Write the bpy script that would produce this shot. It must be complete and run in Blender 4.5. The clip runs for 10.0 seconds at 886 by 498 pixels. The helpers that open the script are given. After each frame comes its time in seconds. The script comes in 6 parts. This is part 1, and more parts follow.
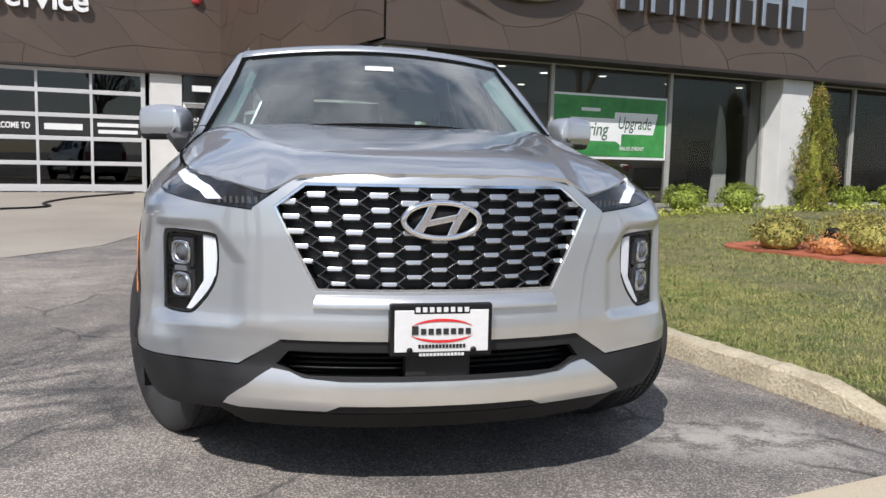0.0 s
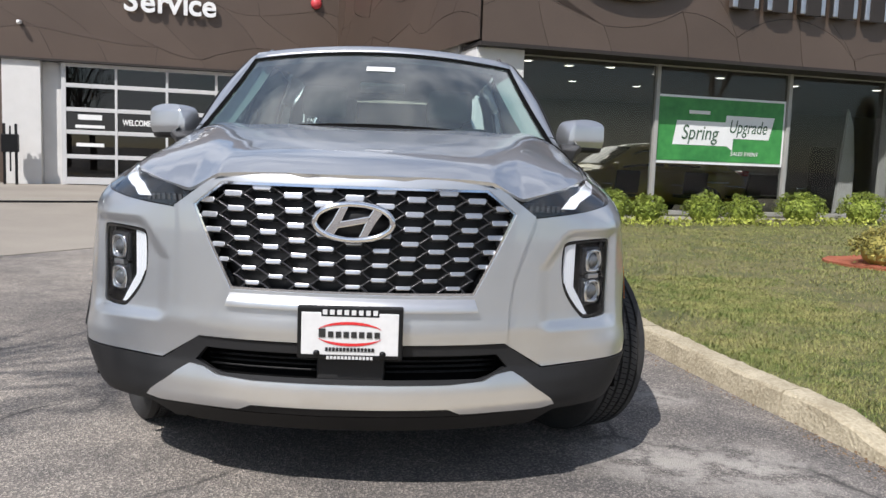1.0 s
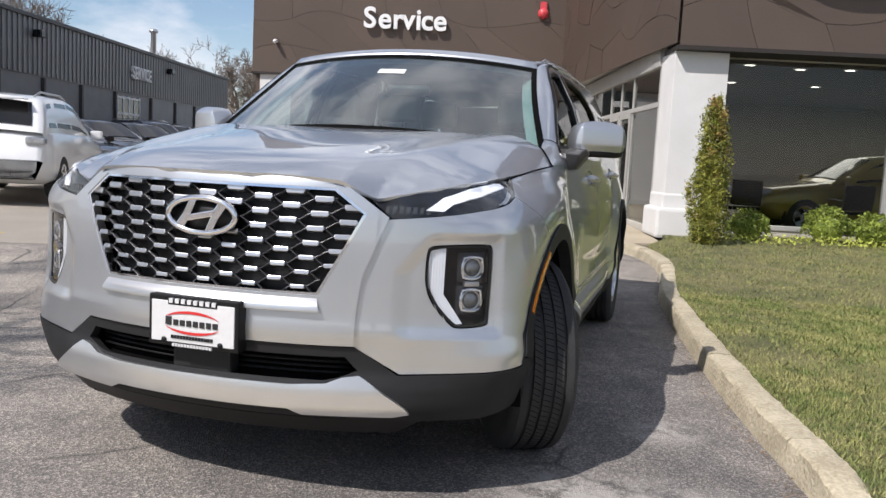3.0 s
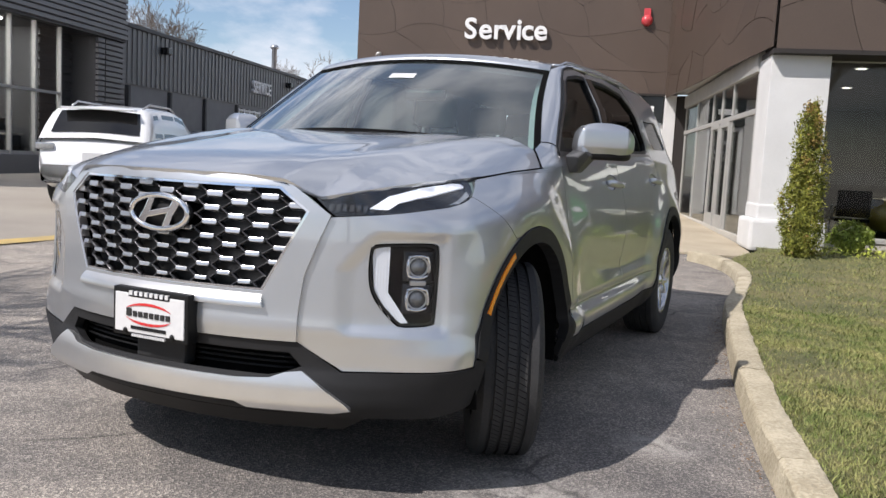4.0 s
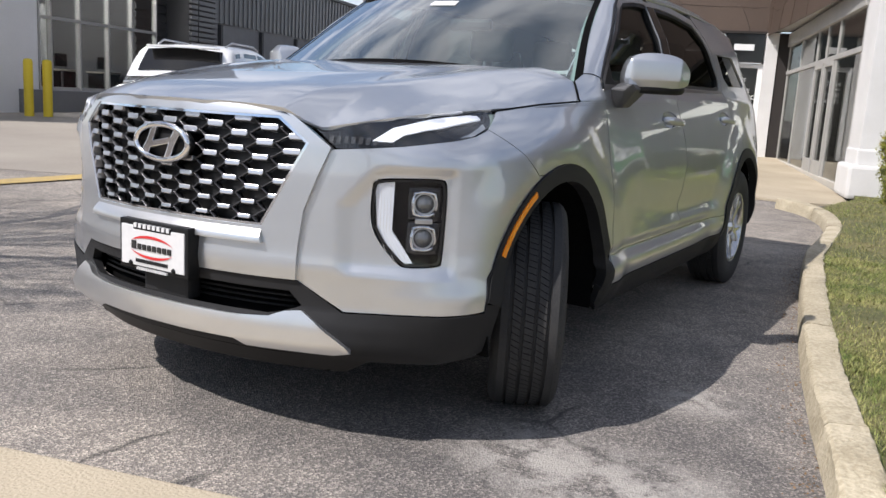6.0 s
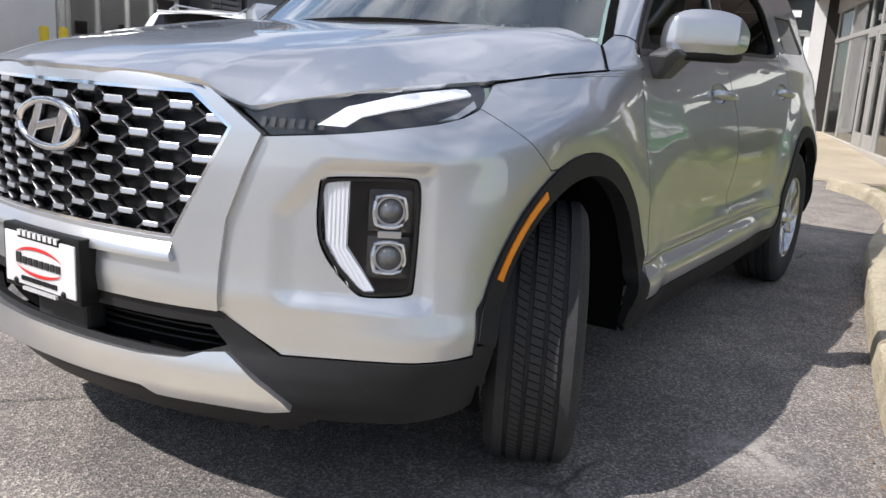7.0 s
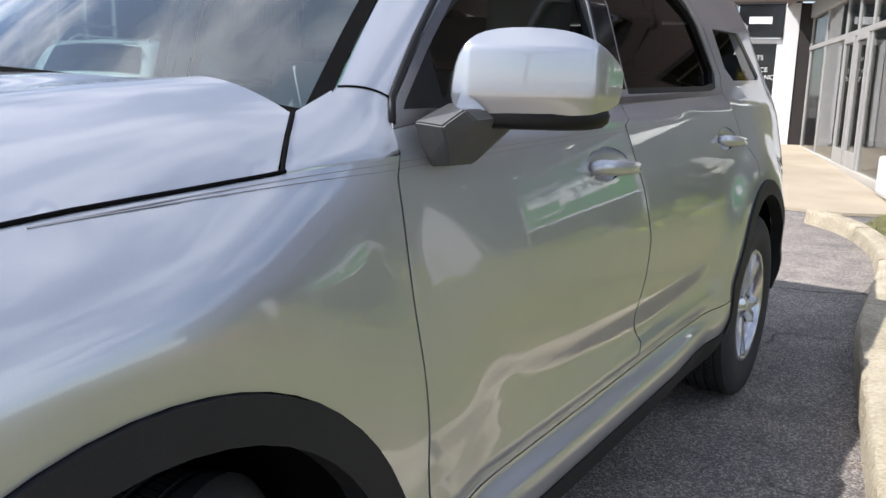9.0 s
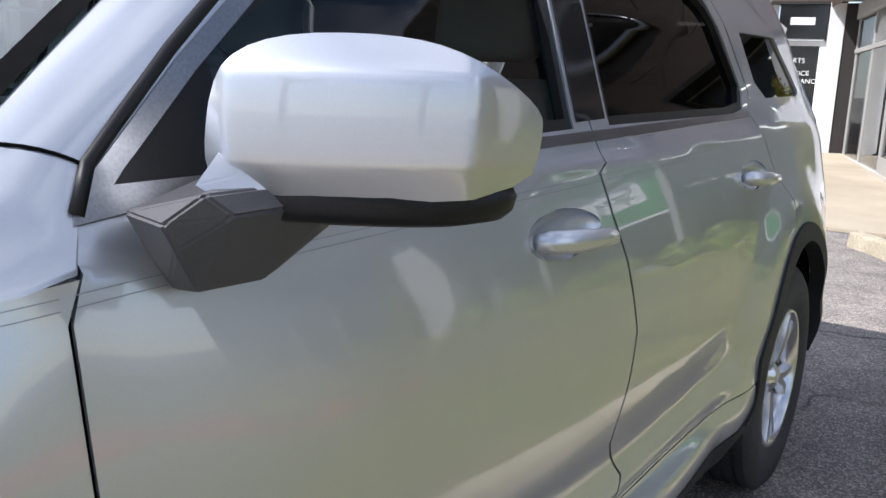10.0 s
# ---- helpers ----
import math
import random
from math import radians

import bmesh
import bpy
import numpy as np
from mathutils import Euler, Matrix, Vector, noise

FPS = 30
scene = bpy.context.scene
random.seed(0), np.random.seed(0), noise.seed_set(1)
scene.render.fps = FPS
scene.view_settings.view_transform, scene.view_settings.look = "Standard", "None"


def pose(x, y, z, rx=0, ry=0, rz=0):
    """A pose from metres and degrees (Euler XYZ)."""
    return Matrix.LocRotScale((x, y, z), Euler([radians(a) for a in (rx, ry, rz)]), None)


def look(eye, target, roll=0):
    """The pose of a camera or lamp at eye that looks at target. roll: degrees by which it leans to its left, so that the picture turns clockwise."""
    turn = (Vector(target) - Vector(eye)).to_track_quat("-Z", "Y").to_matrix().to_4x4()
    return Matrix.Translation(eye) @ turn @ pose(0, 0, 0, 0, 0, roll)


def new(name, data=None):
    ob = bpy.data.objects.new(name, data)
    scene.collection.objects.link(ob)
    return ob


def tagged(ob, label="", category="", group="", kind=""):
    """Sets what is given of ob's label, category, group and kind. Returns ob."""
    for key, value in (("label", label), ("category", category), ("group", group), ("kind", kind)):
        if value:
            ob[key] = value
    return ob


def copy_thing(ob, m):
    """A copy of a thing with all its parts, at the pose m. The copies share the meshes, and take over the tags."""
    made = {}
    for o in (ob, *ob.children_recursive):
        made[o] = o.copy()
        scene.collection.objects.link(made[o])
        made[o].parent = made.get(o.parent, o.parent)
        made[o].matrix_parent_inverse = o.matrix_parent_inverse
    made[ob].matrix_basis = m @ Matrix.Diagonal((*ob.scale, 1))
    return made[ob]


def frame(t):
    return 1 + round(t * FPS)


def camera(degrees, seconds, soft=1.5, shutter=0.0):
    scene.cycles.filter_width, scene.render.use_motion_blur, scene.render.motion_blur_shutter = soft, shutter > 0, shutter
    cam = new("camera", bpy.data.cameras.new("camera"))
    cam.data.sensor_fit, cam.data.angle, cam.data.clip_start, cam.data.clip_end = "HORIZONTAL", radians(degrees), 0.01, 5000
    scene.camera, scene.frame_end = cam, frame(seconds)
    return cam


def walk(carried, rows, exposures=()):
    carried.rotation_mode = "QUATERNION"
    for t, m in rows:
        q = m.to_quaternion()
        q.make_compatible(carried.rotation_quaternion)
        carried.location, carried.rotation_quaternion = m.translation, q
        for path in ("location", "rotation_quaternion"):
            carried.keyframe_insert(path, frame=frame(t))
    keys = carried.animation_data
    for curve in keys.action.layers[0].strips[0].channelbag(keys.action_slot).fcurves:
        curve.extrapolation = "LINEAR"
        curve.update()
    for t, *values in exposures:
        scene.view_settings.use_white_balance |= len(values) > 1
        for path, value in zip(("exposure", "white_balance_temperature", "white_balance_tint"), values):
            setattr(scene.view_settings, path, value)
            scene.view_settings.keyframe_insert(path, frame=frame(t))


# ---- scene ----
cam = camera(56.3, 10.0)
PATH = [
    (0, (-0.502, -2.514, 1.097), (-0.105, -0.565, 0.885), 1.2),
    (0.5, (-0.191, -2.517, 1.11), (0.045, -0.542, 0.897), 1.7),
    (1, (0.175, -2.53, 1.114), (0.253, -0.543, 0.898), 2.1),
    (1.5, (0.472, -2.513, 1.101), (0.389, -0.526, 0.883), 2.5),
    (2, (0.821, -2.438, 1.118), (0.581, -0.466, 0.894), 2.9),
    (2.5, (1.171, -2.399, 1.124), (0.768, -0.453, 0.901), 3.1),
    (2.7, (1.288, -2.356, 1.135), (0.823, -0.424, 0.911), 3.2),
    (3.8, (1.851, -2.101, 1.106), (1.07, -0.271, 0.908), 2.6),
    (4, (1.963, -2.08, 1.119), (1.135, -0.271, 0.913), 3.0),
    (4.5, (2.21, -2.042, 1.118), (1.293, -0.277, 0.904), 2.9),
    (5, (2.309, -2.052, 1.11), (1.341, -0.319, 0.867), 2.9),
    (5.5, (2.265, -1.99, 1.108), (1.276, -0.277, 0.813), 3.1),
    (5.7, (2.212, -1.922, 1.092), (1.215, -0.217, 0.775), 3.2),
    (6.8, (1.9, -1.331, 1.102), (0.853, 0.32, 0.676), 3.7),
    (7, (1.875, -1.161, 1.099), (0.813, 0.479, 0.672), 3.5),
    (7.5, (1.813, -0.812, 1.126), (0.73, 0.813, 0.696), 2.9),
    (8, (1.731, -0.417, 1.171), (0.642, 1.21, 0.763), 1.8),
    (8.5, (1.686, 0.012, 1.203), (0.621, 1.656, 0.798), 1.9),
    (9, (1.659, 0.383, 1.239), (0.615, 2.044, 0.851), 1.5),
    (9.5, (1.569, 0.735, 1.277), (0.516, 2.39, 0.89), 1.7),
    (10, (1.51, 1.079, 1.297), (0.402, 2.697, 0.901), 2.2),
]
walk(cam, [(t, look(eye, target, roll)) for t, eye, target, roll in PATH], [(0, .02, 6330, 12), (4, .04, 6400, 14), (5.5, .06, 6400, 14), (7.2, .26, 6330, 14), (8.5, .44, 6250, 14), (10, .52, 6000, 15)])
from mathutils.geometry import delaunay_2d_cdt

# ---- light: a clear spring day with broken cloud, sun high behind the walker's shoulder ----
SUN_WAY = Vector((-.45, -.79, 1.0)).normalized()
sun = new("sun", bpy.data.lights.new("sun", "SUN"))
sun.data.energy, sun.data.angle, sun.data.color = 5.0, radians(.53), (1, .96, .905)
sun.matrix_world = look(SUN_WAY * 40, (0, 0, 0))
world = bpy.data.worlds.new("sky")
scene.world = world
world.use_nodes = True
wn, wl = world.node_tree.nodes, world.node_tree.links
sky = wn.new("ShaderNodeTexSky")
sky.sky_type, sky.sun_disc = "NISHITA", False
sky.sun_elevation = math.asin(SUN_WAY.z)
sky.sun_rotation = math.atan2(SUN_WAY.x, SUN_WAY.y)
sky.air_density, sky.dust_density, sky.ozone_density = 1.0, .3, 1.6
coords = wn.new("ShaderNodeTexCoord")
flat = wn.new("ShaderNodeMapping")
flat.inputs["Scale"].default_value = (1.5, 1.5, 3.6)
flat.inputs["Location"].default_value = (1.7, .9, .3)
puff = wn.new("ShaderNodeTexNoise")
puff.inputs["Scale"].default_value, puff.inputs["Detail"].default_value, puff.inputs["Roughness"].default_value = 1.9, 8, .58
cloud = wn.new("ShaderNodeValToRGB")
cloud.color_ramp.elements[0].position, cloud.color_ramp.elements[1].position = .435, .60
mixed = wn.new("ShaderNodeMixRGB")
mixed.inputs[2].default_value = (7.7, 7.95, 8.45, 1)
wl.new(coords.outputs["Generated"], flat.inputs[0])
wl.new(flat.outputs[0], puff.inputs["Vector"])
wl.new(puff.outputs["Fac"], cloud.inputs[0])
wl.new(cloud.outputs[0], mixed.inputs[0])
wl.new(sky.outputs[0], mixed.inputs[1])
wl.new(mixed.outputs[0], wn["Background"].inputs[0])
wn["Background"].inputs[1].default_value = .118


# ---- materials ----
def rgb(c):
    return (*c, 1) if len(c) == 3 else c


def surf(name, a, b=None, rough=.6, metal=0, scale=3, fine=60, mix=.5, bump=0, coat=0, spec=.5, per_piece=0, stretch=None, lo=.38, hi=.62):
    """A surface of two colours mixed by coarse and fine noise, with fine relief."""
    m = bpy.data.materials.new(name)
    m.use_nodes = True
    n, l = m.node_tree.nodes, m.node_tree.links
    p = n["Principled BSDF"]
    p.inputs["Roughness"].default_value, p.inputs["Metallic"].default_value = rough, metal
    p.inputs["Coat Weight"].default_value, p.inputs["Coat Roughness"].default_value = coat, .02
    p.inputs["Specular IOR Level"].default_value = spec
    b = b or tuple(v * .9 for v in a)
    tc = n.new("ShaderNodeTexCoord")
    at = tc.outputs["Object"]
    if stretch:
        mp = n.new("ShaderNodeMapping")
        mp.inputs["Scale"].default_value = stretch
        l.new(at, mp.inputs[0])
        at = mp.outputs[0]
    one, two = n.new("ShaderNodeTexNoise"), n.new("ShaderNodeTexNoise")
    one.inputs["Scale"].default_value, one.inputs["Detail"].default_value = scale, 5
    two.inputs["Scale"].default_value, two.inputs["Detail"].default_value = fine, 3
    l.new(at, one.inputs["Vector"]), l.new(at, two.inputs["Vector"])
    both = n.new("ShaderNodeMixRGB")
    both.inputs[0].default_value = mix
    l.new(one.outputs["Fac"], both.inputs[1]), l.new(two.outputs["Fac"], both.inputs[2])
    ramp = n.new("ShaderNodeValToRGB")
    ramp.color_ramp.elements[0].position, ramp.color_ramp.elements[1].position = lo, hi
    ramp.color_ramp.elements[0].color, ramp.color_ramp.elements[1].color = rgb(a), rgb(b)
    l.new(both.outputs[0], ramp.inputs[0])
    col = ramp.outputs[0]
    if per_piece:
        info, hsv = n.new("ShaderNodeObjectInfo"), n.new("ShaderNodeHueSaturation")
        rng = n.new("ShaderNodeMapRange")
        rng.inputs[3].default_value, rng.inputs[4].default_value = 1 - per_piece, 1 + per_piece
        l.new(info.outputs["Random"], rng.inputs[0]), l.new(rng.outputs[0], hsv.inputs["Value"]), l.new(col, hsv.inputs["Color"])
        col = hsv.outputs[0]
    l.new(col, p.inputs["Base Color"])
    if bump:
        bp = n.new("ShaderNodeBump")
        bp.inputs["Strength"].default_value, bp.inputs["Distance"].default_value = min(1, bump), .01
        l.new(two.outputs["Fac"], bp.inputs["Height"]), l.new(bp.outputs[0], p.inputs["Normal"])
    return m


def pane(name, tint, rough=.0, ior=1.5, gain=1.0, veil=0.0):
    """Thin glass: tinted see-through with a mirror reflection by angle and, where asked, a pale diffuse veil that
    imitates glare.
    """
    m = bpy.data.materials.new(name)
    m.use_nodes = True
    n, l = m.node_tree.nodes, m.node_tree.links
    n.remove(n["Principled BSDF"])
    a, g, f, mx = n.new("ShaderNodeBsdfTransparent"), n.new("ShaderNodeBsdfGlossy"), n.new("ShaderNodeLayerWeight"), n.new("ShaderNodeMixShader")
    a.inputs[0].default_value, g.inputs["Roughness"].default_value, f.inputs["Blend"].default_value = rgb(tint), rough, .5
    f0 = ((ior - 1) / (ior + 1)) ** 2
    fifth, schlick, gainer = [n.new("ShaderNodeMath") for _ in range(3)]
    fifth.operation, schlick.operation, gainer.operation, gainer.use_clamp = "POWER", "MULTIPLY_ADD", "MULTIPLY", True
    fifth.inputs[1].default_value = 5
    schlick.inputs[1].default_value, schlick.inputs[2].default_value = 1 - f0, f0
    gainer.inputs[1].default_value = gain
    l.new(f.outputs["Facing"], fifth.inputs[0]), l.new(fifth.outputs[0], schlick.inputs[0]), l.new(schlick.outputs[0], gainer.inputs[0]), l.new(gainer.outputs[0], mx.inputs[0])
    l.new(a.outputs[0], mx.inputs[1]), l.new(g.outputs[0], mx.inputs[2])
    top = mx.outputs[0]
    # pale diffuse share, painted-in veiling glare
    if veil:
        veil_bsdf, over = n.new("ShaderNodeBsdfDiffuse"), n.new("ShaderNodeMixShader")
        veil_bsdf.inputs[0].default_value, over.inputs[0].default_value = (.62, .70, .70, 1), veil
        l.new(top, over.inputs[1]), l.new(veil_bsdf.outputs[0], over.inputs[2])
        top = over.outputs[0]
    l.new(top, n["Material Output"].inputs[0])
    return m


def glow(name, c, strength):
    m = surf(name, c, c)
    p = m.node_tree.nodes["Principled BSDF"]
    p.inputs["Emission Color"].default_value, p.inputs["Emission Strength"].default_value = rgb(c), strength
    return m


M_PAINT = surf("silver_paint", (.495, .512, .535), (.535, .552, .575), .38, .82, 6, 900, .6, coat=1)
M_PAINT.node_tree.nodes["Principled BSDF"].inputs["Coat IOR"].default_value = 1.8
# darker grey for the painted shade lines along the body crease
M_CREASESHADE = surf("shadow_line", (.30, .30, .31), (.34, .34, .35), .4, .7)
M_SATIN = surf("satin_silver", (.60, .60, .60), (.64, .64, .64), .30, .85, 9, 700, .5)
M_CHROME = surf("chrome", (.78, .78, .79), (.82, .82, .83), .10, 1, 9, 200)
M_DULL = surf("brushed_chrome", (.50, .50, .51), (.60, .60, .61), .33, 1, 9, 300)
M_WIRE = surf("dark_chrome", (.035, .035, .038), (.06, .06, .063), .3, .4, 9, 300)
M_PROJ = surf("projector_glass", (.10, .105, .11), (.20, .21, .22), .05, .5, 20, 60)
M_CLAD = surf("grey_plastic", (.014, .014, .0148), (.020, .020, .021), .6, 0, 7, 500, .6, .12, spec=.25)
M_BLACK = surf("black_plastic", (.005, .005, .0055), (.009, .009, .0095), .45, 0, 8, 300, spec=.25)
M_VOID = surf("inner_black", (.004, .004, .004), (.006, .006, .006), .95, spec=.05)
M_GLOSSBLACK = surf("gloss_black", (.008, .008, .009), (.012, .012, .012), .08, 0, 8, 100)
M_RUBBER = surf("tyre_rubber", (.025, .025, .026), (.040, .039, .038), .75, 0, 9, 160, .5, .15, spec=.35)
M_ALLOY = surf("alloy_wheel", (.55, .55, .56), (.62, .62, .63), .25, .9, 9, 200, coat=.6)
M_AMBER = surf("amber_lens", (.88, .24, .01), (.92, .28, .012), .2, coat=1)
M_DRL = glow("daylight_strip", (.88, .90, .94), .35)
M_LENS = surf("lamp_lens", (.30, .32, .34), (.5, .52, .54), .08, .6, 12, 40)
M_RIBBED = glow("ribbed_lens", (.74, .76, .80), .12)
M_LAMPIN = surf("lamp_housing", (.030, .031, .034), (.040, .041, .045), .22, .5, 14, 60)
M_CABIN = surf("dark_trim", (.018, .018, .02), (.03, .03, .032), .7, 0, 9, 300, .5, .2)
M_TRIM = surf("dark_bright_trim", (.20, .20, .205), (.26, .26, .265), .3, 1, 9, 300)
M_FOOT = surf("mirror_foot_grey", (.05, .05, .052), (.065, .065, .067), .5, .1, 9, 600, .6, .1)
M_DASH = surf("grey_dash", (.30, .31, .31), (.36, .37, .37), .7, 0, 9, 300, .5, .2)
M_SEAT = surf("grey_seat", (.28, .28, .27), (.34, .33, .32), .65, 0, 9, 250, .5, .2)
# last value: glare haze put into the windscreen as a pale diffuse mix
M_WSGLASS = pane("windscreen_glass", (.66, .88, .85), 0, 1.52, 3.0, .052)
M_LITTER = surf("dry_litter", (.16, .095, .05), (.27, .17, .09), .9)
M_WINGLASS = pane("door_glass", (.34, .37, .36), 0, 1.5, .8)
M_PRIVACY = pane("privacy_glass", (.08, .085, .085), 0, 1.5, .7)
M_CLEAR = pane("clear_cover", (.93, .94, .95), 0, 1.45, 1.3)
M_SHOPGLASS = pane("shop_glass", (.66, .68, .67), 0, 1.5, .75)
M_FRONTGLASS = pane("front_glass", (.78, .80, .80), 0, 1.5, 1.6)
M_DOORPANE = pane("garage_glass", (.17, .18, .18), 0, 1.5, 1.6)
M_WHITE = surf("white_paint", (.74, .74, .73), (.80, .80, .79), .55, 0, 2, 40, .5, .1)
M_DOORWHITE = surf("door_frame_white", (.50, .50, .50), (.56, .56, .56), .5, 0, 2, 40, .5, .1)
M_PLATE = surf("white_plate", (.60, .60, .60), (.65, .65, .65), .35)
M_RED = surf("red_print", (.55, .02, .025), (.6, .03, .03), .4)
M_INK = surf("black_print", (.015, .015, .015), (.02, .02, .02), .5)
M_ASPHALT = None
M_CONC = surf("concrete", (.36, .30, .21), (.48, .41, .30), .85, 0, 1.1, 90, .45, .5, per_piece=.05)
M_KERB = surf("kerb_concrete", (.33, .28, .19), (.52, .455, .33), .9, 0, 5, 60, .5, .9, per_piece=.07)
M_DRIVE = surf("tan_drive", (.25, .22, .185), (.34, .305, .255), .85, 0, .5, 80, .4, .4)
M_SOIL = surf("lawn_soil", (.060, .070, .024), (.175, .148, .068), .95, 0, 2.2, 50, .5, .8)
M_BROWN = surf("brown_cladding", (.098, .071, .055), (.115, .083, .064), .42, .3, .8, 60, .4, per_piece=.06)
M_JOINT = surf("dark_joint", (.018, .014, .012), (.024, .019, .016), .7)
M_FRAME = surf("alu_frame", (.36, .35, .33), (.43, .42, .39), .5, .15, 3, 80)
M_SILL = surf("stone_sill", (.42, .39, .34), (.50, .47, .41), .8, 0, 3, 80, .5, .2)
M_STUCCO = surf("white_stucco", (.60, .59, .57), (.68, .67, .65), .85, 0, 2, 120, .5, .35)
M_ROOM = surf("room_wall", (.16, .15, .14), (.20, .19, .18), .8)
M_ROOMFLOOR = surf("room_floor", (.10, .10, .10), (.14, .14, .135), .3, 0, 2, 30)
M_HALL = surf("pale_hall_wall", (.42, .42, .41), (.50, .50, .49), .7)
M_HALLLAMP = glow("lit_strip", (1, .98, .94), 25)
M_GREYMETAL = surf("grey_metal", (.185, .185, .187), (.215, .215, .217), .45, .25, 1, 40)
M_GREYDARK = surf("dark_grey_metal", (.055, .055, .058), (.07, .07, .072), .5, .2, 1, 40)
M_GREYWALL = surf("grey_block", (.24, .24, .24), (.29, .29, .285), .85, 0, 2, 60, .5, .2)
M_PANELWHITE = surf("light_panel", (.70, .69, .67), (.76, .75, .73), .5, 0, 1, 40)
M_GREEN = surf("green_banner", (.03, .19, .045), (.06, .30, .07), .5, 0, 2.2, 9, .3)
M_BANNERINK = surf("dark_green_print", (.05, .10, .06), (.06, .12, .07), .5)
M_LINE = surf("worn_yellow_paint", (.36, .27, .13), (.55, .38, .11), .8, 0, 3, 45)
M_YELLOW = surf("yellow_paint", (.68, .50, .02), (.75, .56, .03), .5, 0, 5, 60)
M_ALARM = surf("red_lamp", (.55, .05, .06), (.6, .07, .08), .3)
M_BARK = surf("bark", (.12, .095, .075), (.20, .165, .13), .9, 0, 4, 40, .5, .5)
M_TWIG = surf("twigs", (.12, .092, .07), (.18, .14, .108), .9)
M_MULCH = surf("red_mulch", (.27, .075, .04), (.42, .13, .065), .95, 0, 8, 90, .5, .9)
M_CARWHITE = surf("white_car_paint", (.70, .70, .69), (.74, .74, .73), .3, 0, 6, 100, coat=1)
M_CARBLACK = surf("black_car_paint", (.010, .010, .012), (.014, .014, .016), .25, .2, 6, 100, coat=1)
M_CARBLUE = surf("blue_car_paint", (.012, .025, .07), (.016, .03, .085), .25, .3, 6, 100, coat=1)
M_CARRED = surf("maroon_car_paint", (.06, .008, .012), (.075, .01, .016), .25, .3, 6, 100, coat=1)
M_CARGOLD = surf("gold_car_paint", (.36, .27, .03), (.42, .32, .04), .3, .5, 6, 100, coat=1)
M_CARSILVER = surf("grey_car_paint", (.35, .36, .37), (.4, .41, .42), .3, .7, 6, 100, coat=1)
M_LAMPRED = surf("tail_lamp", (.30, .01, .012), (.36, .015, .016), .15, coat=1)


def asphalt():
    """Weathered asphalt: pale stone speckle, fine cracks, slightly darker towards the kerb."""
    m = surf("asphalt", (.092, .088, .085), (.228, .216, .202), .9, 0, .5, 95, .45, 0, lo=.33, hi=.68)
    n, l = m.node_tree.nodes, m.node_tree.links
    p = n["Principled BSDF"]
    base = p.inputs["Base Color"].links[0].from_socket
    tc = n.new("ShaderNodeTexCoord")

    def node(kind, **sockets):
        k = n.new(kind)
        for key, value in sockets.items():
            k.inputs[key].default_value = value
        if "Vector" in k.inputs and kind != "ShaderNodeBump":
            l.new(tc.outputs["Object"], k.inputs["Vector"])
        return k

    def ramp(src, a, b, ca, cb):
        r = n.new("ShaderNodeValToRGB")
        r.color_ramp.elements[0].position, r.color_ramp.elements[1].position = a, b
        r.color_ramp.elements[0].color, r.color_ramp.elements[1].color = rgb(ca), rgb(cb)
        l.new(src, r.inputs[0])
        return r.outputs[0]

    def blend(kind, a, b, fac=1.0):
        k = n.new("ShaderNodeMixRGB")
        k.blend_type = kind
        if isinstance(fac, float):
            k.inputs[0].default_value = fac
        else:
            l.new(fac, k.inputs[0])
        for sock, v in ((k.inputs[1], a), (k.inputs[2], b)):
            if isinstance(v, tuple):
                sock.default_value = rgb(v)
            else:
                l.new(v, sock)
        return k.outputs[0]

    stones = node("ShaderNodeTexVoronoi", Scale=150.0)
    speck = ramp(stones.outputs["Color"], .45, .92, (.66, .66, .66), (2.3, 2.24, 2.14))
    coarse = node("ShaderNodeTexNoise", Scale=2.6, Detail=9.0, Roughness=.72)
    patchy = ramp(coarse.outputs["Fac"], .40, .62, (.80, .80, .81), (1.2, 1.18, 1.15))
    big = node("ShaderNodeTexNoise", Scale=.22, Detail=3.0)
    wide = ramp(big.outputs["Fac"], .42, .60, (.85, .85, .87), (1.25, 1.22, 1.18))
    col = blend("MULTIPLY", blend("MULTIPLY", blend("MULTIPLY", base, speck, .85), patchy), wide)
    # a slightly paler tone away from the kerb
    sep, mr = n.new("ShaderNodeSeparateXYZ"), n.new("ShaderNodeMapRange")
    l.new(tc.outputs["Object"], sep.inputs[0])
    wob = n.new("ShaderNodeMath")
    wob.operation = "MULTIPLY_ADD"
    l.new(coarse.outputs["Fac"], wob.inputs[0])
    wob.inputs[1].default_value = 1.6
    l.new(sep.outputs["X"], wob.inputs[2])
    l.new(wob.outputs[0], mr.inputs[0])
    for i, v in enumerate((-1.2, 3.4, .66, .62)):
        mr.inputs[i + 1].default_value = v
    col = blend("MULTIPLY", col, (1.5, 1.45, 1.39), mr.outputs[0])
    # pale dusty scrapes between the front wheel and the kerb
    grit = node("ShaderNodeTexNoise", Scale=7.0, Detail=8.0, Roughness=.75)
    rough_edge = ramp(grit.outputs["Fac"], .42, .54, (0, 0, 0), (1, 1, 1))
    for x, y, reach in ((1.12, .48, .34), (1.50, .42, .42), (1.42, 1.36, .22)):
        far = n.new("ShaderNodeVectorMath")
        far.operation = "DISTANCE"
        far.inputs[1].default_value = (x, y, .03)
        l.new(tc.outputs["Object"], far.inputs[0])
        near = ramp(far.outputs["Value"], reach * .15, reach, (.8, .8, .8), (0, 0, 0))
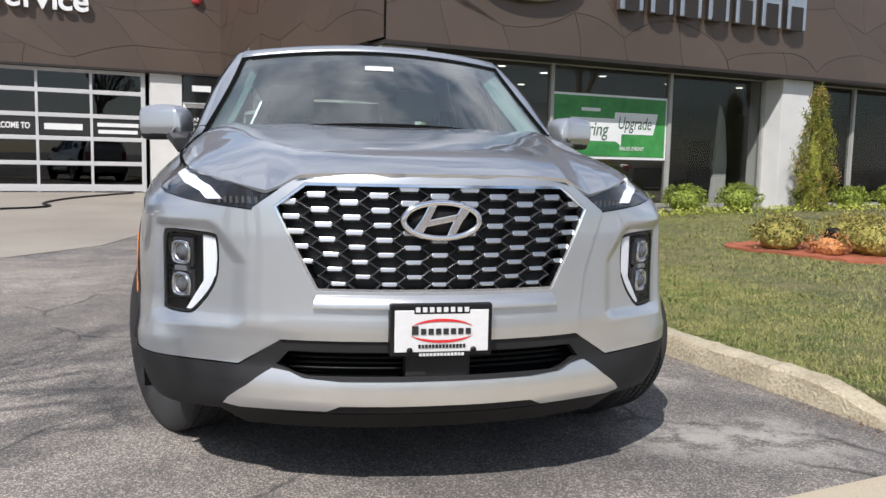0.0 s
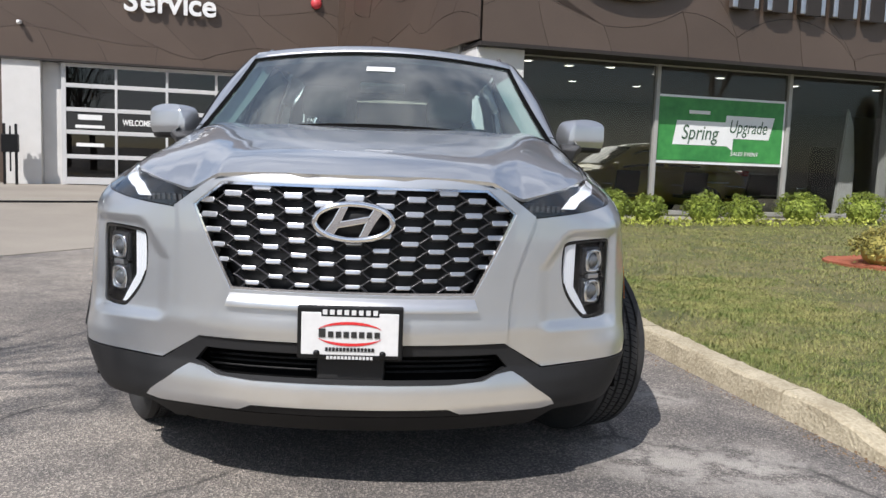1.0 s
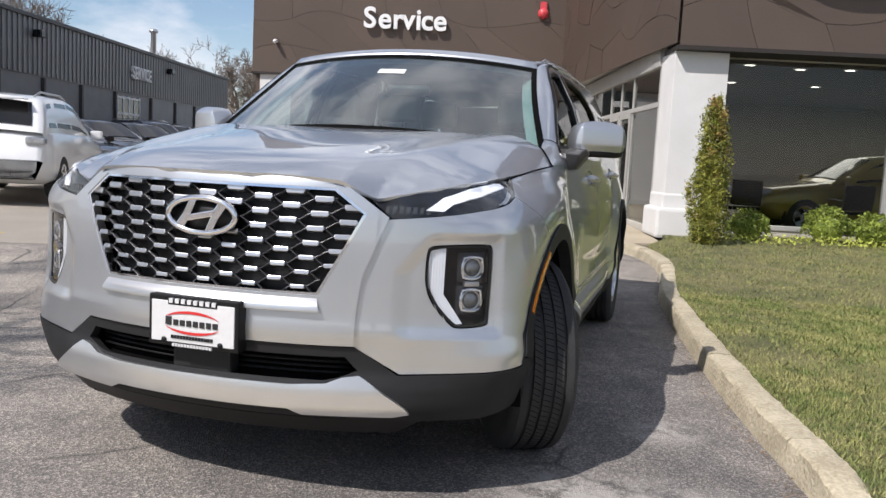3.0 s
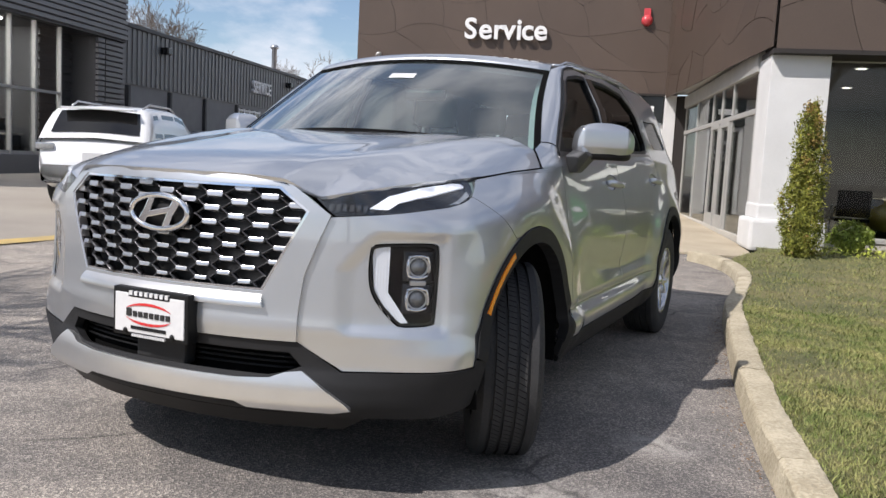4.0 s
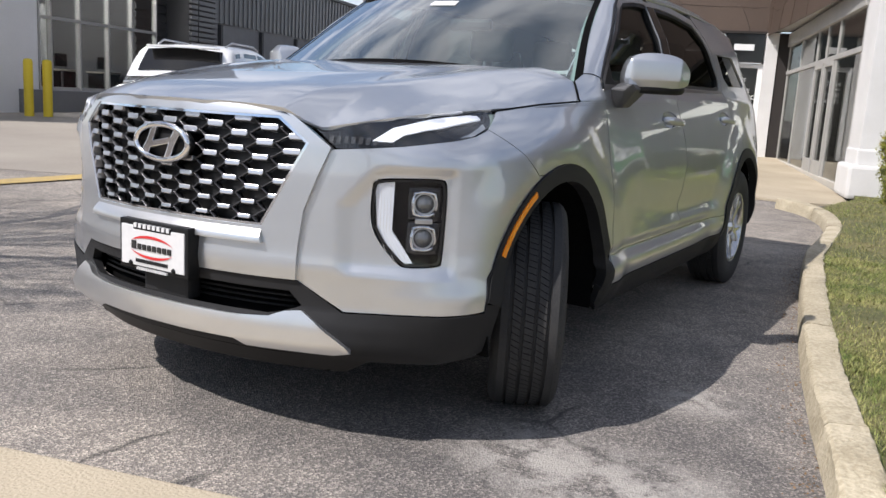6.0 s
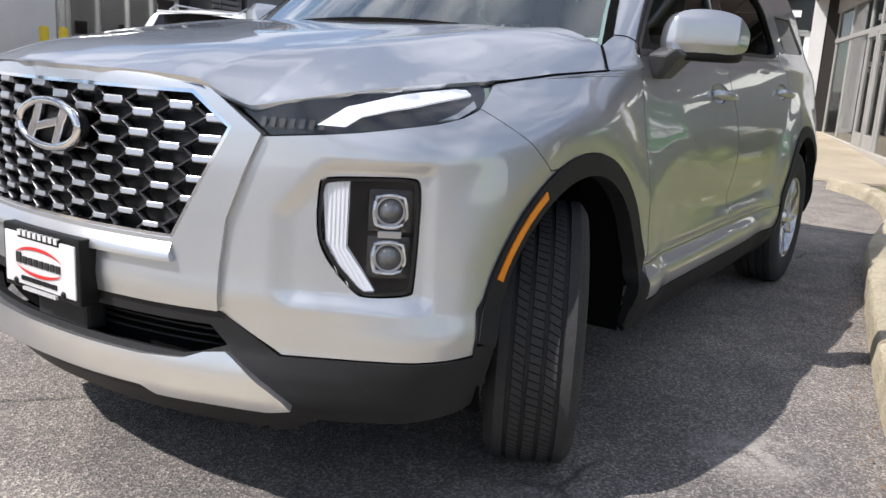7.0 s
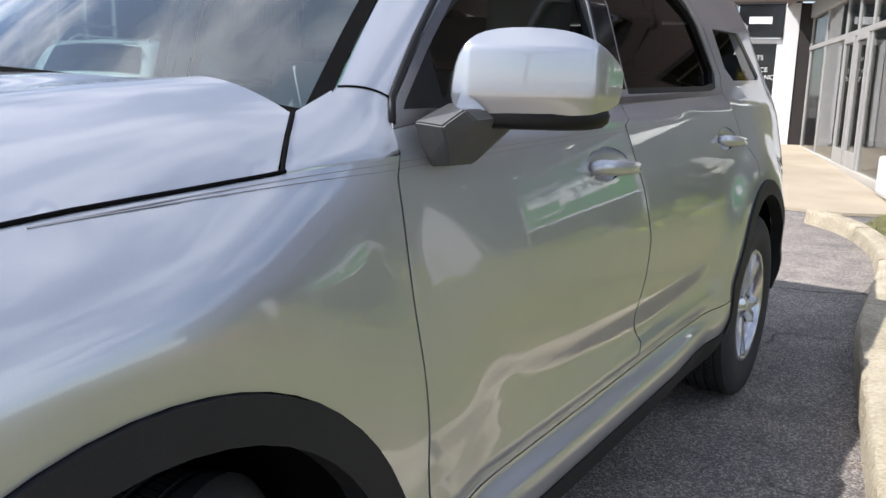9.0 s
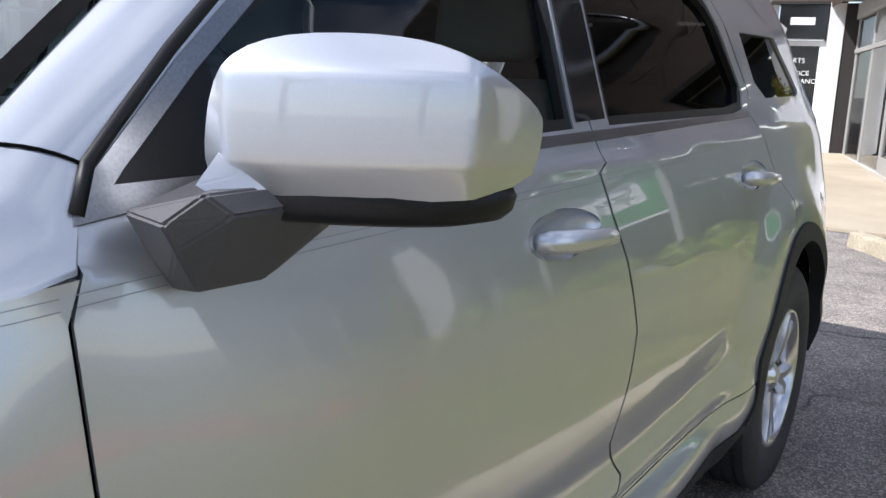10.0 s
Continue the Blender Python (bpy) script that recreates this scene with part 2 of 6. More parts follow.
        col = blend("MIX", col, (.44, .41, .37), blend("MULTIPLY", rough_edge, near))
    bend = node("ShaderNodeTexNoise", Scale=1.7, Detail=4.0)
    shift = n.new("ShaderNodeMixRGB")
    shift.inputs[0].default_value = .22
    l.new(tc.outputs["Object"], shift.inputs[1]), l.new(bend.outputs["Color"], shift.inputs[2])
    crack = n.new("ShaderNodeTexVoronoi")
    crack.feature, crack.inputs["Scale"].default_value = "DISTANCE_TO_EDGE", 1.1
    l.new(shift.outputs[0], crack.inputs["Vector"])
    where = node("ShaderNodeTexNoise", Scale=.9, Detail=2.0)
    line = ramp(crack.outputs["Distance"], .0, .014, (1, 1, 1), (0, 0, 0))
    some = ramp(where.outputs["Fac"], .50, .58, (0, 0, 0), (.8, .8, .8))
    col = blend("MIX", col, (.028, .027, .026), blend("MULTIPLY", line, some))
    l.new(col, p.inputs["Base Color"])
    bp = node("ShaderNodeBump", Strength=.7, Distance=.006)
    l.new(stones.outputs["Distance"], bp.inputs["Height"]), l.new(bp.outputs[0], p.inputs["Normal"])
    return m


M_ASPHALT = asphalt()


def leafy(name, a, b):
    m = surf(name, a, b, .6, 0, 5, 30, .5, spec=.3)
    n, l = m.node_tree.nodes, m.node_tree.links
    p = n["Principled BSDF"]
    geo, hsv, rng = n.new("ShaderNodeNewGeometry"), n.new("ShaderNodeHueSaturation"), n.new("ShaderNodeMapRange")
    rng.inputs[3].default_value, rng.inputs[4].default_value = .45, 1.6
    l.new(geo.outputs["Random Per Island"], rng.inputs[0]), l.new(rng.outputs[0], hsv.inputs["Value"])
    l.new(p.inputs["Base Color"].links[0].from_socket, hsv.inputs["Color"]), l.new(hsv.outputs[0], p.inputs["Base Color"])
    p.inputs["Subsurface Weight"].default_value = 0
    return m


M_GRASS = leafy("grass_blades", (.118, .168, .036), (.34, .31, .122))
M_CEDAR = leafy("cedar_leaves", (.10, .12, .018), (.26, .25, .042))
M_CEDARDRY = leafy("dry_cedar_leaves", (.26, .17, .05), (.36, .25, .08))
M_BOX = leafy("box_leaves", (.09, .13, .018), (.23, .27, .045))
M_COVER = leafy("groundcover_leaves", (.24, .28, .04), (.42, .44, .09))
M_SHRUB = leafy("olive_shrub_leaves", (.17, .16, .035), (.28, .24, .07))
M_RUST = leafy("rusty_shrub_leaves", (.30, .12, .045), (.42, .2, .07))


# ---- making things ----
def empty(name, label, category, group="", m=None, kind=""):
    ob = tagged(new(name), label, category, group, kind)
    if m is not None:
        ob.matrix_world = m
    return ob


def mesh_of(bm, name):
    me = bpy.data.meshes.new(name)
    bm.to_mesh(me)
    bm.free()
    return me


def part(name, data, material, parent=None, label="", smooth=False, m=None):
    """Links a bmesh or mesh as one object under a thing or a part."""
    me = mesh_of(data, name) if isinstance(data, bmesh.types.BMesh) else data
    if material and not me.materials:
        me.materials.append(material)
    if smooth:
        me.shade_smooth()
    ob = new(name, me)
    if parent is not None:
        ob.parent = parent
    if m is not None:
        ob.matrix_basis = m
    if label:
        ob["label"] = label
    return ob


def raw(name, verts, faces, smooth=False):
    me = bpy.data.meshes.new(name)
    me.from_pydata([tuple(v) for v in verts], [], [tuple(f) for f in faces])
    if smooth:
        me.shade_smooth()
    return me


def quick(name, verts, faces):
    """A large mesh of equal faces from arrays."""
    v, f = np.asarray(verts, np.float32), np.asarray(faces, np.int32)
    me = bpy.data.meshes.new(name)
    me.vertices.add(len(v))
    me.vertices.foreach_set("co", v.ravel())
    me.loops.add(f.size)
    me.loops.foreach_set("vertex_index", f.ravel())
    me.polygons.add(len(f))
    me.polygons.foreach_set("loop_start", np.arange(0, f.size, f.shape[1], dtype=np.int32))
    me.update(calc_edges=True)
    return me


def box(x0, x1, y0, y1, z0, z1, bevel=0.0, bm=None, segs=2):
    made = bm is None
    bm = bm or bmesh.new()
    g = bmesh.ops.create_cube(bm, size=1, matrix=Matrix.Translation(((x0 + x1) / 2, (y0 + y1) / 2, (z0 + z1) / 2)) @ Matrix.Diagonal((x1 - x0, y1 - y0, z1 - z0, 1)))
    if bevel:
        bmesh.ops.bevel(bm, geom=list({e for v in g["verts"] for e in v.link_edges}), offset=bevel, segments=segs, affect="EDGES", profile=.6)
    return bm


def prism(poly, depth, m=None, bevel=0.0, bm=None):
    """A flat polygon (x, y) given thickness along +z."""
    bm = bm or bmesh.new()
    vs = [bm.verts.new((x, y, 0)) for x, y in poly]
    f = bm.faces.new(vs)
    f.normal_update()
    if f.normal.z < 0:
        f.normal_flip()
    r = bmesh.ops.extrude_face_region(bm, geom=[f])
    top = [v for v in r["geom"] if isinstance(v, bmesh.types.BMVert)]
    bmesh.ops.translate(bm, verts=top, vec=(0, 0, depth))
    if bevel:
        edges = [e for e in r["geom"] if isinstance(e, bmesh.types.BMEdge)]
        bmesh.ops.bevel(bm, geom=edges, offset=bevel, segments=2, affect="EDGES", profile=.6)
    bmesh.ops.recalc_face_normals(bm, faces=bm.faces)
    if m is not None:
        bm.transform(m)
    return bm


def tube(points, radius, sides=8, closed=False, cap=True):
    """A round bar along 3D points; radius may be one number or one for each point."""
    pts = [Vector(p) for p in points]
    rad = radius if hasattr(radius, "__len__") else [radius] * len(pts)
    bm = bmesh.new()
    rings, up = [], Vector((.123, .2, 1)).normalized()
    for i, p in enumerate(pts):
        a, b = pts[i - 1 if i or closed else 0], pts[(i + 1) % len(pts) if closed else min(i + 1, len(pts) - 1)]
        d = (b - a).normalized()
        u = d.cross(up).normalized() if abs(d.dot(up)) < .98 else d.cross(Vector((1, 0, 0))).normalized()
        w = u.cross(d)
        rings.append([bm.verts.new(p + rad[i] * (u * math.cos(k * math.tau / sides) + w * math.sin(k * math.tau / sides))) for k in range(sides)])
    for r, q in zip(rings, rings[1:] + (rings[:1] if closed else [])):
        for k in range(sides):
            bm.faces.new((r[k], r[(k + 1) % sides], q[(k + 1) % sides], q[k]))
    if cap and not closed:
        bm.faces.new(rings[0][::-1]), bm.faces.new(rings[-1])
    bmesh.ops.recalc_face_normals(bm, faces=bm.faces)
    return bm


def lathe(profile, n=48, m=None):
    """Turns (radius, height) pairs about z."""
    v, f = [], []
    for r, h in profile:
        v += [(r * math.cos(k * math.tau / n), r * math.sin(k * math.tau / n), h) for k in range(n)]
    for i in range(len(profile) - 1):
        f += [(i * n + k, i * n + (k + 1) % n, (i + 1) * n + (k + 1) % n, (i + 1) * n + k) for k in range(n)]
    me = raw("turned", v, f, True)
    if m is not None:
        me.transform(m)
    return me


def lettering(text, size, depth, material, parent, m, name="lettering", label="", bold=0.0):
    cu = bpy.data.curves.new(name, "FONT")
    cu.body, cu.size, cu.extrude, cu.align_x, cu.offset = text, size, depth, "LEFT", bold
    tmp = new(name + "_outline", cu)
    me = bpy.data.meshes.new_from_object(tmp)
    bpy.data.objects.remove(tmp)
    me.materials.clear()
    me.name = name
    return part(name, me, material, parent, label, m=m)


def inside(poly, pts):
    p, q = np.asarray(poly, float), np.asarray(pts, float)
    x, y = q[:, 0], q[:, 1]
    hit = np.zeros(len(q), bool)
    for (x0, y0), (x1, y1) in zip(p, np.roll(p, -1, 0)):
        if y0 != y1:
            hit ^= ((y0 > y) != (y1 > y)) & (x < (x1 - x0) * (y - y0) / (y1 - y0) + x0)
    return hit


def dense(poly, step):
    out = []
    for a, b in zip(poly, poly[1:] + poly[:1]):
        k = max(1, int(math.ceil(math.dist(a, b) / step)))
        out += [(a[0] + (b[0] - a[0]) * i / k, a[1] + (b[1] - a[1]) * i / k) for i in range(k)]
    return out


def rounded(poly, times=2):
    """A closed outline with its corners cut round."""
    for _ in range(times):
        poly = [q for a, b in zip(poly, poly[1:] + poly[:1]) for q in ((a[0] * .75 + b[0] * .25, a[1] * .75 + b[1] * .25), (a[0] * .25 + b[0] * .75, a[1] * .25 + b[1] * .75))]
    return poly


def mesh_sheet(name, outline, holes, place, step=.03, rim=.018, out=0.0, up=False):
    """Trims the surface place(a, b) by an outline and holes in its two parameters; rim turns its edges in. out: pushed out by so much."""
    rings = [dense(list(r), step) for r in [outline] + list(holes)]
    pts, edges = [], []
    for r in rings:
        k = len(pts)
        pts += r
        edges += [(k + i, k + (i + 1) % len(r)) for i in range(len(r))]
    o = np.array(rings[0])
    g = np.stack(np.meshgrid(np.arange(o[:, 0].min(), o[:, 0].max(), step), np.arange(o[:, 1].min(), o[:, 1].max(), step)), -1).reshape(-1, 2)
    g = g + (np.round((g[:, 1:] - o[:, 1].min()) / step) % 2) * np.array([step / 2, 0])
    keep = inside(rings[0], g)
    for h in rings[1:]:
        keep &= ~inside(h, g)
    g = g[keep]
    border = np.array(pts)
    if len(g):
        near = np.array([np.min(np.abs(border[:, 0] - x) + np.abs(border[:, 1] - y)) for x, y in g])
        g = g[near > step * .6]
    nv, _, nf, *_ = delaunay_2d_cdt([Vector(p) for p in pts] + [Vector(p) for p in g], edges, [], 0, 1e-7)
    q = np.array([tuple(v) for v in nv])
    tri = np.array([f for f in nf if len(f) == 3])
    c = q[tri].mean(1)
    ok = inside(rings[0], c)
    for h in rings[1:]:
        ok &= ~inside(h, c)
    tri = tri[ok]
    e = 2e-3
    P = place(q[:, 0], q[:, 1])
    N = np.cross(place(q[:, 0] + e, q[:, 1]) - place(q[:, 0] - e, q[:, 1]), place(q[:, 0], q[:, 1] + e) - place(q[:, 0], q[:, 1] - e))
    N /= np.linalg.norm(N, axis=1, keepdims=True) + 1e-12
    P = P + N * out
    fn = np.cross(P[tri[:, 1]] - P[tri[:, 0]], P[tri[:, 2]] - P[tri[:, 0]])
    bad = (fn * N[tri].sum(1)).sum(1) < 0
    tri[bad] = tri[bad][:, ::-1]
    verts, norms, faces = [tuple(p) for p in P], [tuple(v) for v in N], [tuple(int(i) for i in t) for t in tri]
    if rim:
        used = {}
        for t in tri:
            for a, b in ((t[0], t[1]), (t[1], t[2]), (t[2], t[0])):
                used[(int(a), int(b))] = 1
        edge = [ab for ab in used if (ab[1], ab[0]) not in used]
        for a, b in edge:
            k = len(verts)
            pa, pb = P[a], P[b]
            fnv = np.cross(pb - pa, -N[a])
            fnv = -fnv / (np.linalg.norm(fnv) + 1e-12)
            verts += [tuple(pa), tuple(pb), tuple(pb - N[b] * rim), tuple(pa - N[a] * rim)]
            norms += [tuple(fnv)] * 4
            faces.append((k + 1, k, k + 3, k + 2))
    me = raw(name, verts, faces, True)
    me.normals_split_custom_set_from_vertices(norms)
    return me


def loft(name, curves, smooth=True):
    """A skin over rows of points of one length."""
    n = len(curves[0])
    v = [tuple(p) for c in curves for p in c]
    f = [(i * n + k, i * n + k + 1, (i + 1) * n + k + 1, (i + 1) * n + k) for i in range(len(curves) - 1) for k in range(n - 1)]
    return raw(name, v, f, smooth)


def solid(ob, thick, offset=-1):
    md = ob.modifiers.new("thickness", "SOLIDIFY")
    md.thickness, md.offset = thick, offset
    return ob


def gz(x, y):
    """The lot's height: level under the car, rising gently to the buildings."""
    return min(.3, .0155 * max(0.0, math.hypot(x, y - 1) - 5))


SITE = pose(0, 0, 0, 0, 0, 14.48)


def site(u, v, z=0.0):
    return SITE @ Vector((u, v, z))
# the car's skin: a plan outline, pushed in or out along its normal by a profile over the height
PLAN = [(0, 0), (.145, .005), (.35, .038), (.505, .088), (.6, .125), (.7, .176), (.8, .237), (.875, .305), (.925, .41), (.952, .62),
        (.962, .9), (.966, 1.4), (.968, 2.0), (.968, 2.7), (.966, 3.4), (.96, 4.1), (.94, 4.5), (.87, 4.8), (.68, 4.94), (0, 4.99)]


def spline(points, n=24):
    """A smooth curve through 2D points."""
    p = np.array(points, float)
    p = np.vstack([2 * p[0] - p[1], p, 2 * p[-1] - p[-2]])
    out = []
    for a, b, c, d in zip(p, p[1:], p[2:], p[3:]):
        t0, t1, t2, t3 = np.cumsum([0] + [np.linalg.norm(v) ** .5 for v in (b - a, c - b, d - c)])
        for t in np.linspace(t1, t2, n, endpoint=False):
            a1 = (t1 - t) / (t1 - t0) * a + (t - t0) / (t1 - t0) * b
            a2 = (t2 - t) / (t2 - t1) * b + (t - t1) / (t2 - t1) * c
            a3 = (t3 - t) / (t3 - t2) * c + (t - t2) / (t3 - t2) * d
            b1 = (t2 - t) / (t2 - t0) * a1 + (t - t0) / (t2 - t0) * a2
            b2 = (t3 - t) / (t3 - t1) * a2 + (t - t1) / (t3 - t1) * a3
            out.append((t2 - t) / (t2 - t1) * b1 + (t - t1) / (t2 - t1) * b2)
    return np.array(out + [p[-2]])


_c = spline([(-x, y) for x, y in PLAN[4:0:-1]] + PLAN)
_c = _c[np.argmin(np.abs(_c[:, 0]) + 10 * (_c[:, 1] > 2)):]
_s = np.concatenate([[0], np.cumsum(np.linalg.norm(np.diff(_c, axis=0), axis=1))])
S_GRID = np.linspace(0, _s[-1], 1200)
CX, CY = np.interp(S_GRID, _s, _c[:, 0]), np.interp(S_GRID, _s, _c[:, 1])
_tx, _ty = np.gradient(CX), np.gradient(CY)
_k = np.ones(31) / 31
_pad = lambda a, m0, m1: np.convolve(np.concatenate([m0 * a[15:0:-1], a, m1 * a[-2:-17:-1]]), _k, "valid")
_tx, _ty = _pad(_tx, 1, 1), _pad(_ty, -1, -1)
_l = np.hypot(_tx, _ty)
NX, NY = _ty / _l, -_tx / _l
I_SIDE = int(np.argmax(CY > 4.3))


def sx(x):
    """Along the outline to the front point at that x."""
    return math.copysign(float(np.interp(abs(x), CX[:I_SIDE], S_GRID[:I_SIDE])), x)


def sy(y):
    """Along the outline to the side point at that y."""
    return float(np.interp(y, CY, S_GRID))


def step01(a, b, v):
    t = np.clip((v - a) / (b - a), 0, 1)
    return t * t * (3 - 2 * t)


def soft(v, pts):
    """A softened curve through (v, value) pairs."""
    a, b = zip(*pts)
    return sum(np.interp(v + d, a, b) for d in (-.012, -.006, 0, .006, .012)) / 5


def ease(v, xs, ys, w):
    """A curve through (xs, ys) with its corners rounded over w."""
    return sum(np.interp(v + d, xs, ys) for d in np.linspace(-w, w, 9)) / 9


def belt(y):
    return ease(y, (.3, .58, .9, 1.19, 1.5, 2.5, 3.6, 4.6), (1.03, 1.064, 1.099, 1.12, 1.132, 1.158, 1.185, 1.2), .14)


def skin(s, z):
    """The body's outer surface at s along the outline (negative: the other side) and height z."""
    s, z = np.broadcast_arrays(np.asarray(s, float), np.asarray(z, float))
    sign, a = np.where(s < 0, -1.0, 1.0), np.abs(s)
    f = lambda v: np.interp(a, S_GRID, v)
    x, y, nx, ny = f(CX), f(CY), f(NX), f(NY)
    side = step01(.62, 1.02, a)
    back = step01(4.2, 4.75, y)
    front = soft(z, ((.2, -.09), (.28, -.03), (.33, .012), (.40, .012), (.45, -.004), (.53, .004), (.575, .012), (.62, .007), (.7, .004), (.86, 0), (.94, -.006), (.99, -.013), (1.05, -.024), (1.2, -.12)))
    h = z - belt(y)
    depth = ease(y, (.3, .58, 1.19, 1.5, 4), (.12, .125, .075, .05, .045), .16)
    barrel = .062 * step01(.95, 1.5, y)
    depth = np.maximum(depth - barrel, 0)
    lean = step01(1.40, 1.85, y) * (1 - step01(4.2, 4.6, y))
    barrel = .020 * lean * step01(.50, .68, z) - (barrel + .020 * lean) * np.clip((z - .68) / (belt(y) - .68), 0, 1) ** 1.5
    shoulder = -depth * np.clip((h + .15) / .15, 0, 1.0) ** 2.2
    green = -np.interp(h, (0, .035, .08, .3, .5, .56, .62), (0, .022, .045, .115, .225, .285, .40)) * 1.0
    green = green * step01(0, .02, h)
    flare = step01(1.55, 1.78, y) * (1 - step01(3.15, 3.36, y))
    crease = ease(y, (1.6, 2.0, 2.5, 3.3), (.71, .645, .60, .618), .18)
    low = soft(z, ((.2, -.10), (.3, -.035), (.40, -.004), (.44, .008), (.50, .012), (.56, .001), (.64, -.004), (.8, 0), (1.3, 0)))
    sill = soft(z, ((.2, -.09), (.3, -.02), (.385, .014), (.41, .026), (.462, .031), (.503, -.010), (.545, .010), (.58, .004), (.64, -.002), (.8, 0), (1.3, 0)))
    low = low + (sill - low) * step01(1.30, 1.39, y) * (1 - step01(2.75, 3.46, y))
    tuck = 0
    for d in (-.012, -.006, 0, .006, .012):
        tuck = tuck + np.where(z + d > crease, np.clip((.94 - z - d) / (.94 - crease), 0, 1) ** 1.6, np.clip((z + d - .545) / (crease - .545), 0, 1)) / 5
    low = low - flare * .026 * tuck
    wheel = 0
    for wy in (.93, 3.88):
        r = np.hypot(y - wy, z - .375)
        wheel = wheel + (.011 * (1 - step01(.52, .82, r)) + .014 * (1 - step01(.56, .74, r))) * (z > .2)
    side_off = shoulder + barrel + green + low + wheel * step01(.2, .35, z)
    left = .600 + .9 * np.maximum(z - .77, 0)
    pod = -.013 * step01(left, left + .07, a) * (1 - step01(.946, .982, a)) * step01(.552, .598, z) * (1 - step01(.864, .898, z))
    off = front * (1 - side) + side_off * side + pod
    rear = soft(z, ((.2, -.15), (.35, -.02), (.5, .02), (.9, 0), (1.15, -.06), (1.65, -.35)))
    off = off * (1 - back) + rear * back
    return np.stack([sign * (x + nx * off), y + ny * off, z], -1)
# ---- ground, kerb, lawn, paths ----
def patch(name, poly, z, material, label, category, kind="structure", step=.5, rim=.03, parent=None):
    """A trimmed piece of ground at gz + z."""
    f = lambda x, y: np.stack([x, y, np.array([gz(a, b) for a, b in zip(x, y)]) + z], -1)
    ob = part(name, mesh_sheet(name, poly, (), f, step, rim), material, parent)
    return tagged(ob, label, category, "", kind)


def build_ground():
    rings = [0, 2, 4, 6, 8, 10, 13, 16, 20, 25, 32, 45, 70, 120, 300, 900, 2500]
    n = 64
    v, f = [(0, 1, 0)], []
    for r in rings[1:]:
        v += [(r * math.cos(k * math.tau / n), 1 + r * math.sin(k * math.tau / n), gz(r * math.cos(k * math.tau / n), 1 + r * math.sin(k * math.tau / n))) for k in range(n)]
    f += [(0, 1 + k, 1 + (k + 1) % n) for k in range(n)]
    for i in range(len(rings) - 2):
        a = 1 + i * n
        f += [(a + k, a + n + k, a + n + (k + 1) % n, a + (k + 1) % n) for k in range(n)]
    tagged(part("ground", raw("ground", v, f, True), M_ASPHALT), "worn dark grey asphalt of the dealership lot", "asphalt", "", "structure")


KERB = [(2.05, .34), (2.005, .58), (1.915, 1.0), (1.79, 1.6), (1.63, 2.5), (1.44, 3.8), (1.29, 5.0), (1.26, 5.9), (1.22, 6.8), (1.02, 7.8), (.72, 8.45), (.42, 8.8)]


def build_kerb():
    kerb = empty("kerb", "pale concrete kerb curving along the lawn", "kerb", kind="structure")
    c = spline(KERB, 20)
    d = np.gradient(c, axis=0)
    d /= np.linalg.norm(d, axis=1, keepdims=True)
    nrm = np.stack([d[:, 1], -d[:, 0]], 1)
    run = np.concatenate([[0], np.cumsum(np.linalg.norm(np.diff(c, axis=0), axis=1))])
    rnd = random.Random(4)
    cuts = [0, .78, 2.22, 3.7, 5.1, 6.5, 7.8, run[-1]]
    prof = [(-.014, -.02), (-.012, .03), (-.007, .075), (-.002, .112), (.008, .124), (.045, .129), (.09, .130), (.122, .127), (.132, .118), (.134, -.02)]
    for a, b in zip(cuts, cuts[1:]):
        q = np.arange(a + .008, b - .007, .035)
        q = np.append(q, b - .008)
        v, f, m = [], [], len(prof)
        lift = rnd.uniform(-.006, .006)
        for t in q:
            x, y, nx, ny = (np.interp(t, run, w) for w in (c[:, 0], c[:, 1], nrm[:, 0], nrm[:, 1]))
            for i, (o, h) in enumerate(prof):
                w = (.006 * noise.noise((x * 6 + i * .35, y * 6, i * 1.3)) + .005 * noise.noise((x * 23, y * 23 + i, i * .9))) if 0 < i < m - 1 else 0
                sag = .25 + .75 * step01(.0, .55, t)
                v.append((x + nx * (o + w), y + ny * (o + w), gz(x, y) + (h + (lift + w if h > 0 else 0)) * (sag if h > 0 else 1)))
        for k in range(len(q) - 1):
            f += [(k * m + i, k * m + i + 1, (k + 1) * m + i + 1, (k + 1) * m + i) for i in range(m - 1)]
        f += [tuple(range(m))[::-1], tuple((len(q) - 1) * m + i for i in range(m))]
        me = raw("kerb_stone", v, f, True)
        bm = bmesh.new()
        bm.from_mesh(me)
        bmesh.ops.recalc_face_normals(bm, faces=bm.faces)
        bm.to_mesh(me), bm.free()
        me.set_sharp_from_angle(angle=radians(32))
        part("kerb_stone", me, M_KERB, kerb)


def lawn_outline():
    c = spline(KERB, 10)
    d = np.gradient(c, axis=0)
    d /= np.linalg.norm(d, axis=1, keepdims=True)
    left = [(float(x + .118 * b), float(y - .118 * a)) for (x, y), (a, b) in zip(c, d) if y < 8.3]
    return left + [tuple(site(*p)[:2]) for p in ((3.6, 9.1), (3.75, 10.30), (26, 10.30), (26, -.25))]


LAWN = lawn_outline()


def lawn_z(x, y):
    return gz(x, y) + .105 + .02 * noise.noise((x * .8, y * .8, 0)) + .008 * noise.noise((x * 4, y * 4, 3))


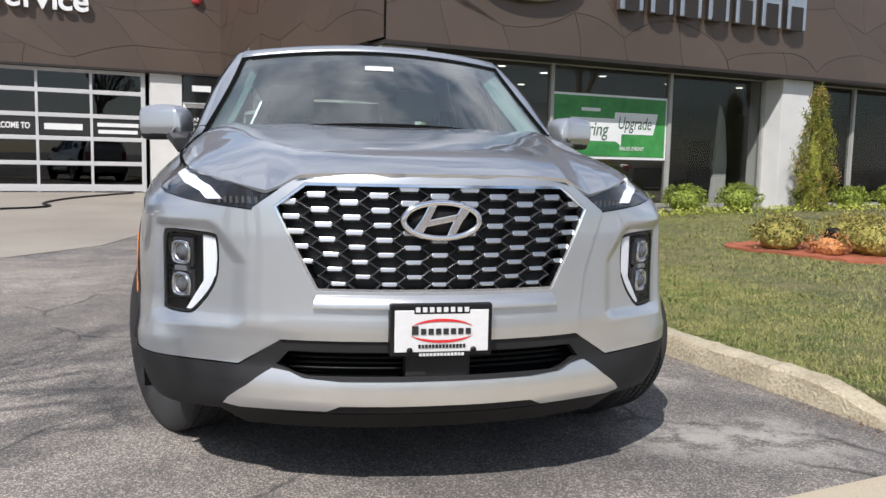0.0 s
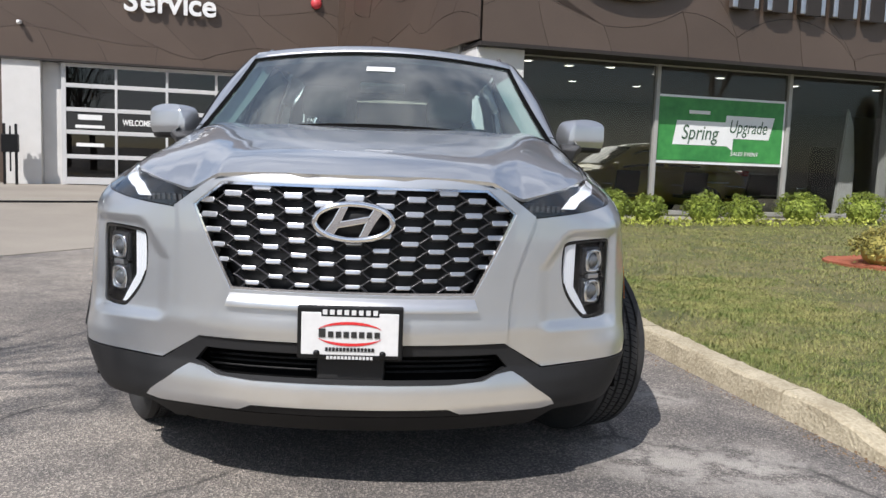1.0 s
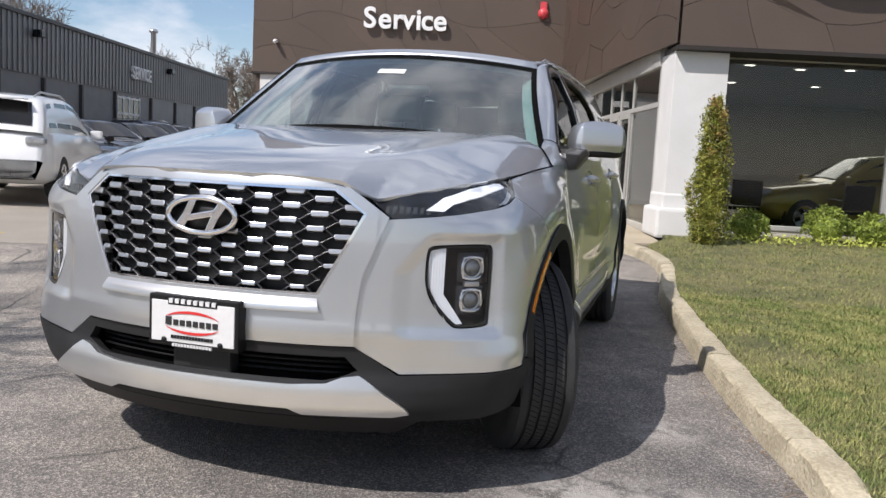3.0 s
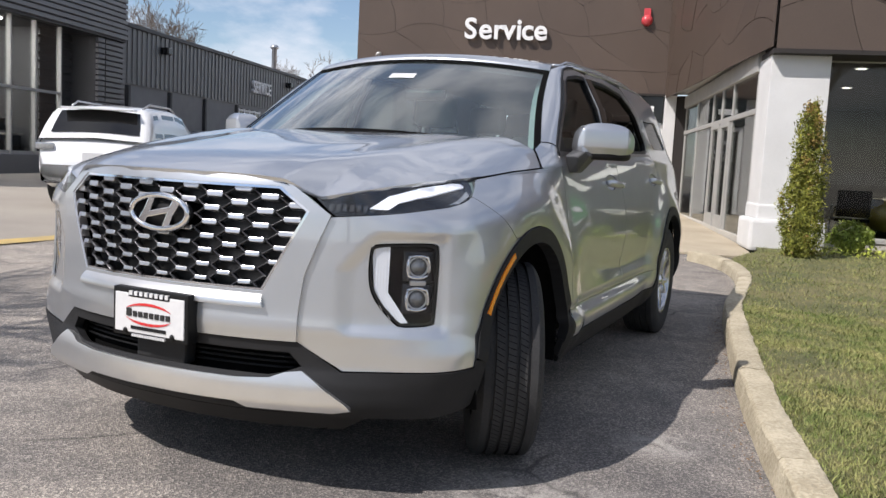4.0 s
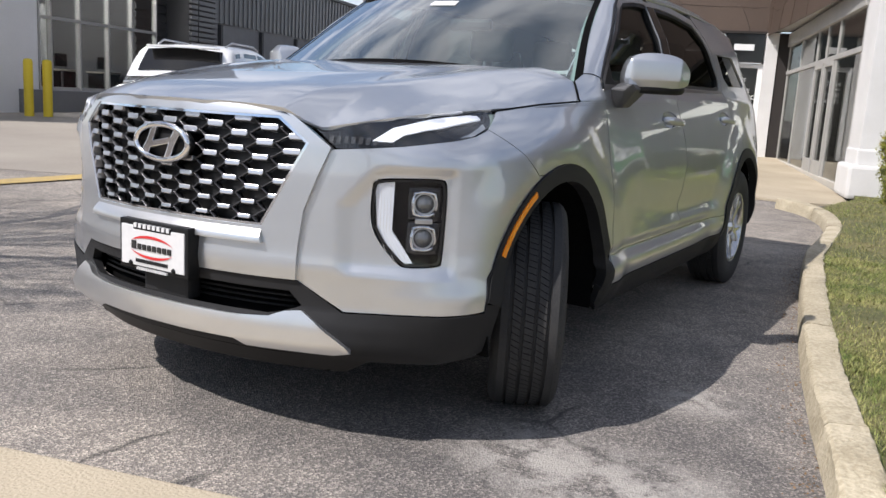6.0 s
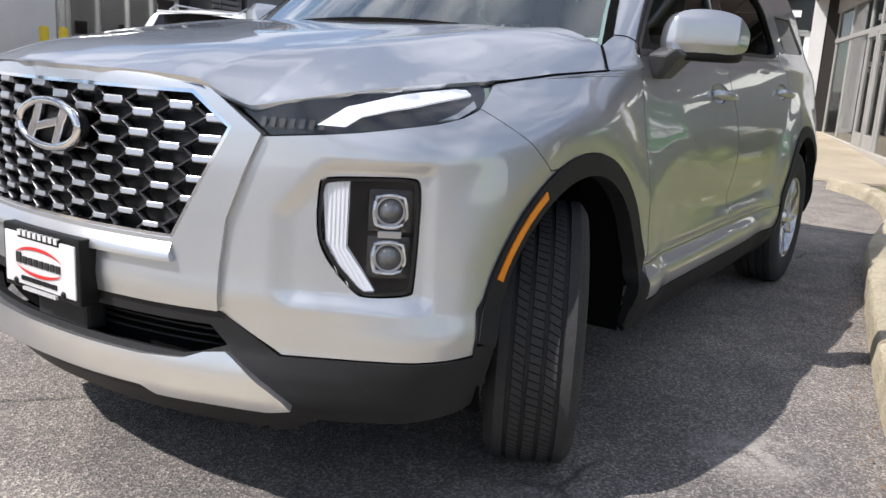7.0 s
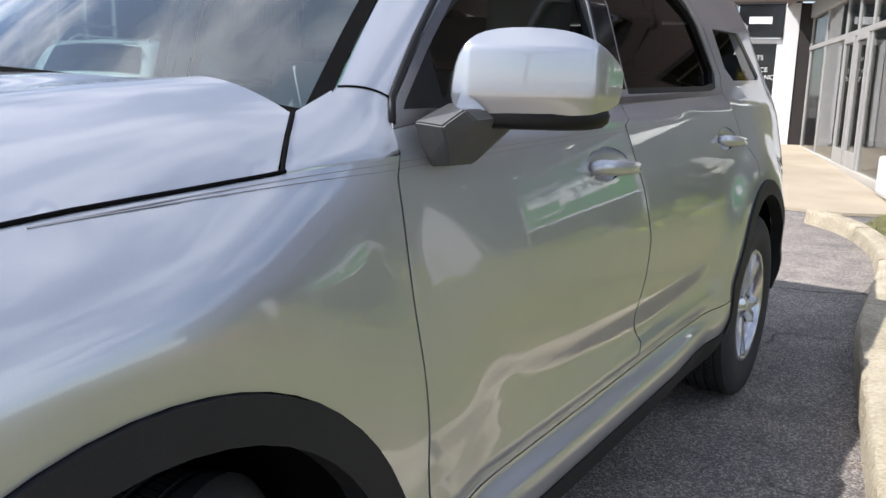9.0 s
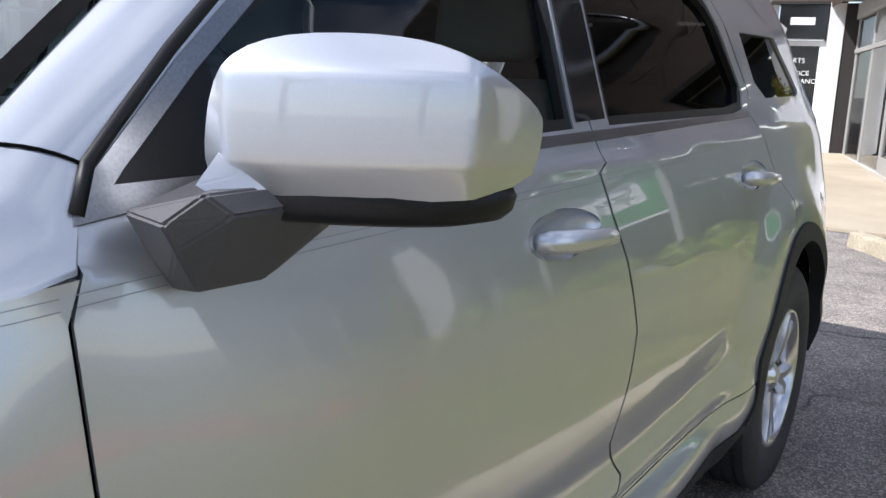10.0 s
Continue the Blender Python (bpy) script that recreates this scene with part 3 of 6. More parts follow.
def build_lawn():
    f = lambda x, y: np.stack([x, y, np.array([lawn_z(a, b) for a, b in zip(x, y)])], -1)
    tagged(part("lawn", mesh_sheet("lawn", LAWN, (), f, .35, .08), M_SOIL), "thin spring lawn with bare brownish patches", "lawn", "", "structure")
    # blades, thick near the kerb and sparser towards the building
    rng = np.random.default_rng(3)
    pts = []
    for count, (x0, x1, y0, y1), hgt in ((250000, (1.3, 3.6, -.2, 5.0), 1.0), (190000, (1.0, 8.5, 2.0, 11.5), 1.35), (60000, (4, 14, .5, 12.5), 1.7)):
        p = rng.uniform((x0, y0), (x1, y1), (count, 2))
        p = p[inside(LAWN, p)]
        pat = np.array([noise.noise((a * 1.3, b * 1.3, 7)) for a, b in p])
        p = p[rng.random(len(p)) < .62 + .7 * pat]
        pts.append(np.column_stack([p, np.full(len(p), hgt)]))
    p = np.vstack(pts)
    n = len(p)
    z = np.array([lawn_z(a, b) for a, b in p[:, :2]])
    ang, h, lean = rng.uniform(0, math.tau, n), rng.uniform(.011, .033, n) * p[:, 2] ** .5, rng.uniform(.4, 1.6, n)
    w = rng.uniform(.0011, .0024, n) * p[:, 2] ** 1.6
    side = np.column_stack([-np.sin(ang), np.cos(ang), np.zeros(n)]) * w[:, None]
    tip = np.column_stack([np.cos(ang) * lean * h, np.sin(ang) * lean * h, h])
    base = np.column_stack([p[:, 0], p[:, 1], z - .004])
    v = np.stack([base - side, base + side, base + tip], 1).reshape(-1, 3)
    me = quick("grass", v, np.arange(3 * n).reshape(-1, 3))
    tagged(part("grass", me, M_GRASS), "short green and straw coloured grass blades", "grass", "", "stuff")


def build_paths():
    walkway = empty("pavement", "pale concrete pavement slabs along the street", "pavement", kind="structure")
    for i in range(14):
        u0 = -9.62 + 1.52 * i
        bm = box(u0 + .006, u0 + 1.514, -2.1, -.43, -.06, .012, .008)
        bm.transform(SITE)
        part("slab", bm, M_CONC, walkway)
    patch("entrance_path", [tuple(site(*p)[:2]) for p in ((1.9, 9.35), (3.0, 9.0), (3.55, 9.1), (3.62, 10.6), (3.42, 18.38), (1.35, 18.38), (1.25, 12.0))], .035, M_CONC, "pale concrete path to the entrance doors", "path")
    patch("concrete_drive", [tuple(site(*p)[:2]) for p in ((-40, 4.6), (-6, 5.2), (-2.5, 6.2), (-.5, 8.0), (1.2, 11.5), (1.33, 18.38), (-4.9, 18.38), (-13.6, 18.3), (-40, 18.3))], .006, M_DRIVE, "tan worn concrete drive before the garage", "drive", step=1.0)
    for k, (a, b, w) in enumerate((((-5.21, 3.62), (-4.51, 6.53), .16), ((-6.0, 17.4), (-9.5, 15.5), .07))):
        a, b = Vector(a), Vector(b)
        d = (b - a).normalized()
        s = Vector((-d.y, d.x)) * w
        q = [site(*(p + o)) for p, o in ((a, s), (a, -s), (b, -s), (b, s))]
        me = raw("yellow_line", [(p.x, p.y, gz(p.x, p.y) + .012) for p in q], [(0, 1, 2, 3)])
        tagged(part("yellow_line", me, M_LINE), "faded yellow paint line on the ground", "road marking", "", "structure")


# ---- the brown dealership building ----
def on_site(name, bm, material, parent, label=""):
    bm.transform(SITE)
    return part(name, bm, material, parent, label)


def cladding(parent, u0, u1, z0, z1, to_world, seed):
    """Brown metal skin of slanted rhombic panels with open joints."""
    rnd = random.Random(seed)
    cw, ch, lean = 1.22, .82, .95
    n = 0
    for j in range(-1, int((z1 - z0) / ch) + 2):
        for i in range(-3, int((u1 - u0) / cw) + 4):
            def corner(a, b):
                r = random.Random(seed * 977 + (i + a) * 131 + (j + b) * 17)
                x = u0 + (i + a) * cw - (j + b) * lean * .72 + ((j + b) % 2) * .4 + r.uniform(-.16, .16)
                return x, z0 + (j + b) * ch - .35 + r.uniform(-.20, .20) + (.14 if (i + a) % 2 else -.14)
            def bowed(p, q):
                a, c = sorted((p, q))
                r = random.Random(int(a[0] * 1000) * 31 + int(c[1] * 1000))
                w, n = r.uniform(-.11, .11), (c[1] - a[1], a[0] - c[0])
                pts = [(a[0] + (c[0] - a[0]) * t + n[0] * w * 4 * t * (1 - t), a[1] + (c[1] - a[1]) * t + n[1] * w * 4 * t * (1 - t)) for t in (0, .25, .5, .75, 1)]
                return (pts if p == a else pts[::-1])[:-1]
            square = [corner(0, 0), corner(1, 0), corner(1, 1), corner(0, 1)]
            poly = [p for a, c in zip(square, square[1:] + square[:1]) for p in bowed(a, c)]
            cen = (sum(p[0] for p in square) / 4, sum(p[1] for p in square) / 4)
            poly = [(x + (cen[0] - x) * .007, z + (cen[1] - z) * .010) for x, z in poly]
            poly = clip(poly, u0, u1, z0, z1)
            if len(poly) < 3:
                continue
            tilt = rnd.uniform(-.008, .008), rnd.uniform(-.006, .006)
            front = [to_world(x, z, .012 + tilt[0] * (x - cen[0]) + tilt[1] * (z - cen[1])) for x, z in poly]
            back = [to_world(x, z, -.01) for x, z in poly]
            k = len(poly)
            me = raw("cladding_panel", front + back, [tuple(range(k))] + [(a, (a + 1) % k + 0, (a + 1) % k + k, a + k) for a in range(k)])
            bm = bmesh.new()
            bm.from_mesh(me)
            bmesh.ops.recalc_face_normals(bm, faces=bm.faces)
            bm.to_mesh(me), bm.free()
            part("cladding_panel", me, M_BROWN, parent)


def clip(poly, u0, u1, z0, z1):
    for axis, lim, keep in ((0, u0, 1), (0, u1, -1), (1, z0, 1), (1, z1, -1)):
        out = []
        for a, b in zip(poly, poly[1:] + poly[:1]):
            da, db = (a[axis] - lim) * keep, (b[axis] - lim) * keep
            if da >= 0:
                out.append(a)
            if da * db < 0:
                t = da / (da - db)
                out.append((a[0] + (b[0] - a[0]) * t, a[1] + (b[1] - a[1]) * t))
        poly = out
        if not poly:
            return []
    return poly


TOP = 6.4


def build_dealership():
    b = empty("dealership", "brown metal-clad dealership with white piers and glass showroom", "building", kind="structure")
    # service wing
    sw = on_site("service_wall", box(-4.85, 3.2, 18.42, 18.8, 3.05, TOP), M_JOINT, b)
    cladding(sw, -4.85, 2.9, 3.05, TOP, lambda x, z, d: tuple(site(x, 18.42 - d, z)), 5)
    on_site("soffit_trim", box(-4.87, 2.9, 18.36, 18.8, 3.0, 3.05), M_JOINT, b)
    on_site("service_side_wall", box(-4.85, -4.65, 18.8, 34, 0, TOP), M_BROWN, b)
    for u0, u1, v0 in ((-4.66, -3.86, 18.45), (-3.86, -3.45, 18.75), (1.28, 2.0, 18.5), (2.9, 3.17, 18.30)):
        on_site("pier", box(u0, u1, v0, 19.2, .1, 3.02, .01), M_STUCCO, b, "white stucco pier")
    on_site("dark_column", box(3.17, 3.46, 18.33, 19.2, .1, 3.02, .01), M_JOINT, b)
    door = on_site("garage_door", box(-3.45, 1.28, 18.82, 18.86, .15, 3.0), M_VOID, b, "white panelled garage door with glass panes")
    us = [-3.40 + 1.1325 * i for i in range(5)]
    zs = [.30, .865, 1.43, 1.95, 2.50, 3.0]
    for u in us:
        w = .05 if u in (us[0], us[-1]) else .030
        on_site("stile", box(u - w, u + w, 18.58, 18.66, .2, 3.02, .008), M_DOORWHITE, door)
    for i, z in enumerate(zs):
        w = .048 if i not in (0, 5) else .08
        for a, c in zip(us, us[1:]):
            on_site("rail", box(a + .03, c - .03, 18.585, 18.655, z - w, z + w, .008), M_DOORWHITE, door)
    for i, (a, c) in enumerate(zip(us, us[1:])):
        for j, (z0, z1) in enumerate(zip(zs, zs[1:])):
            on_site("glass_pane", box(a + .03, c - .03, 18.615, 18.622, z0 + .05, z1 - .05), M_DOORPANE, door)
    on_site("service_hall", box(-3.45, 1.28, 23.0, 23.1, .1, 3.0), M_ROOM, b)
    # lettering on the panes
    lettering("WELCOME TO", .185, .003, M_WHITE, door, SITE @ pose(us[1] + .14, 18.60, 1.63, 90) @ Matrix.Diagonal((.70, 1, 1, 1)), bold=.006)
    for u, w, z, h in ((us[0] + .30, .52, 1.72, .12), (us[0] + .24, .64, 1.53, .07), (us[0] + .26, .6, 1.10, .08), (us[2] + .14, .80, 1.62, .14), (us[3] + .12, .9, 1.72, .085), (us[3] + .14, .86, 1.56, .085)):
        on_site("print_bar", box(u, u + w, 18.600, 18.606, z, z + h), M_WHITE, door)
    for j in (0, 1, 2, 3):
        on_site("dark_film", box(us[j] + .04, us[j + 1] - .04, 18.607, 18.611, 1.50, 1.89), M_INK, door)
    # number box and side door
    nb = on_site("number_box", box(2.02, 2.88, 18.40, 18.7, 2.36, 3.0, .01), M_GLOSSBLACK, b, "dark glass panel over the side door")
    on_site("print_bar", box(2.22, 2.66, 18.385, 18.40, 2.62, 2.76), M_WHITE, nb)
    sd = on_site("side_door", box(2.05, 2.88, 18.62, 18.66, .25, 2.3), M_GLOSSBLACK, b, "dark glass door in a white frame")
    for q in ((2.02, 2.12, .25, 2.34), (2.80, 2.90, .25, 2.34)):
        on_site("door_frame", box(q[0], q[1], 18.5, 18.7, q[2], q[3], .01), M_WHITE, sd)
    on_site("door_frame", box(2.12, 2.80, 18.5, 18.7, 2.24, 2.34, .01), M_WHITE, sd)
    for i, (t, size) in enumerate((("PARTS", .13), ("AND", .07), ("SERVICE", .13), ("ENTRANCE", .13))):
        lettering(t, size, .003, M_WHITE, sd, SITE @ pose(2.2, 18.61, (1.92, 1.83, 1.68, 1.53)[i], 90))
    # showroom
    fas = on_site("fascia", box(3.72, 26, 9.72, 10.6, 2.98, TOP), M_JOINT, b)
    cladding(fas, 3.70, 22, 2.92, TOP, lambda x, z, d: tuple(site(x, 9.71 - d, z - (x - 3.7) * .008 * (z < 3.2))), 11)
    on_site("fascia_underside", box(3.66, 26, 9.66, 10.5, 2.86, 2.92), M_JOINT, b)
    # return wall over the entrance
    a0, a1 = site(3.66, 9.70), site(2.92, 18.42)
    along = (a1 - a0).normalized()
    outw = Vector((-along.y, along.x, 0))
    length = (a1 - a0).length
    ret = part("return_wall", raw("return_wall", [tuple(a0 - outw * .02 + Vector((0, 0, 2.95))), tuple(a1 - outw * .02 + Vector((0, 0, 3.02))), tuple(a1 - outw * .02 + Vector((0, 0, TOP))), tuple(a0 - outw * .02 + Vector((0, 0, TOP)))], [(0, 1, 2, 3)]), M_JOINT, b)
    cladding(ret, 0, length, 2.95, TOP, lambda x, z, d: tuple(a0 + along * x + outw * (d + .01) + Vector((0, 0, z))), 23)
    on_site("roof_deck", box(-4.8, 26, 18.45, 34, TOP - .02, TOP + .02), M_JOINT, b)
    on_site("roof_deck", box(3.75, 26, 9.8, 18.45, TOP - .02, TOP + .02), M_JOINT, b)
    on_site("entrance_soffit", prism([(3.70, 9.9), (4.4, 9.9), (4.4, 18.38), (2.98, 18.38)], .04, pose(0, 0, 3.05)), M_FRAME, b)
    # corner pier, flared foot
    pier = on_site("corner_pier", box(3.68, 4.47, 9.86, 10.7, .75, 2.86, .012), M_STUCCO, b, "white stucco corner pier with stepped foot")
    on_site("pier_foot", box(3.65, 4.50, 9.83, 10.7, .55, .78, .03), M_STUCCO, pier)
    on_site("pier_foot", box(3.56, 4.58, 9.74, 10.7, .12, .57, .05), M_STUCCO, pier)
    on_site("pier_base", box(3.60, 4.54, 9.78, 10.7, -.1, .12), M_CLAD, pier)
    on_site("pier", box(12.30, 13.15, 9.85, 10.7, 0, 2.90, .012), M_STUCCO, b, "white stucco pier")
    # glazing
    glz = on_site("showroom_glazing", box(4.47, 26, 10.24, 10.42, .0, .29, .01), M_SILL, b, "showroom glass wall in aluminium frames")
    on_site("sill", box(4.47, 26, 10.22, 10.45, .29, .36, .008), M_FRAME, glz)
    on_site("head", box(4.47, 26, 10.30, 10.40, 2.84, 3.0, .008), M_FRAME, glz)
    posts = [4.50, 7.13, 9.83, 12.28, 13.18, 14.98, 17.7, 20.4, 23.1]
    for u in posts:
        on_site("mullion", box(u - .035, u + .035, 10.28, 10.40, .2, 2.86, .006), M_FRAME, glz)
    for a, c in zip(posts, posts[1:]):
        if a != 12.28:
            on_site("glass_pane", box(a + .03, c - .03, 10.34, 10.35, .21, 2.86), M_SHOPGLASS, glz).visible_shadow = False
    # entrance glazing on the return
    e0, e1 = site(3.70, 10.7), site(3.42, 18.3)
    al = (e1 - e0).normalized()
    em = Matrix(((al.x, -al.y, 0, e0.x), (al.y, al.x, 0, e0.y), (0, 0, 1, 0), (0, 0, 0, 1)))
    def at_entry(name, bm, mat, par, label=""):
        bm.transform(em)
        return part(name, bm, mat, par, label)
    ent = at_entry("entrance_glazing", box(0, 7.6, -.1, .05, .05, .22, .01), M_SILL, b, "glass entrance doors in aluminium frames")
    at_entry("head", box(0, 7.6, -.12, .06, 2.72, 3.0, .01), M_FRAME, ent)
    at_entry("transom", box(0, 7.6, -.05, .03, 2.10, 2.18, .006), M_FRAME, ent)
    ps = [.05, 1.85, 2.85, 3.80, 5.65, 7.5]
    for i, p in enumerate(ps):
        at_entry("mullion", box(p - .025, p + .025, -.05, .02, .1, 2.75, .006), M_FRAME, ent)
    for a, c in zip(ps, ps[1:]):
        at_entry("glass_pane", box(a + .025, c - .025, -.01, 0, .2, 2.75), M_SHOPGLASS, ent).visible_shadow = False
    for i, p in enumerate((1.98, 2.94)):
        dr = at_entry("entrance_door", box(p, p + .05, .0, .035, .2, 2.1, .005), M_FRAME, ent, "glass door with aluminium stiles")
        at_entry("stile", box(p + .73, p + .78, .0, .035, .2, 2.1, .005), M_FRAME, dr)
        at_entry("rail", box(p + .05, p + .73, .0, .035, .2, .45, .005), M_FRAME, dr)
        at_entry("rail", box(p + .05, p + .73, .0, .035, 2.02, 2.1, .005), M_FRAME, dr)
    # rooms behind the glass
    on_site("showroom_floor", box(4.0, 26, 10.45, 24, .0, .12), M_ROOMFLOOR, b)
    on_site("showroom_back_wall", box(4.0, 26, 21.0, 21.2, 0, 3.3), M_ROOM, b)
    on_site("showroom_ceiling", box(3.8, 26, 10.45, 21, 3.05, 3.15), M_ROOM, b)
    on_site("showroom_end_wall", box(25.8, 26, 10.4, 21, 0, 3.2), M_ROOM, b)


def build_left_building():
    b = empty("grey_building", "long grey metal service building with glass front", "building", kind="structure")
    H, END = 5.0, 46.0
    on_site("wall", box(-30, -13.75, 22.0, END, 0, 3.15), M_GREYWALL, b)
    band = on_site("roof_band", box(-30, -13.72, 22.0, END, 3.15, H), M_GREYMETAL, b)
    for i in range(80):
        v0 = 22.05 + .30 * i
        on_site("rib", box(-13.72, -13.685, v0, v0 + .11, 3.17, H - .03), M_GREYMETAL, band)
    on_site("coping", box(-30, -13.62, 22.0, END + .05, H - .05, H + .08, .01), M_GREYDARK, b)
    # ribbed block, recess and tall glass
    block = on_site("corner_block", box(-24, -13.75, 20.7, 22.1, 0, 7.0), M_GREYDARK, b)
    for i in range(41):
        z = .35 + .162 * i
        for v0, v1 in ((20.7, 21.06), (21.10, 22.1)):
            on_site("louvre", box(-13.75, -13.66, v0, v1, z, z + .115, .01), M_GREYMETAL, block)
    rec = on_site("recess_wall", box(-24, -14.6, 19.2, 20.7, 0, 6), M_GREYDARK, b)
    for i in range(18):
        z = .35 + .24 * i
        on_site("louvre", box(-14.6, -14.54, 19.2, 20.7, z, z + .16, .01), M_GREYDARK, rec)
    fas = on_site("fascia", box(-24, -13.6, 9.5, 22.1, 4.40, 7.2), M_GREYDARK, b)
    for i in range(16):
        on_site("louvre", box(-13.6, -13.53, 9.5, 22.1, 4.47 + .162 * i, 4.585 + .162 * i, .01), M_GREYMETAL, fas)
    on_site("plinth", box(-14.4, -13.75, 13.9, 19.2, 0, .78, .02), M_GREYMETAL, b)
    glz = on_site("glazing", box(-13.98, -13.88, 14.6, 19.2, .78, .86), M_FRAME, b, "tall showroom glass")
    vs = [14.6, 15.0, 16.02, 17.12, 18.1, 19.2]
    for v in vs:
        on_site("mullion", box(-13.98, -13.84, v - .024, v + .024, .78, 4.4), M_FRAME, glz)
    on_site("transom", box(-13.98, -13.85, 14.6, 19.2, 2.50, 2.57), M_FRAME, glz)
    for a, c in zip(vs, vs[1:]):
        on_site("glass_pane", box(-13.94, -13.93, a, c, .84, 4.4), M_FRONTGLASS, glz).visible_shadow = False
    on_site("back_wall", box(-20.2, -20, 9, 20, 0, 6), M_HALL, b)
    on_site("partition", box(-16.4, -16.25, 9.5, 17.6, .6, 3.6), M_HALL, b, "pale partition wall")
    on_site("partition_band", box(-16.25, -16.22, 9.5, 17.6, 3.1, 3.25), M_GREYDARK, b)
    for v in (15.3, 16.6, 18.3):
        on_site("desk", box(-15.6, -15.0, v, v + .8, 1.28, 1.33, .01), M_DRIVE, b)
        for q in (v + .03, v + .73):
            on_site("desk_leg", box(-15.55, -15.05, q, q + .04, .6, 1.28), M_BLACK, b)
        on_site("desk_screen", box(-15.35, -15.3, v + .15, v + .6, 1.4, 1.75, .01), M_BLACK, b)
    on_site("hall_ceiling", box(-20, -14.0, 9.5, 19.2, 4.42, 4.5), M_HALL, b)
    for v in (12.5, 15.4, 17.6):
        on_site("strip_lamp", box(-18.6, -14.6, v, v + .14, 4.36, 4.42), M_HALLLAMP, b, "lit ceiling strip lamp")
    on_site("inside_floor", box(-20, -14.05, 11, 19.2, .2, .6), M_ROOMFLOOR, b)
    on_site("light_pier", box(-15, -13.84, 9.2, 14.55, 0, 7.2, .02), M_PANELWHITE, b, "light grey panelled pier")
    for v0, light in ((22.6, 0), (25.3, 0), (28.0, 0), (30.9, 1), (34.6, 0), (37.6, 0), (40.4, 0), (43.2, 0)):
        d = on_site("shutter", box(-13.78, -13.73, v0, v0 + 2.35, .2, 3.0), M_GREYWALL if not light else M_VOID, b, "closed grey shutter" if not light else "glazed garage door")
        if light:
            for i in range(5):
                on_site("stile", box(-13.73, -13.69, v0 + .56 * i, v0 + .07 + .56 * i, .2, 3.0), M_WHITE, d)
                on_site("rail", box(-13.73, -13.70, v0, v0 + 2.33, .25 + .66 * i, .33 + .66 * i), M_WHITE, d)
                for j in range(4):
                    if i < 4:
                        on_site("glass_pane", box(-13.725, -13.72, v0 + .07 + i * .56, v0 + .56 + i * .56, .33 + j * .66, .91 + j * .66), M_DOORPANE, d)
        on_site("downpipe", box(-13.75, -13.62, v0 - .28, v0 - .16, .1, 3.1), M_GREYDARK, b)
    lettering("SERVICE", .72, .05, M_WHITE, b, SITE @ pose(-13.62, 32.1, 3.78, 90, 0, 90) @ Matrix.Diagonal((.78, 1, 1, 1)), bold=.012)
    for v in (24.4, 36.2):
        on_site("wall_lamp", box(-13.70, -13.40, v, v + .3, 4.35, 4.60, .04), M_GLOSSBLACK, b, "small black wall lamp")
    part("flue", lathe([(.12, 0), (.12, 1.2), (.20, 1.24), (.20, 1.34), (.12, 1.4), (0, 1.4)], 20, SITE @ pose(-14.4, 36.4, H)), M_DULL, b, "metal chimney flue")


build_ground()
build_paths()
build_kerb()
build_lawn()
build_dealership()
build_left_building()
# ---- the silver car ----
AY, AZ, A_IN, A_OUT = (.905, 3.88), .41, .43, .49


def arc(wy, r, a0, a1, n=16):
    """Points (y, z) on a wheel arch, angles in degrees from the rear round over the top to the front."""
    return [(wy + r * math.cos(radians(a0 + (a1 - a0) * i / n)), AZ + r * math.sin(radians(a0 + (a1 - a0) * i / n))) for i in range(n + 1)]


def yz(points):
    return [(sy(y), z) for y, z in points]


def xz(points):
    return [(sx(x), z) for x, z in points]


def flip(points):
    return [(-s, z) for s, z in points]


def hood_z(x, y):
    """The bonnet's height: a crowned sheet that rolls down to its edge."""
    a = np.minimum(np.abs(x), .889)

    def crown(a, y):
        zc = ease(y, (-.1, .02, .1, .2, .5, .9, 1.2, 1.5), (1.05, 1.075, 1.098, 1.12, 1.165, 1.215, 1.243, 1.268), .07)
        xe = ease(y, (.3, .61, .9, 1.19, 1.35), (.80, .83, .86, .888, .89), .12)
        p = ease(y, (.3, .6, .9, 1.2), (3.4, 4.4, 5.8, 9.5), .15)
        return zc - ease(y, (0, .5, .9, 1.19), (.07, .095, .119, .127), .12) * np.clip(a / xe, 0, 1.05) ** p

    ex = (0, .2, .35, .43, .49, .53, .617, .695, .754, .794, .822, .86, .889)
    far = step01(.56, .68, a)
    both = lambda ys: ease(a, ex, ys, .008) * (1 - far) + ease(a, ex, ys, .03) * far
    ye = np.interp(a, ex, (.006, .018, .044, .062, .092, .118, .168, .244, .340, .458, .612, .9, 1.2))
    ze = both((1.055, 1.0545, 1.052, 1.046, 1.012, .994, 1.014, 1.034, 1.050, 1.062, 1.070, 1.098, 1.118))
    d = np.maximum(y - ye, 0)
    ridge = .007 * np.exp(-((a - (.44 + .20 * y)) / .06) ** 2) * step01(.15, .4, y)
    dish = -.006 * np.exp(-((a - (.30 + .20 * y)) / .09) ** 2) * step01(.2, .5, y)
    return crown(a, y) + (ze - crown(a, ye)) * np.exp(-d / (.07 + .08 * step01(.28, .46, a) * (1 - step01(.68, .86, a)))) + ridge + dish


def hood(x, y):
    return np.stack([x, y, hood_z(x, y)], -1)


def on(y, z, side=1):
    return tuple(skin(side * sy(y), z))


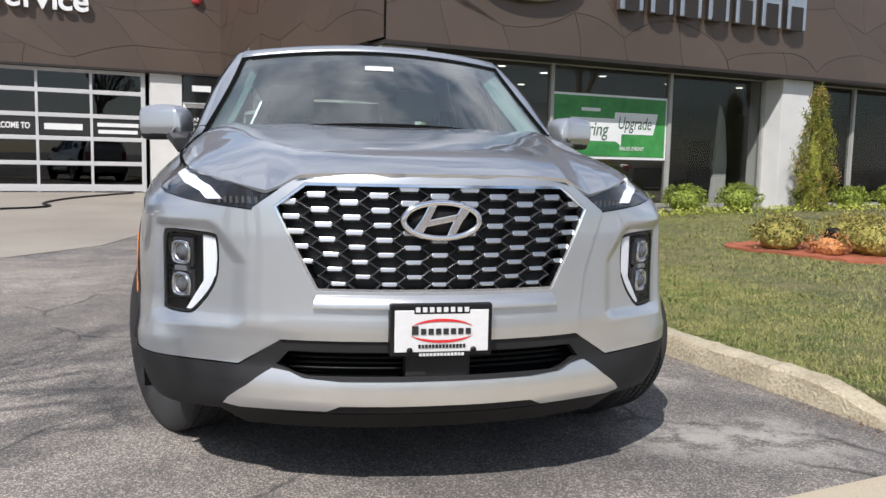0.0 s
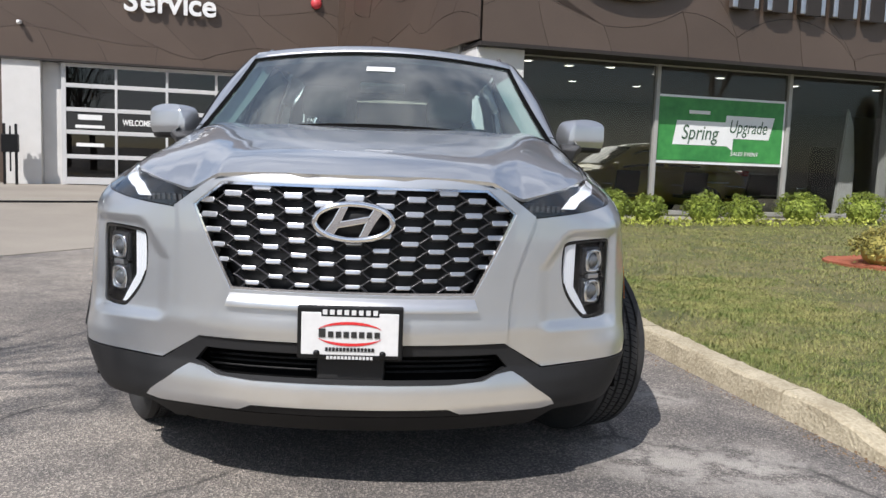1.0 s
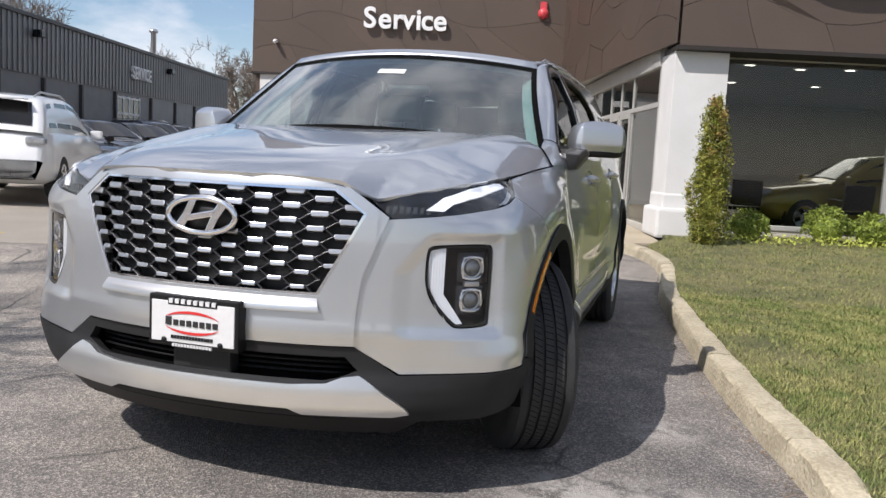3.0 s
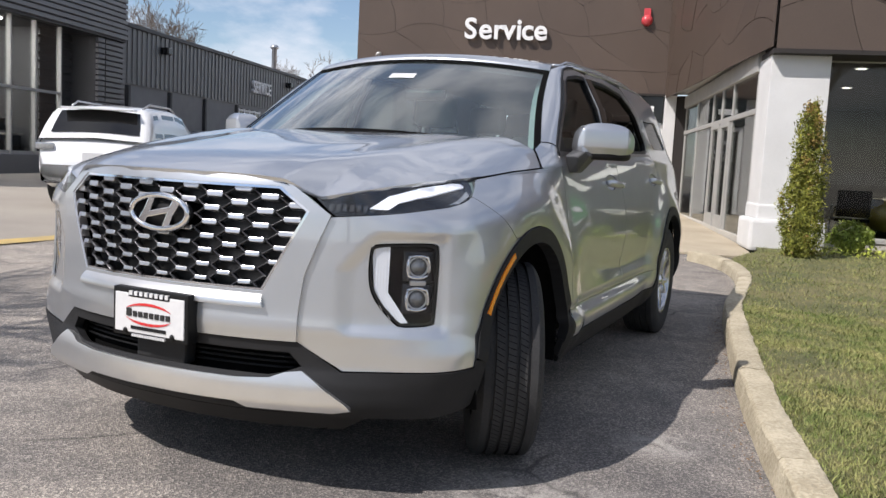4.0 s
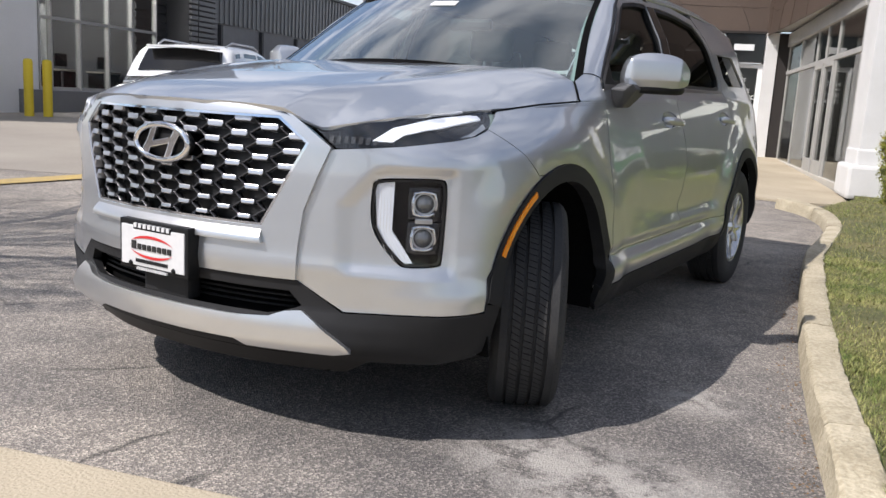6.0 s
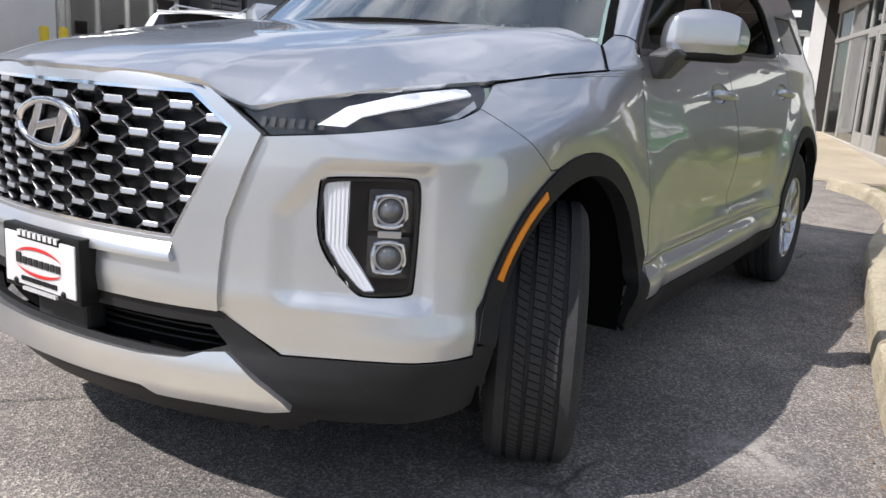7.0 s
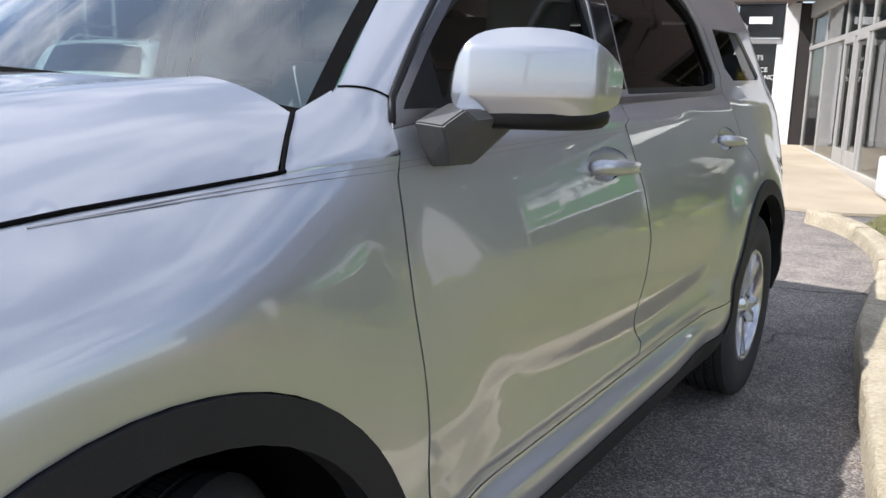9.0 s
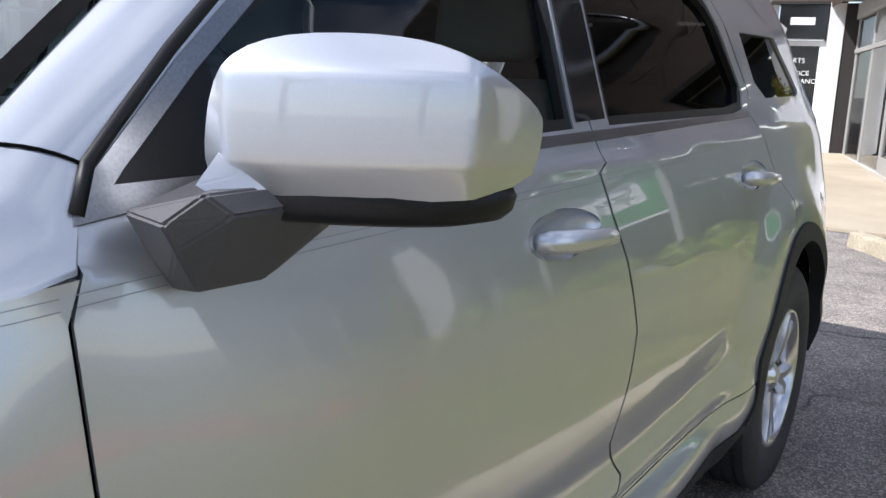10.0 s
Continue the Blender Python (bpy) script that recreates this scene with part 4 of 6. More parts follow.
def screen_edge(t):
    """The windscreen's edge on the car's left, from its foot (0) to its head (1)."""
    return np.array([.812 - .152 * t - .016 * math.sin(math.pi * t), 1.405 + .545 * t, 1.228 + .396 * t + .012 * math.sin(math.pi * t)])


def bulge(a, b, n, rise, way):
    """Points from a to b, swelling by rise along way."""
    a, b, way = np.array(a), np.array(b), np.array(way)
    return [a + (b - a) * i / n + way * rise * (1 - (2 * i / n - 1) ** 2) for i in range(n + 1)]


def screen_row(t):
    e = screen_edge(t)
    o = e * [-1, 1, 1]
    return bulge(o, e, 20, .17 - .05 * t, (0, -.93, .36))


def roof_edge(y):
    z = float(np.interp(y, (1.9, 2.3, 2.9, 3.6, 4.2, 4.7), (1.625, 1.668, 1.692, 1.69, 1.66, 1.61)))
    x = float(np.interp(y, (1.9, 2.4, 3.4, 4.2, 4.7), (.655, .665, .665, .645, .61)))
    return np.array([x, y, z])


def build_car():
    car = empty("suv", "silver metallic mid-size suv parked on the asphalt beside the kerb", "car")
    PL = lambda name, o, holes=(), mat=None, label="", step=.03, rim=.02, out=0.0, par=None: part(
        name, mesh_sheet(name, o, holes, skin, step, rim, out), mat or M_PAINT, par or car, label)

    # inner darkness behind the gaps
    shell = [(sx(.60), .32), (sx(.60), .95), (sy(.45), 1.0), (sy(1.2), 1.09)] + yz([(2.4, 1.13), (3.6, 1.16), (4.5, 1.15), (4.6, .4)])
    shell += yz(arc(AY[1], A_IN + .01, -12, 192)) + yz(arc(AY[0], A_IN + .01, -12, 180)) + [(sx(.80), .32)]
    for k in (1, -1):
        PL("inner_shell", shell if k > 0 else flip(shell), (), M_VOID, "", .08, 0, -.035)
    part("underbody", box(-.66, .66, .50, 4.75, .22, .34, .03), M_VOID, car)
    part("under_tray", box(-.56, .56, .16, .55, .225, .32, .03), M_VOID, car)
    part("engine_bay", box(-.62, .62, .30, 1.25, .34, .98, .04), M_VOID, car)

    # front: grille surround, corners, lower cladding
    outer_r = [(.42, 1.047), (.485, 1.003), (.572, .938), (.537, .85), (.50, .747), (.487, .64), (.483, .537)]
    outer = xz(outer_r) + xz([(-x, z) for x, z in outer_r[::-1]])
    inner_r = [(.416, 1.020), (.508, .946), (.376, .690)]
    inner = xz(inner_r) + xz([(-x, z) for x, z in inner_r[::-1]])
    surround = PL("grille_surround", outer, [inner], None, "silver hexagonal grille surround", .022, .035, .013)
    lip_o = xz([(.419, 1.023), (.512, .946), (.380, .686), (-.380, .686), (-.512, .946), (-.419, 1.023)])
    lip_i = xz([(.411, 1.012), (.498, .945), (.370, .698), (-.370, .698), (-.498, .945), (-.411, 1.012)])
    PL("inner_trim", lip_o, [lip_i], M_CHROME, "bright chrome edge", .03, .03, .010, surround)
    chin = xz([(.376, .688), (.392, .64), (-.392, .64), (-.376, .688)])
    chin_at = lambda s, z: skin(s, z) - np.stack([z * 0, soft(z, ((.60, .030), (.655, .034), (.664, .030), (.688, .004), (.7, .0))), z * 0], -1)
    part("chin_trim", mesh_sheet("chin_trim", chin, (), chin_at, .012, .02), M_SATIN, surround, "bright satin strip under the grille")
    corner = xz([(.480, .534), (.484, .64), (.497, .747), (.534, .85), (.570, .932)]) + xz([(.69, .944), (.762, .953)]) + \
        [(.90, .967), (.985, .977), (1.065, .990), (1.145, 1.010)] + yz([(.606, .935), (.688, .867)]) + \
        yz([p for p in arc(AY[0], A_OUT + .002, 112, 158)]) + yz([(.425, .55), (.418, .458)]) + [(sx(.86), .452), (sx(.62), .446)]
    fog = [(sx(.683), .842), (sx(.695), .856), (.925, .864), (.940, .852), (.944, .80), (.936, .612), (.925, .596), (.82, .590), (.795, .602), (.735, .666), (sx(.680), .73)]
    fog = rounded([fog[0], fog[1], ((fog[1][0] + fog[2][0]) / 2, .862)] + fog[2:], 2)
    for k in (1, -1):
        f = (lambda p: p) if k > 0 else flip
        PL("bumper_corner", f(corner), [f(fog)], None, "silver bumper corner with lamp opening", .013, .03)
    clad_edge = xz([(-.486, .531), (.486, .531), (.616, .441), (.86, .447)]) + yz([(.414, .453), (.424, .56)]) + yz(arc(AY[0], A_OUT, 158, 172, 4)) + yz(arc(AY[0], A_IN, 172, 192, 4)) + \
        [(sx(.93), .30), (sx(.86), .285), (sx(.66), .29), (sx(.45), .30)]
    clad_full = clad_edge + xz([(-.45, .30), (-.66, .29), (-.86, .285), (-.93, .30)]) + flip((yz(arc(AY[0], A_OUT, 158, 172, 4)) + yz(arc(AY[0], A_IN, 172, 192, 4)))[::-1]) + flip(yz([(.424, .56), (.414, .453)])) + xz([(-.86, .447), (-.616, .441)])
    intake_r = [(.46, .498), (.50, .452), (.44, .430), (.40, .421)]
    intake = xz(intake_r) + xz([(-x, z) for x, z in intake_r[::-1]])
    clad = PL("lower_cladding", clad_full, [intake], M_CLAD, "dark grey textured lower bumper", .025, .03, .004)
    skid_r = [(.648, .333), (.60, .372), (.505, .437), (.455, .430), (.41, .412), (.30, .405)]
    skid_l = [(.30, .338), (.34, .327), (.60, .327)]
    skid = xz(skid_r) + xz([(-x, z) for x, z in skid_r[::-1]]) + xz([(-x, z) for x, z in skid_l[::-1]]) + xz(skid_l)
    PL("skid_plate", skid, (), M_SATIN, "silver skid plate", .025, .03, .026)
    part("intake_back", mesh_sheet("intake_back", xz([(-.55, .40), (.55, .40), (.55, .52), (-.55, .52)]), (), skin, .06, 0, -.07), M_VOID, clad)
    for i in range(4):
        z = .436 + .017 * i
        part("intake_slat", tube([tuple(skin(sx(x), z) + np.array([0, .045, 0])) for x in np.linspace(-.46, .46, 15)], .004, 6), M_BLACK, clad, smooth=True)
    part("sensor_block", box(-.105, .105, -.008, .05, .415, .505, .012), M_CLAD, clad)
    PL("air_dam", xz([(-.70, .292), (.70, .292), (.62, .235), (-.62, .235)]), (), M_BLACK, "", .04, .03, .0)

    # the grille: staggered bright bars in a dark honeycomb
    mesh_back = xz([(.45, 1.03), (.53, .945), (.39, .68), (-.39, .68), (-.53, .945), (-.45, 1.03)])
    grille = PL("grille", mesh_back, (), M_BLACK, "black grille with staggered bright bars", .05, 0, -.045)
    hexa = [(.408, 1.016), (.500, .945), (.372, .693), (-.372, .693), (-.500, .945), (-.408, 1.016)]
    bar = prism([(-.026, -.0088), (.026, -.0088), (.0315, .0), (.028, .0088), (-.028, .0088), (-.0315, .0)], .04, pose(0, .037, 0, 90), .003)
    bar_mesh = mesh_of(bar, "grille_bar")
    bar_mesh.materials.append(M_DULL)
    dx, dz = .097, .0455
    row_z = lambda i, j: 1.008 - j * dz - ((i + 1) % 2) * dz / 2
    spot = lambda i, j: (i * dx * (1 - .21 * (1.008 - row_z(i, j)) / .31), row_z(i, j))
    wires = bmesh.new()
    cells = [(i, j) for i in range(-6, 7) for j in range(-1, 9)]
    ok = {c for c in cells if inside(hexa, [spot(*c)])[0]}

    def at(x, z, back):
        p, q = skin(sx(x) if abs(x) > 1e-6 else 1e-6, z), skin(sx(x + .002), z)
        d = (q - p) / (np.linalg.norm(q - p) + 1e-9)
        return Vector(p) + Vector((-d[1], d[0], 0)) * back, math.atan2(d[1], d[0])

    def strut(x0, z0, x1, z1, w):
        row = []
        for i in range(5):
            t = i / 4
            x, z = x0 + (x1 - x0) * t, z0 + (z1 - z0) * (t * t * (3 - 2 * t))
            if not inside(hexa, [(x, z)])[0]:
                continue
            p, a = at(x, z, 0)
            n = Vector((-math.sin(a), math.cos(a), 0))
            row.append([wires.verts.new(p + n * d + Vector((0, 0, h))) for d, h in ((.006, w), (.030, w * .6), (.030, -w * .6), (.006, -w))])
        for r, q in zip(row, row[1:]):
            for k in range(4):
                wires.faces.new((r[k], r[(k + 1) % 4], q[(k + 1) % 4], q[k]))

    for c in cells:
        x, z = spot(*c)
        if c in ok and not (abs(x) < .125 and abs(z - .914) < .058 and (x / .122) ** 2 + ((z - .914) / .056) ** 2 < .8):
            p, a = at(x, z, 0)
            size = .75 + .5 * (z - .69) / .33
            part("grille_bar", bar_mesh, None, grille, m=Matrix.Translation(p) @ Matrix.Rotation(a, 4, "Z") @ Matrix.Rotation(radians(-12), 4, "X") @ Matrix.Diagonal((.74 + .26 * (z - .69) / .32, 1, size * .92, 1)))
        i, j = c
        for other in ((i + 1, j), (i + 1, j + (-1 if i % 2 else 1))):
            if c in ok or other in ok:
                xo, zo = spot(*other)
                strut(x + .025 * (.75 + .25 * (z - .69) / .32), z, xo - .025 * (.75 + .25 * (z - .69) / .32), zo, .0024)
    bmesh.ops.recalc_face_normals(wires, faces=wires.faces)
    tagged(part("grille_mesh", wires, M_WIRE, grille, smooth=True), kind="stuff")
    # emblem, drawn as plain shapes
    em = part("emblem", tube([tuple(Vector((.118 * math.cos(a), -.022, .914 + .0545 * math.sin(a)))) for a in np.linspace(0, math.tau, 49)[:-1]], .0105, 8, True), M_CHROME, car, "chrome oval badge", True)
    part("badge_back", lathe([(0, .004), (.112, .004), (.112, -.02)], 40, pose(0, -.008, .914, 90) @ Matrix.Diagonal((1, .47, 1, 1))), M_BLACK, em)
    leg = [(-.090, -.032), (-.060, -.043), (-.043, -.014), (-.016, .046), (-.042, .046), (-.064, .004)]
    for pts in (leg, [(-x, -z) for x, z in leg], [(-.056, -.022), (-.044, .001), (.056, .022), (.044, -.001)]):
        part("badge_bar", prism(pts, .012, pose(0, -.016, .914, 90), .003), M_CHROME, em)

    # dealer plate
    plate = part("plate_holder", box(-.160, .160, -.058, -.008, .498, .660, .006), M_BLACK, car, "black dealer plate holder")
    part("plate", box(-.147, .147, -.062, -.054, .512, .642, .003), M_PLATE, plate, "white dealer plate with red swooshes")
    part("plate_bracket", box(-.088, .088, -.064, -.056, .630, .648, .004), M_BLACK, plate)
    bars = [(x, .6435, .0135, .014, M_PLATE) for x in np.linspace(-.076, .076, 8)] + [(-.084, .580, .020, .026, M_INK)] + [(x, .576, .016, .018, M_INK) for x in np.linspace(-.058, .082, 7)]
    bars += [(x, .530, .0075, .011, M_CLAD) for x in np.linspace(-.070, .070, 14)] + [(x, .504, .0075, .008, M_PLATE) for x in np.linspace(-.066, .066, 13)]
    for x, z, w, h, ink in bars:
        part("print_bar", box(x - w / 2, x + w / 2, -.0655, -.056, z - h / 2, z + h / 2), ink, plate)
    for a0, a1, up in ((20, 160, 1), (200, 340, -1)):
        arcp = [(.104 * math.cos(radians(a)), .036 * math.sin(radians(a)), .0075 * math.sin(math.pi * i / 20)) for i, a in enumerate(np.linspace(a0, a1, 21))]
        v = [(x, -.0645, .578 + z + w * up * .2) for x, z, w in arcp] + [(x, -.0645, .578 + z - w * up) for x, z, w in arcp]
        me = raw("swoosh", v, [(i, i + 1, i + 22, i + 21) for i in range(20)])
        part("swoosh", me, M_RED, plate, "red swoosh")
    for x in (-.1, .1):
        part("screw", lathe([(0, .004), (.008, .003), (.010, 0)], 12, pose(x, -.0625, .517, 90)), M_BLACK, plate)

    for k in (1, -1):
        f = (lambda p: p) if k > 0 else flip
        # upper lamp
        top = xz([(.520, .990), (.60, 1.008)]) + [(.73, 1.026), (.85, 1.044), (1.0, 1.056), (1.12, 1.063), (1.255, 1.066)]
        low = [(1.205, 1.038), (1.145, 1.014), (1.065, .994), (.985, .981), (.90, .971)] + xz([(.762, .957), (.69, .948), (.583, .937)])
        lamp = PL("headlamp", f(top + low), (), M_LAMPIN, "slim dark headlamp under the bonnet edge", .02, .01, -.016)
        drl = [(.705, .966), (.765, .966), (.80, .990), (.87, 1.008), (1.0, 1.026), (1.17, 1.046), (1.17, 1.055), (.98, 1.045), (.85, 1.030), (.765, 1.008)]
        PL("light_strip", f(drl), (), M_DRL, "white daylight strip", .02, .006, -.006, lamp)
        PL("reflector", f([(1.0, .99), (1.06, 1.004), (1.16, 1.034), (1.15, 1.02), (1.06, .995)]), (), M_LENS, "", .02, .004, -.008, lamp)
        for i in range(7):
            s0 = sx(.56) + .022 * i
            PL("lamp_fin", f([(s0, .955), (s0 + .012, .955), (s0 + .016, .975), (s0 + .004, .975)]), (), M_GREYDARK, "", .02, .004, -.008, lamp)
        PL("lamp_cover", f(top + low), (), M_CLEAR, "clear cover", .02, 0, -.001, lamp)
        # lamp pod in the corner
        pod = PL("lamp_pod", f(fog), (), M_LAMPIN, "tall headlamp cluster with two projectors", .025, 0, -.045)
        s_in = sx(.69)
        PL("light_strip", f([(s_in, .848), (s_in + .058, .852), (s_in + .056, .70), (s_in + .125, .606), (s_in + .098, .604), (s_in + .012, .69)]), (), M_RIBBED, "pale ribbed daylight strip", .02, .03, -.012, pod)
        for i in range(5):
            d = .010 + .0095 * i
            PL("lens_rib", f([(s_in + d, .848), (s_in + d + .0016, .848), (s_in + d + .0016, .70), (s_in + .040 + d * 1.35, .615), (s_in + .0385 + d * 1.35, .615), (s_in + d, .70)]), (), M_PANELWHITE, "", .03, .001, -.0105, pod)
        for z0 in (.785, .680):
            p, q = skin(k * .873, z0), skin(k * .877, z0)
            ang = math.atan2(*(q - p)[1::-1]) + (math.pi if k < 0 else 0)
            base = Matrix.Translation(Vector(p)) @ Matrix.Rotation(ang, 4, "Z") @ pose(0, .022, 0, 90)
            octo = [(.036 * math.cos(a) / max(abs(math.cos(a)), abs(math.sin(a))) ** .5, .036 * math.sin(a) / max(abs(math.cos(a)), abs(math.sin(a))) ** .5) for a in np.linspace(math.pi / 8, math.tau + math.pi / 8, 17)[:-1]]
            part("projector", tube([tuple(base @ Vector((x, y, .006))) for x, y in octo], .0055, 6, True), M_CHROME, pod, "chrome projector surround", True)
            part("projector_ring", lathe([(.034, .004), (.031, .010), (.027, .0)], 24, base), M_DULL, pod, smooth=True)
            part("projector_lens", lathe([(0, .018), (.012, .016), (.021, .010), (.027, .0)], 24, base), M_PROJ, pod, "glass projector lens")
            part("projector_housing", box(-.050, .050, .020, .04, -.050, .050, .012), M_LAMPIN, pod, m=Matrix.Translation(Vector(p)) @ Matrix.Rotation(ang, 4, "Z"))
        p = skin(k * .873, .733)
        part("lamp_bridge", box(-.026, .026, .012, .03, -.008, .008, .003), M_DULL, pod, m=Matrix.Translation(Vector(p)) @ Matrix.Rotation(ang, 4, "Z"))
        PL("bezel", f([(s + (-.004 if s > .82 else .004), z + (-.004 if z > .72 else .004)) for s, z in fog]), [f([(s + (-.012 if s > .82 else .010), z + (-.011 if z > .72 else .011)) for s, z in fog])], M_GLOSSBLACK, "gloss black rim", .025, .03, -.004, pod)
        PL("pod_cover", f([(s + (-.004 if s > .82 else .004), z + (-.004 if z > .72 else .004)) for s, z in fog]), (), M_CLEAR, "clear cover", .03, 0, -.007, pod)

        # sides
        fender = [(1.147, 1.0125)] + yz([(.563, 1.043), (.620, 1.068), (.9, 1.097), (1.19, 1.117), (1.32, 1.124), (1.4465, 1.130), (1.4300, 1.096), (1.4300, .80), (1.4135, .52), (1.405, .44), (1.38, .40)]) + \
            yz(arc(AY[0], A_OUT + .002, 6, 111, 18)) + yz([(.6895, .8690), (.6075, .9368)])
        PL("fender", f(fender), (), None, "", .03)
        ring = yz(arc(AY[0], A_OUT, 1, 171, 26)) + yz(arc(AY[0], A_IN, 173, -4, 26)) + yz([(1.36, .38)])
        PL("arch_trim", f(ring), (), M_CLAD, "dark grey wheel arch trim", .025, .05, .008)
        PL("side_marker", f(yz(arc(AY[0], .475, 121, 153, 8)) + yz(arc(AY[0], .455, 153, 121, 8))), (), M_AMBER, "amber side marker", .02, .01, .012)
        bline = [(2.47, 1.165), (2.44, 1.15), (2.465, 1.08), (2.507, .985), (2.53, .85), (2.495, .752), (2.455, .682), (2.45, .65), (2.50, .57), (2.43, .5075)]
        fwin = [(1.50, 1.195), (1.62, 1.30), (1.80, 1.44), (1.95, 1.545), (2.06, 1.592), (2.25, 1.618), (2.43, 1.628), (2.41, 1.225)]
        fd = yz([(1.446, 1.17), (1.450, 1.134), (1.4350, 1.096), (1.4350, .80), (1.4190, .5075)]) + yz([(y - .004, z) for y, z in bline[::-1]]) + yz([(2.47, 1.165), (2.475, 1.215), (2.49, 1.645), (2.25, 1.648), (2.02, 1.612), (1.80, 1.474), (1.60, 1.315)])
        cups = [[(y0 + .130 * math.cos(a), z0 + .004 + (.040 - .008 * math.cos(a)) * math.sin(a)) for a in np.linspace(0, math.tau, 29)[:-1]] for y0, z0 in ((2.285, 1.060), (3.42, 1.076))]
        door = PL("front_door", f(fd), [f(yz(fwin)), f(yz(cups[0]))], None, "", .018, .004)
        rwin = [(2.56, 1.228), (2.56, 1.632), (2.9, 1.634), (3.25, 1.612), (3.38, 1.535), (3.50, 1.30), (3.47, 1.255), (3.36, 1.242)]
        redge = [(3.52, 1.24), (3.63, 1.075), (3.765, .98), (3.76, .90), (3.58, .81), (3.455, .73), (3.372, .58), (3.385, .5075)]
        rd = yz([(y + .004, z) for y, z in bline]) + yz([(3.385, .5075)] + redge[::-1][1:]) + yz([(3.56, 1.30), (3.42, 1.56), (3.28, 1.648), (2.9, 1.668), (2.495, 1.662), (2.48, 1.215)])
        rdoor = PL("rear_door", f(rd), [f(yz(rwin)), f(yz(cups[1]))], None, "", .018, .004)
        qwin = [(3.655, 1.33), (3.60, 1.47), (4.02, 1.48), (4.24, 1.31), (4.20, 1.295), (3.75, 1.285)]
        quarter = yz([(y + .006, z) for y, z in redge]) + yz(arc(AY[1], A_OUT + .002, 168, 8, 24)) + yz([(4.42, .45)]) + [(sy(4.42), .45), (5.15, .45), (5.15, 1.2), (sy(4.55), 1.30), (sy(4.3), 1.62)] + yz([(3.9, 1.668), (3.3, 1.672), (3.295, 1.655), (3.435, 1.56), (3.57, 1.30)])
        PL("quarter_panel", f(quarter), [f(yz(qwin))], None, "", .035)
        PL("arch_trim", f(yz(arc(AY[1], A_OUT, -4, 184, 26)) + yz(arc(AY[1], A_IN, 186, -6, 26))), (), M_CLAD, "dark grey wheel arch trim", .025, .05, .008)
        PL("rocker_panel", f(yz([(1.385, .395), (1.41, .447), (1.412, .505), (3.383, .505), (3.40, .395)])), (), None, "silver sill strip", .02, .02, .001)
        PL("sill_cladding", f(yz([(1.33, .39), (3.45, .39), (3.44, .30), (3.40, .27), (1.42, .27), (1.34, .32)])), (), M_CLAD, "dark grey sill cladding", .03, .03, .004)
        PL("door_glass", f(yz(fwin)), (), M_WINGLASS, "door window", .05, 0, -.02, door)
        PL("door_glass", f(yz(rwin)), (), M_PRIVACY, "dark tinted rear door window", .05, 0, -.02, rdoor)
        PL("quarter_window", f(yz(qwin)), (), M_PRIVACY, "dark tinted rear side window", .05, 0, -.008)
        # window trim
        grow = lambda pts, d: [(y + d * (1 if y > np.mean([p[0] for p in pts]) else -1), z + d * (1 if z > 1.4 else -1)) for y, z in pts]
        for dd, win in ((door, fwin), (rdoor, rwin)):
            PL("window_seal", f(yz(win)), [f(yz(grow(win, -.018)))], M_BLACK, "", .04, .02, -.004, dd)
        PL("belt_trim", f(yz([(1.60, 1.181), (2.47, 1.202), (3.50, 1.232), (3.50, 1.246), (2.47, 1.219), (1.57, 1.196)])), (), M_TRIM, "brushed bright belt trim", .03, .003, .003, door)
        PL("window_trim", f(yz([(1.456, 1.168), (1.462, 1.182), (1.488, 1.2085), (1.608, 1.3135), (1.788, 1.4535), (1.94, 1.5585), (1.952, 1.544), (1.802, 1.439), (1.622, 1.299), (1.504, 1.197), (1.60, 1.199), (1.60, 1.183)])), (), M_TRIM, "brushed bright window trim", .02, .004, .004, door)
        PL("pillar_trim", f(yz([(2.425, 1.235), (2.545, 1.24), (2.545, 1.625), (2.437, 1.62)])), (), M_GLOSSBLACK, "gloss black centre pillar", .03, .02, .003, door)
        for dd, y0, z0 in ((door, 2.285, 1.060), (rdoor, 3.42, 1.076)):
            grip = tube([tuple(np.array(on(y0 + d, z0 - .004 - .06 * d, k)) + np.array([k * o, 0, 0])) for d, o in ((-.105, .000), (-.085, .012), (-.04, .024), (.03, .032), (.095, .030), (.128, .014), (.138, .0))], [.012, .019, .020, .018, .017, .013, .006], 12)
            part("door_handle", grip, M_PAINT, dd, "silver pull handle", True)
            cup, c0 = (cups[0], sy(2.285)) if dd is door else (cups[1], sy(3.42))

            def dish_at(q, z, c0=c0, z0=z0, k=k):
                r2 = ((np.abs(q) - c0) / .130) ** 2 + ((z - z0 - .004) / .040) ** 2
                return skin(q, z) - np.stack([k * .027 * (1 - np.clip(r2, 0, 1)) ** .6, r2 * 0, r2 * 0], -1)
            part("handle_recess", mesh_sheet("handle_recess", f(yz(cup)), (), dish_at, .01, 0), M_PAINT, dd)
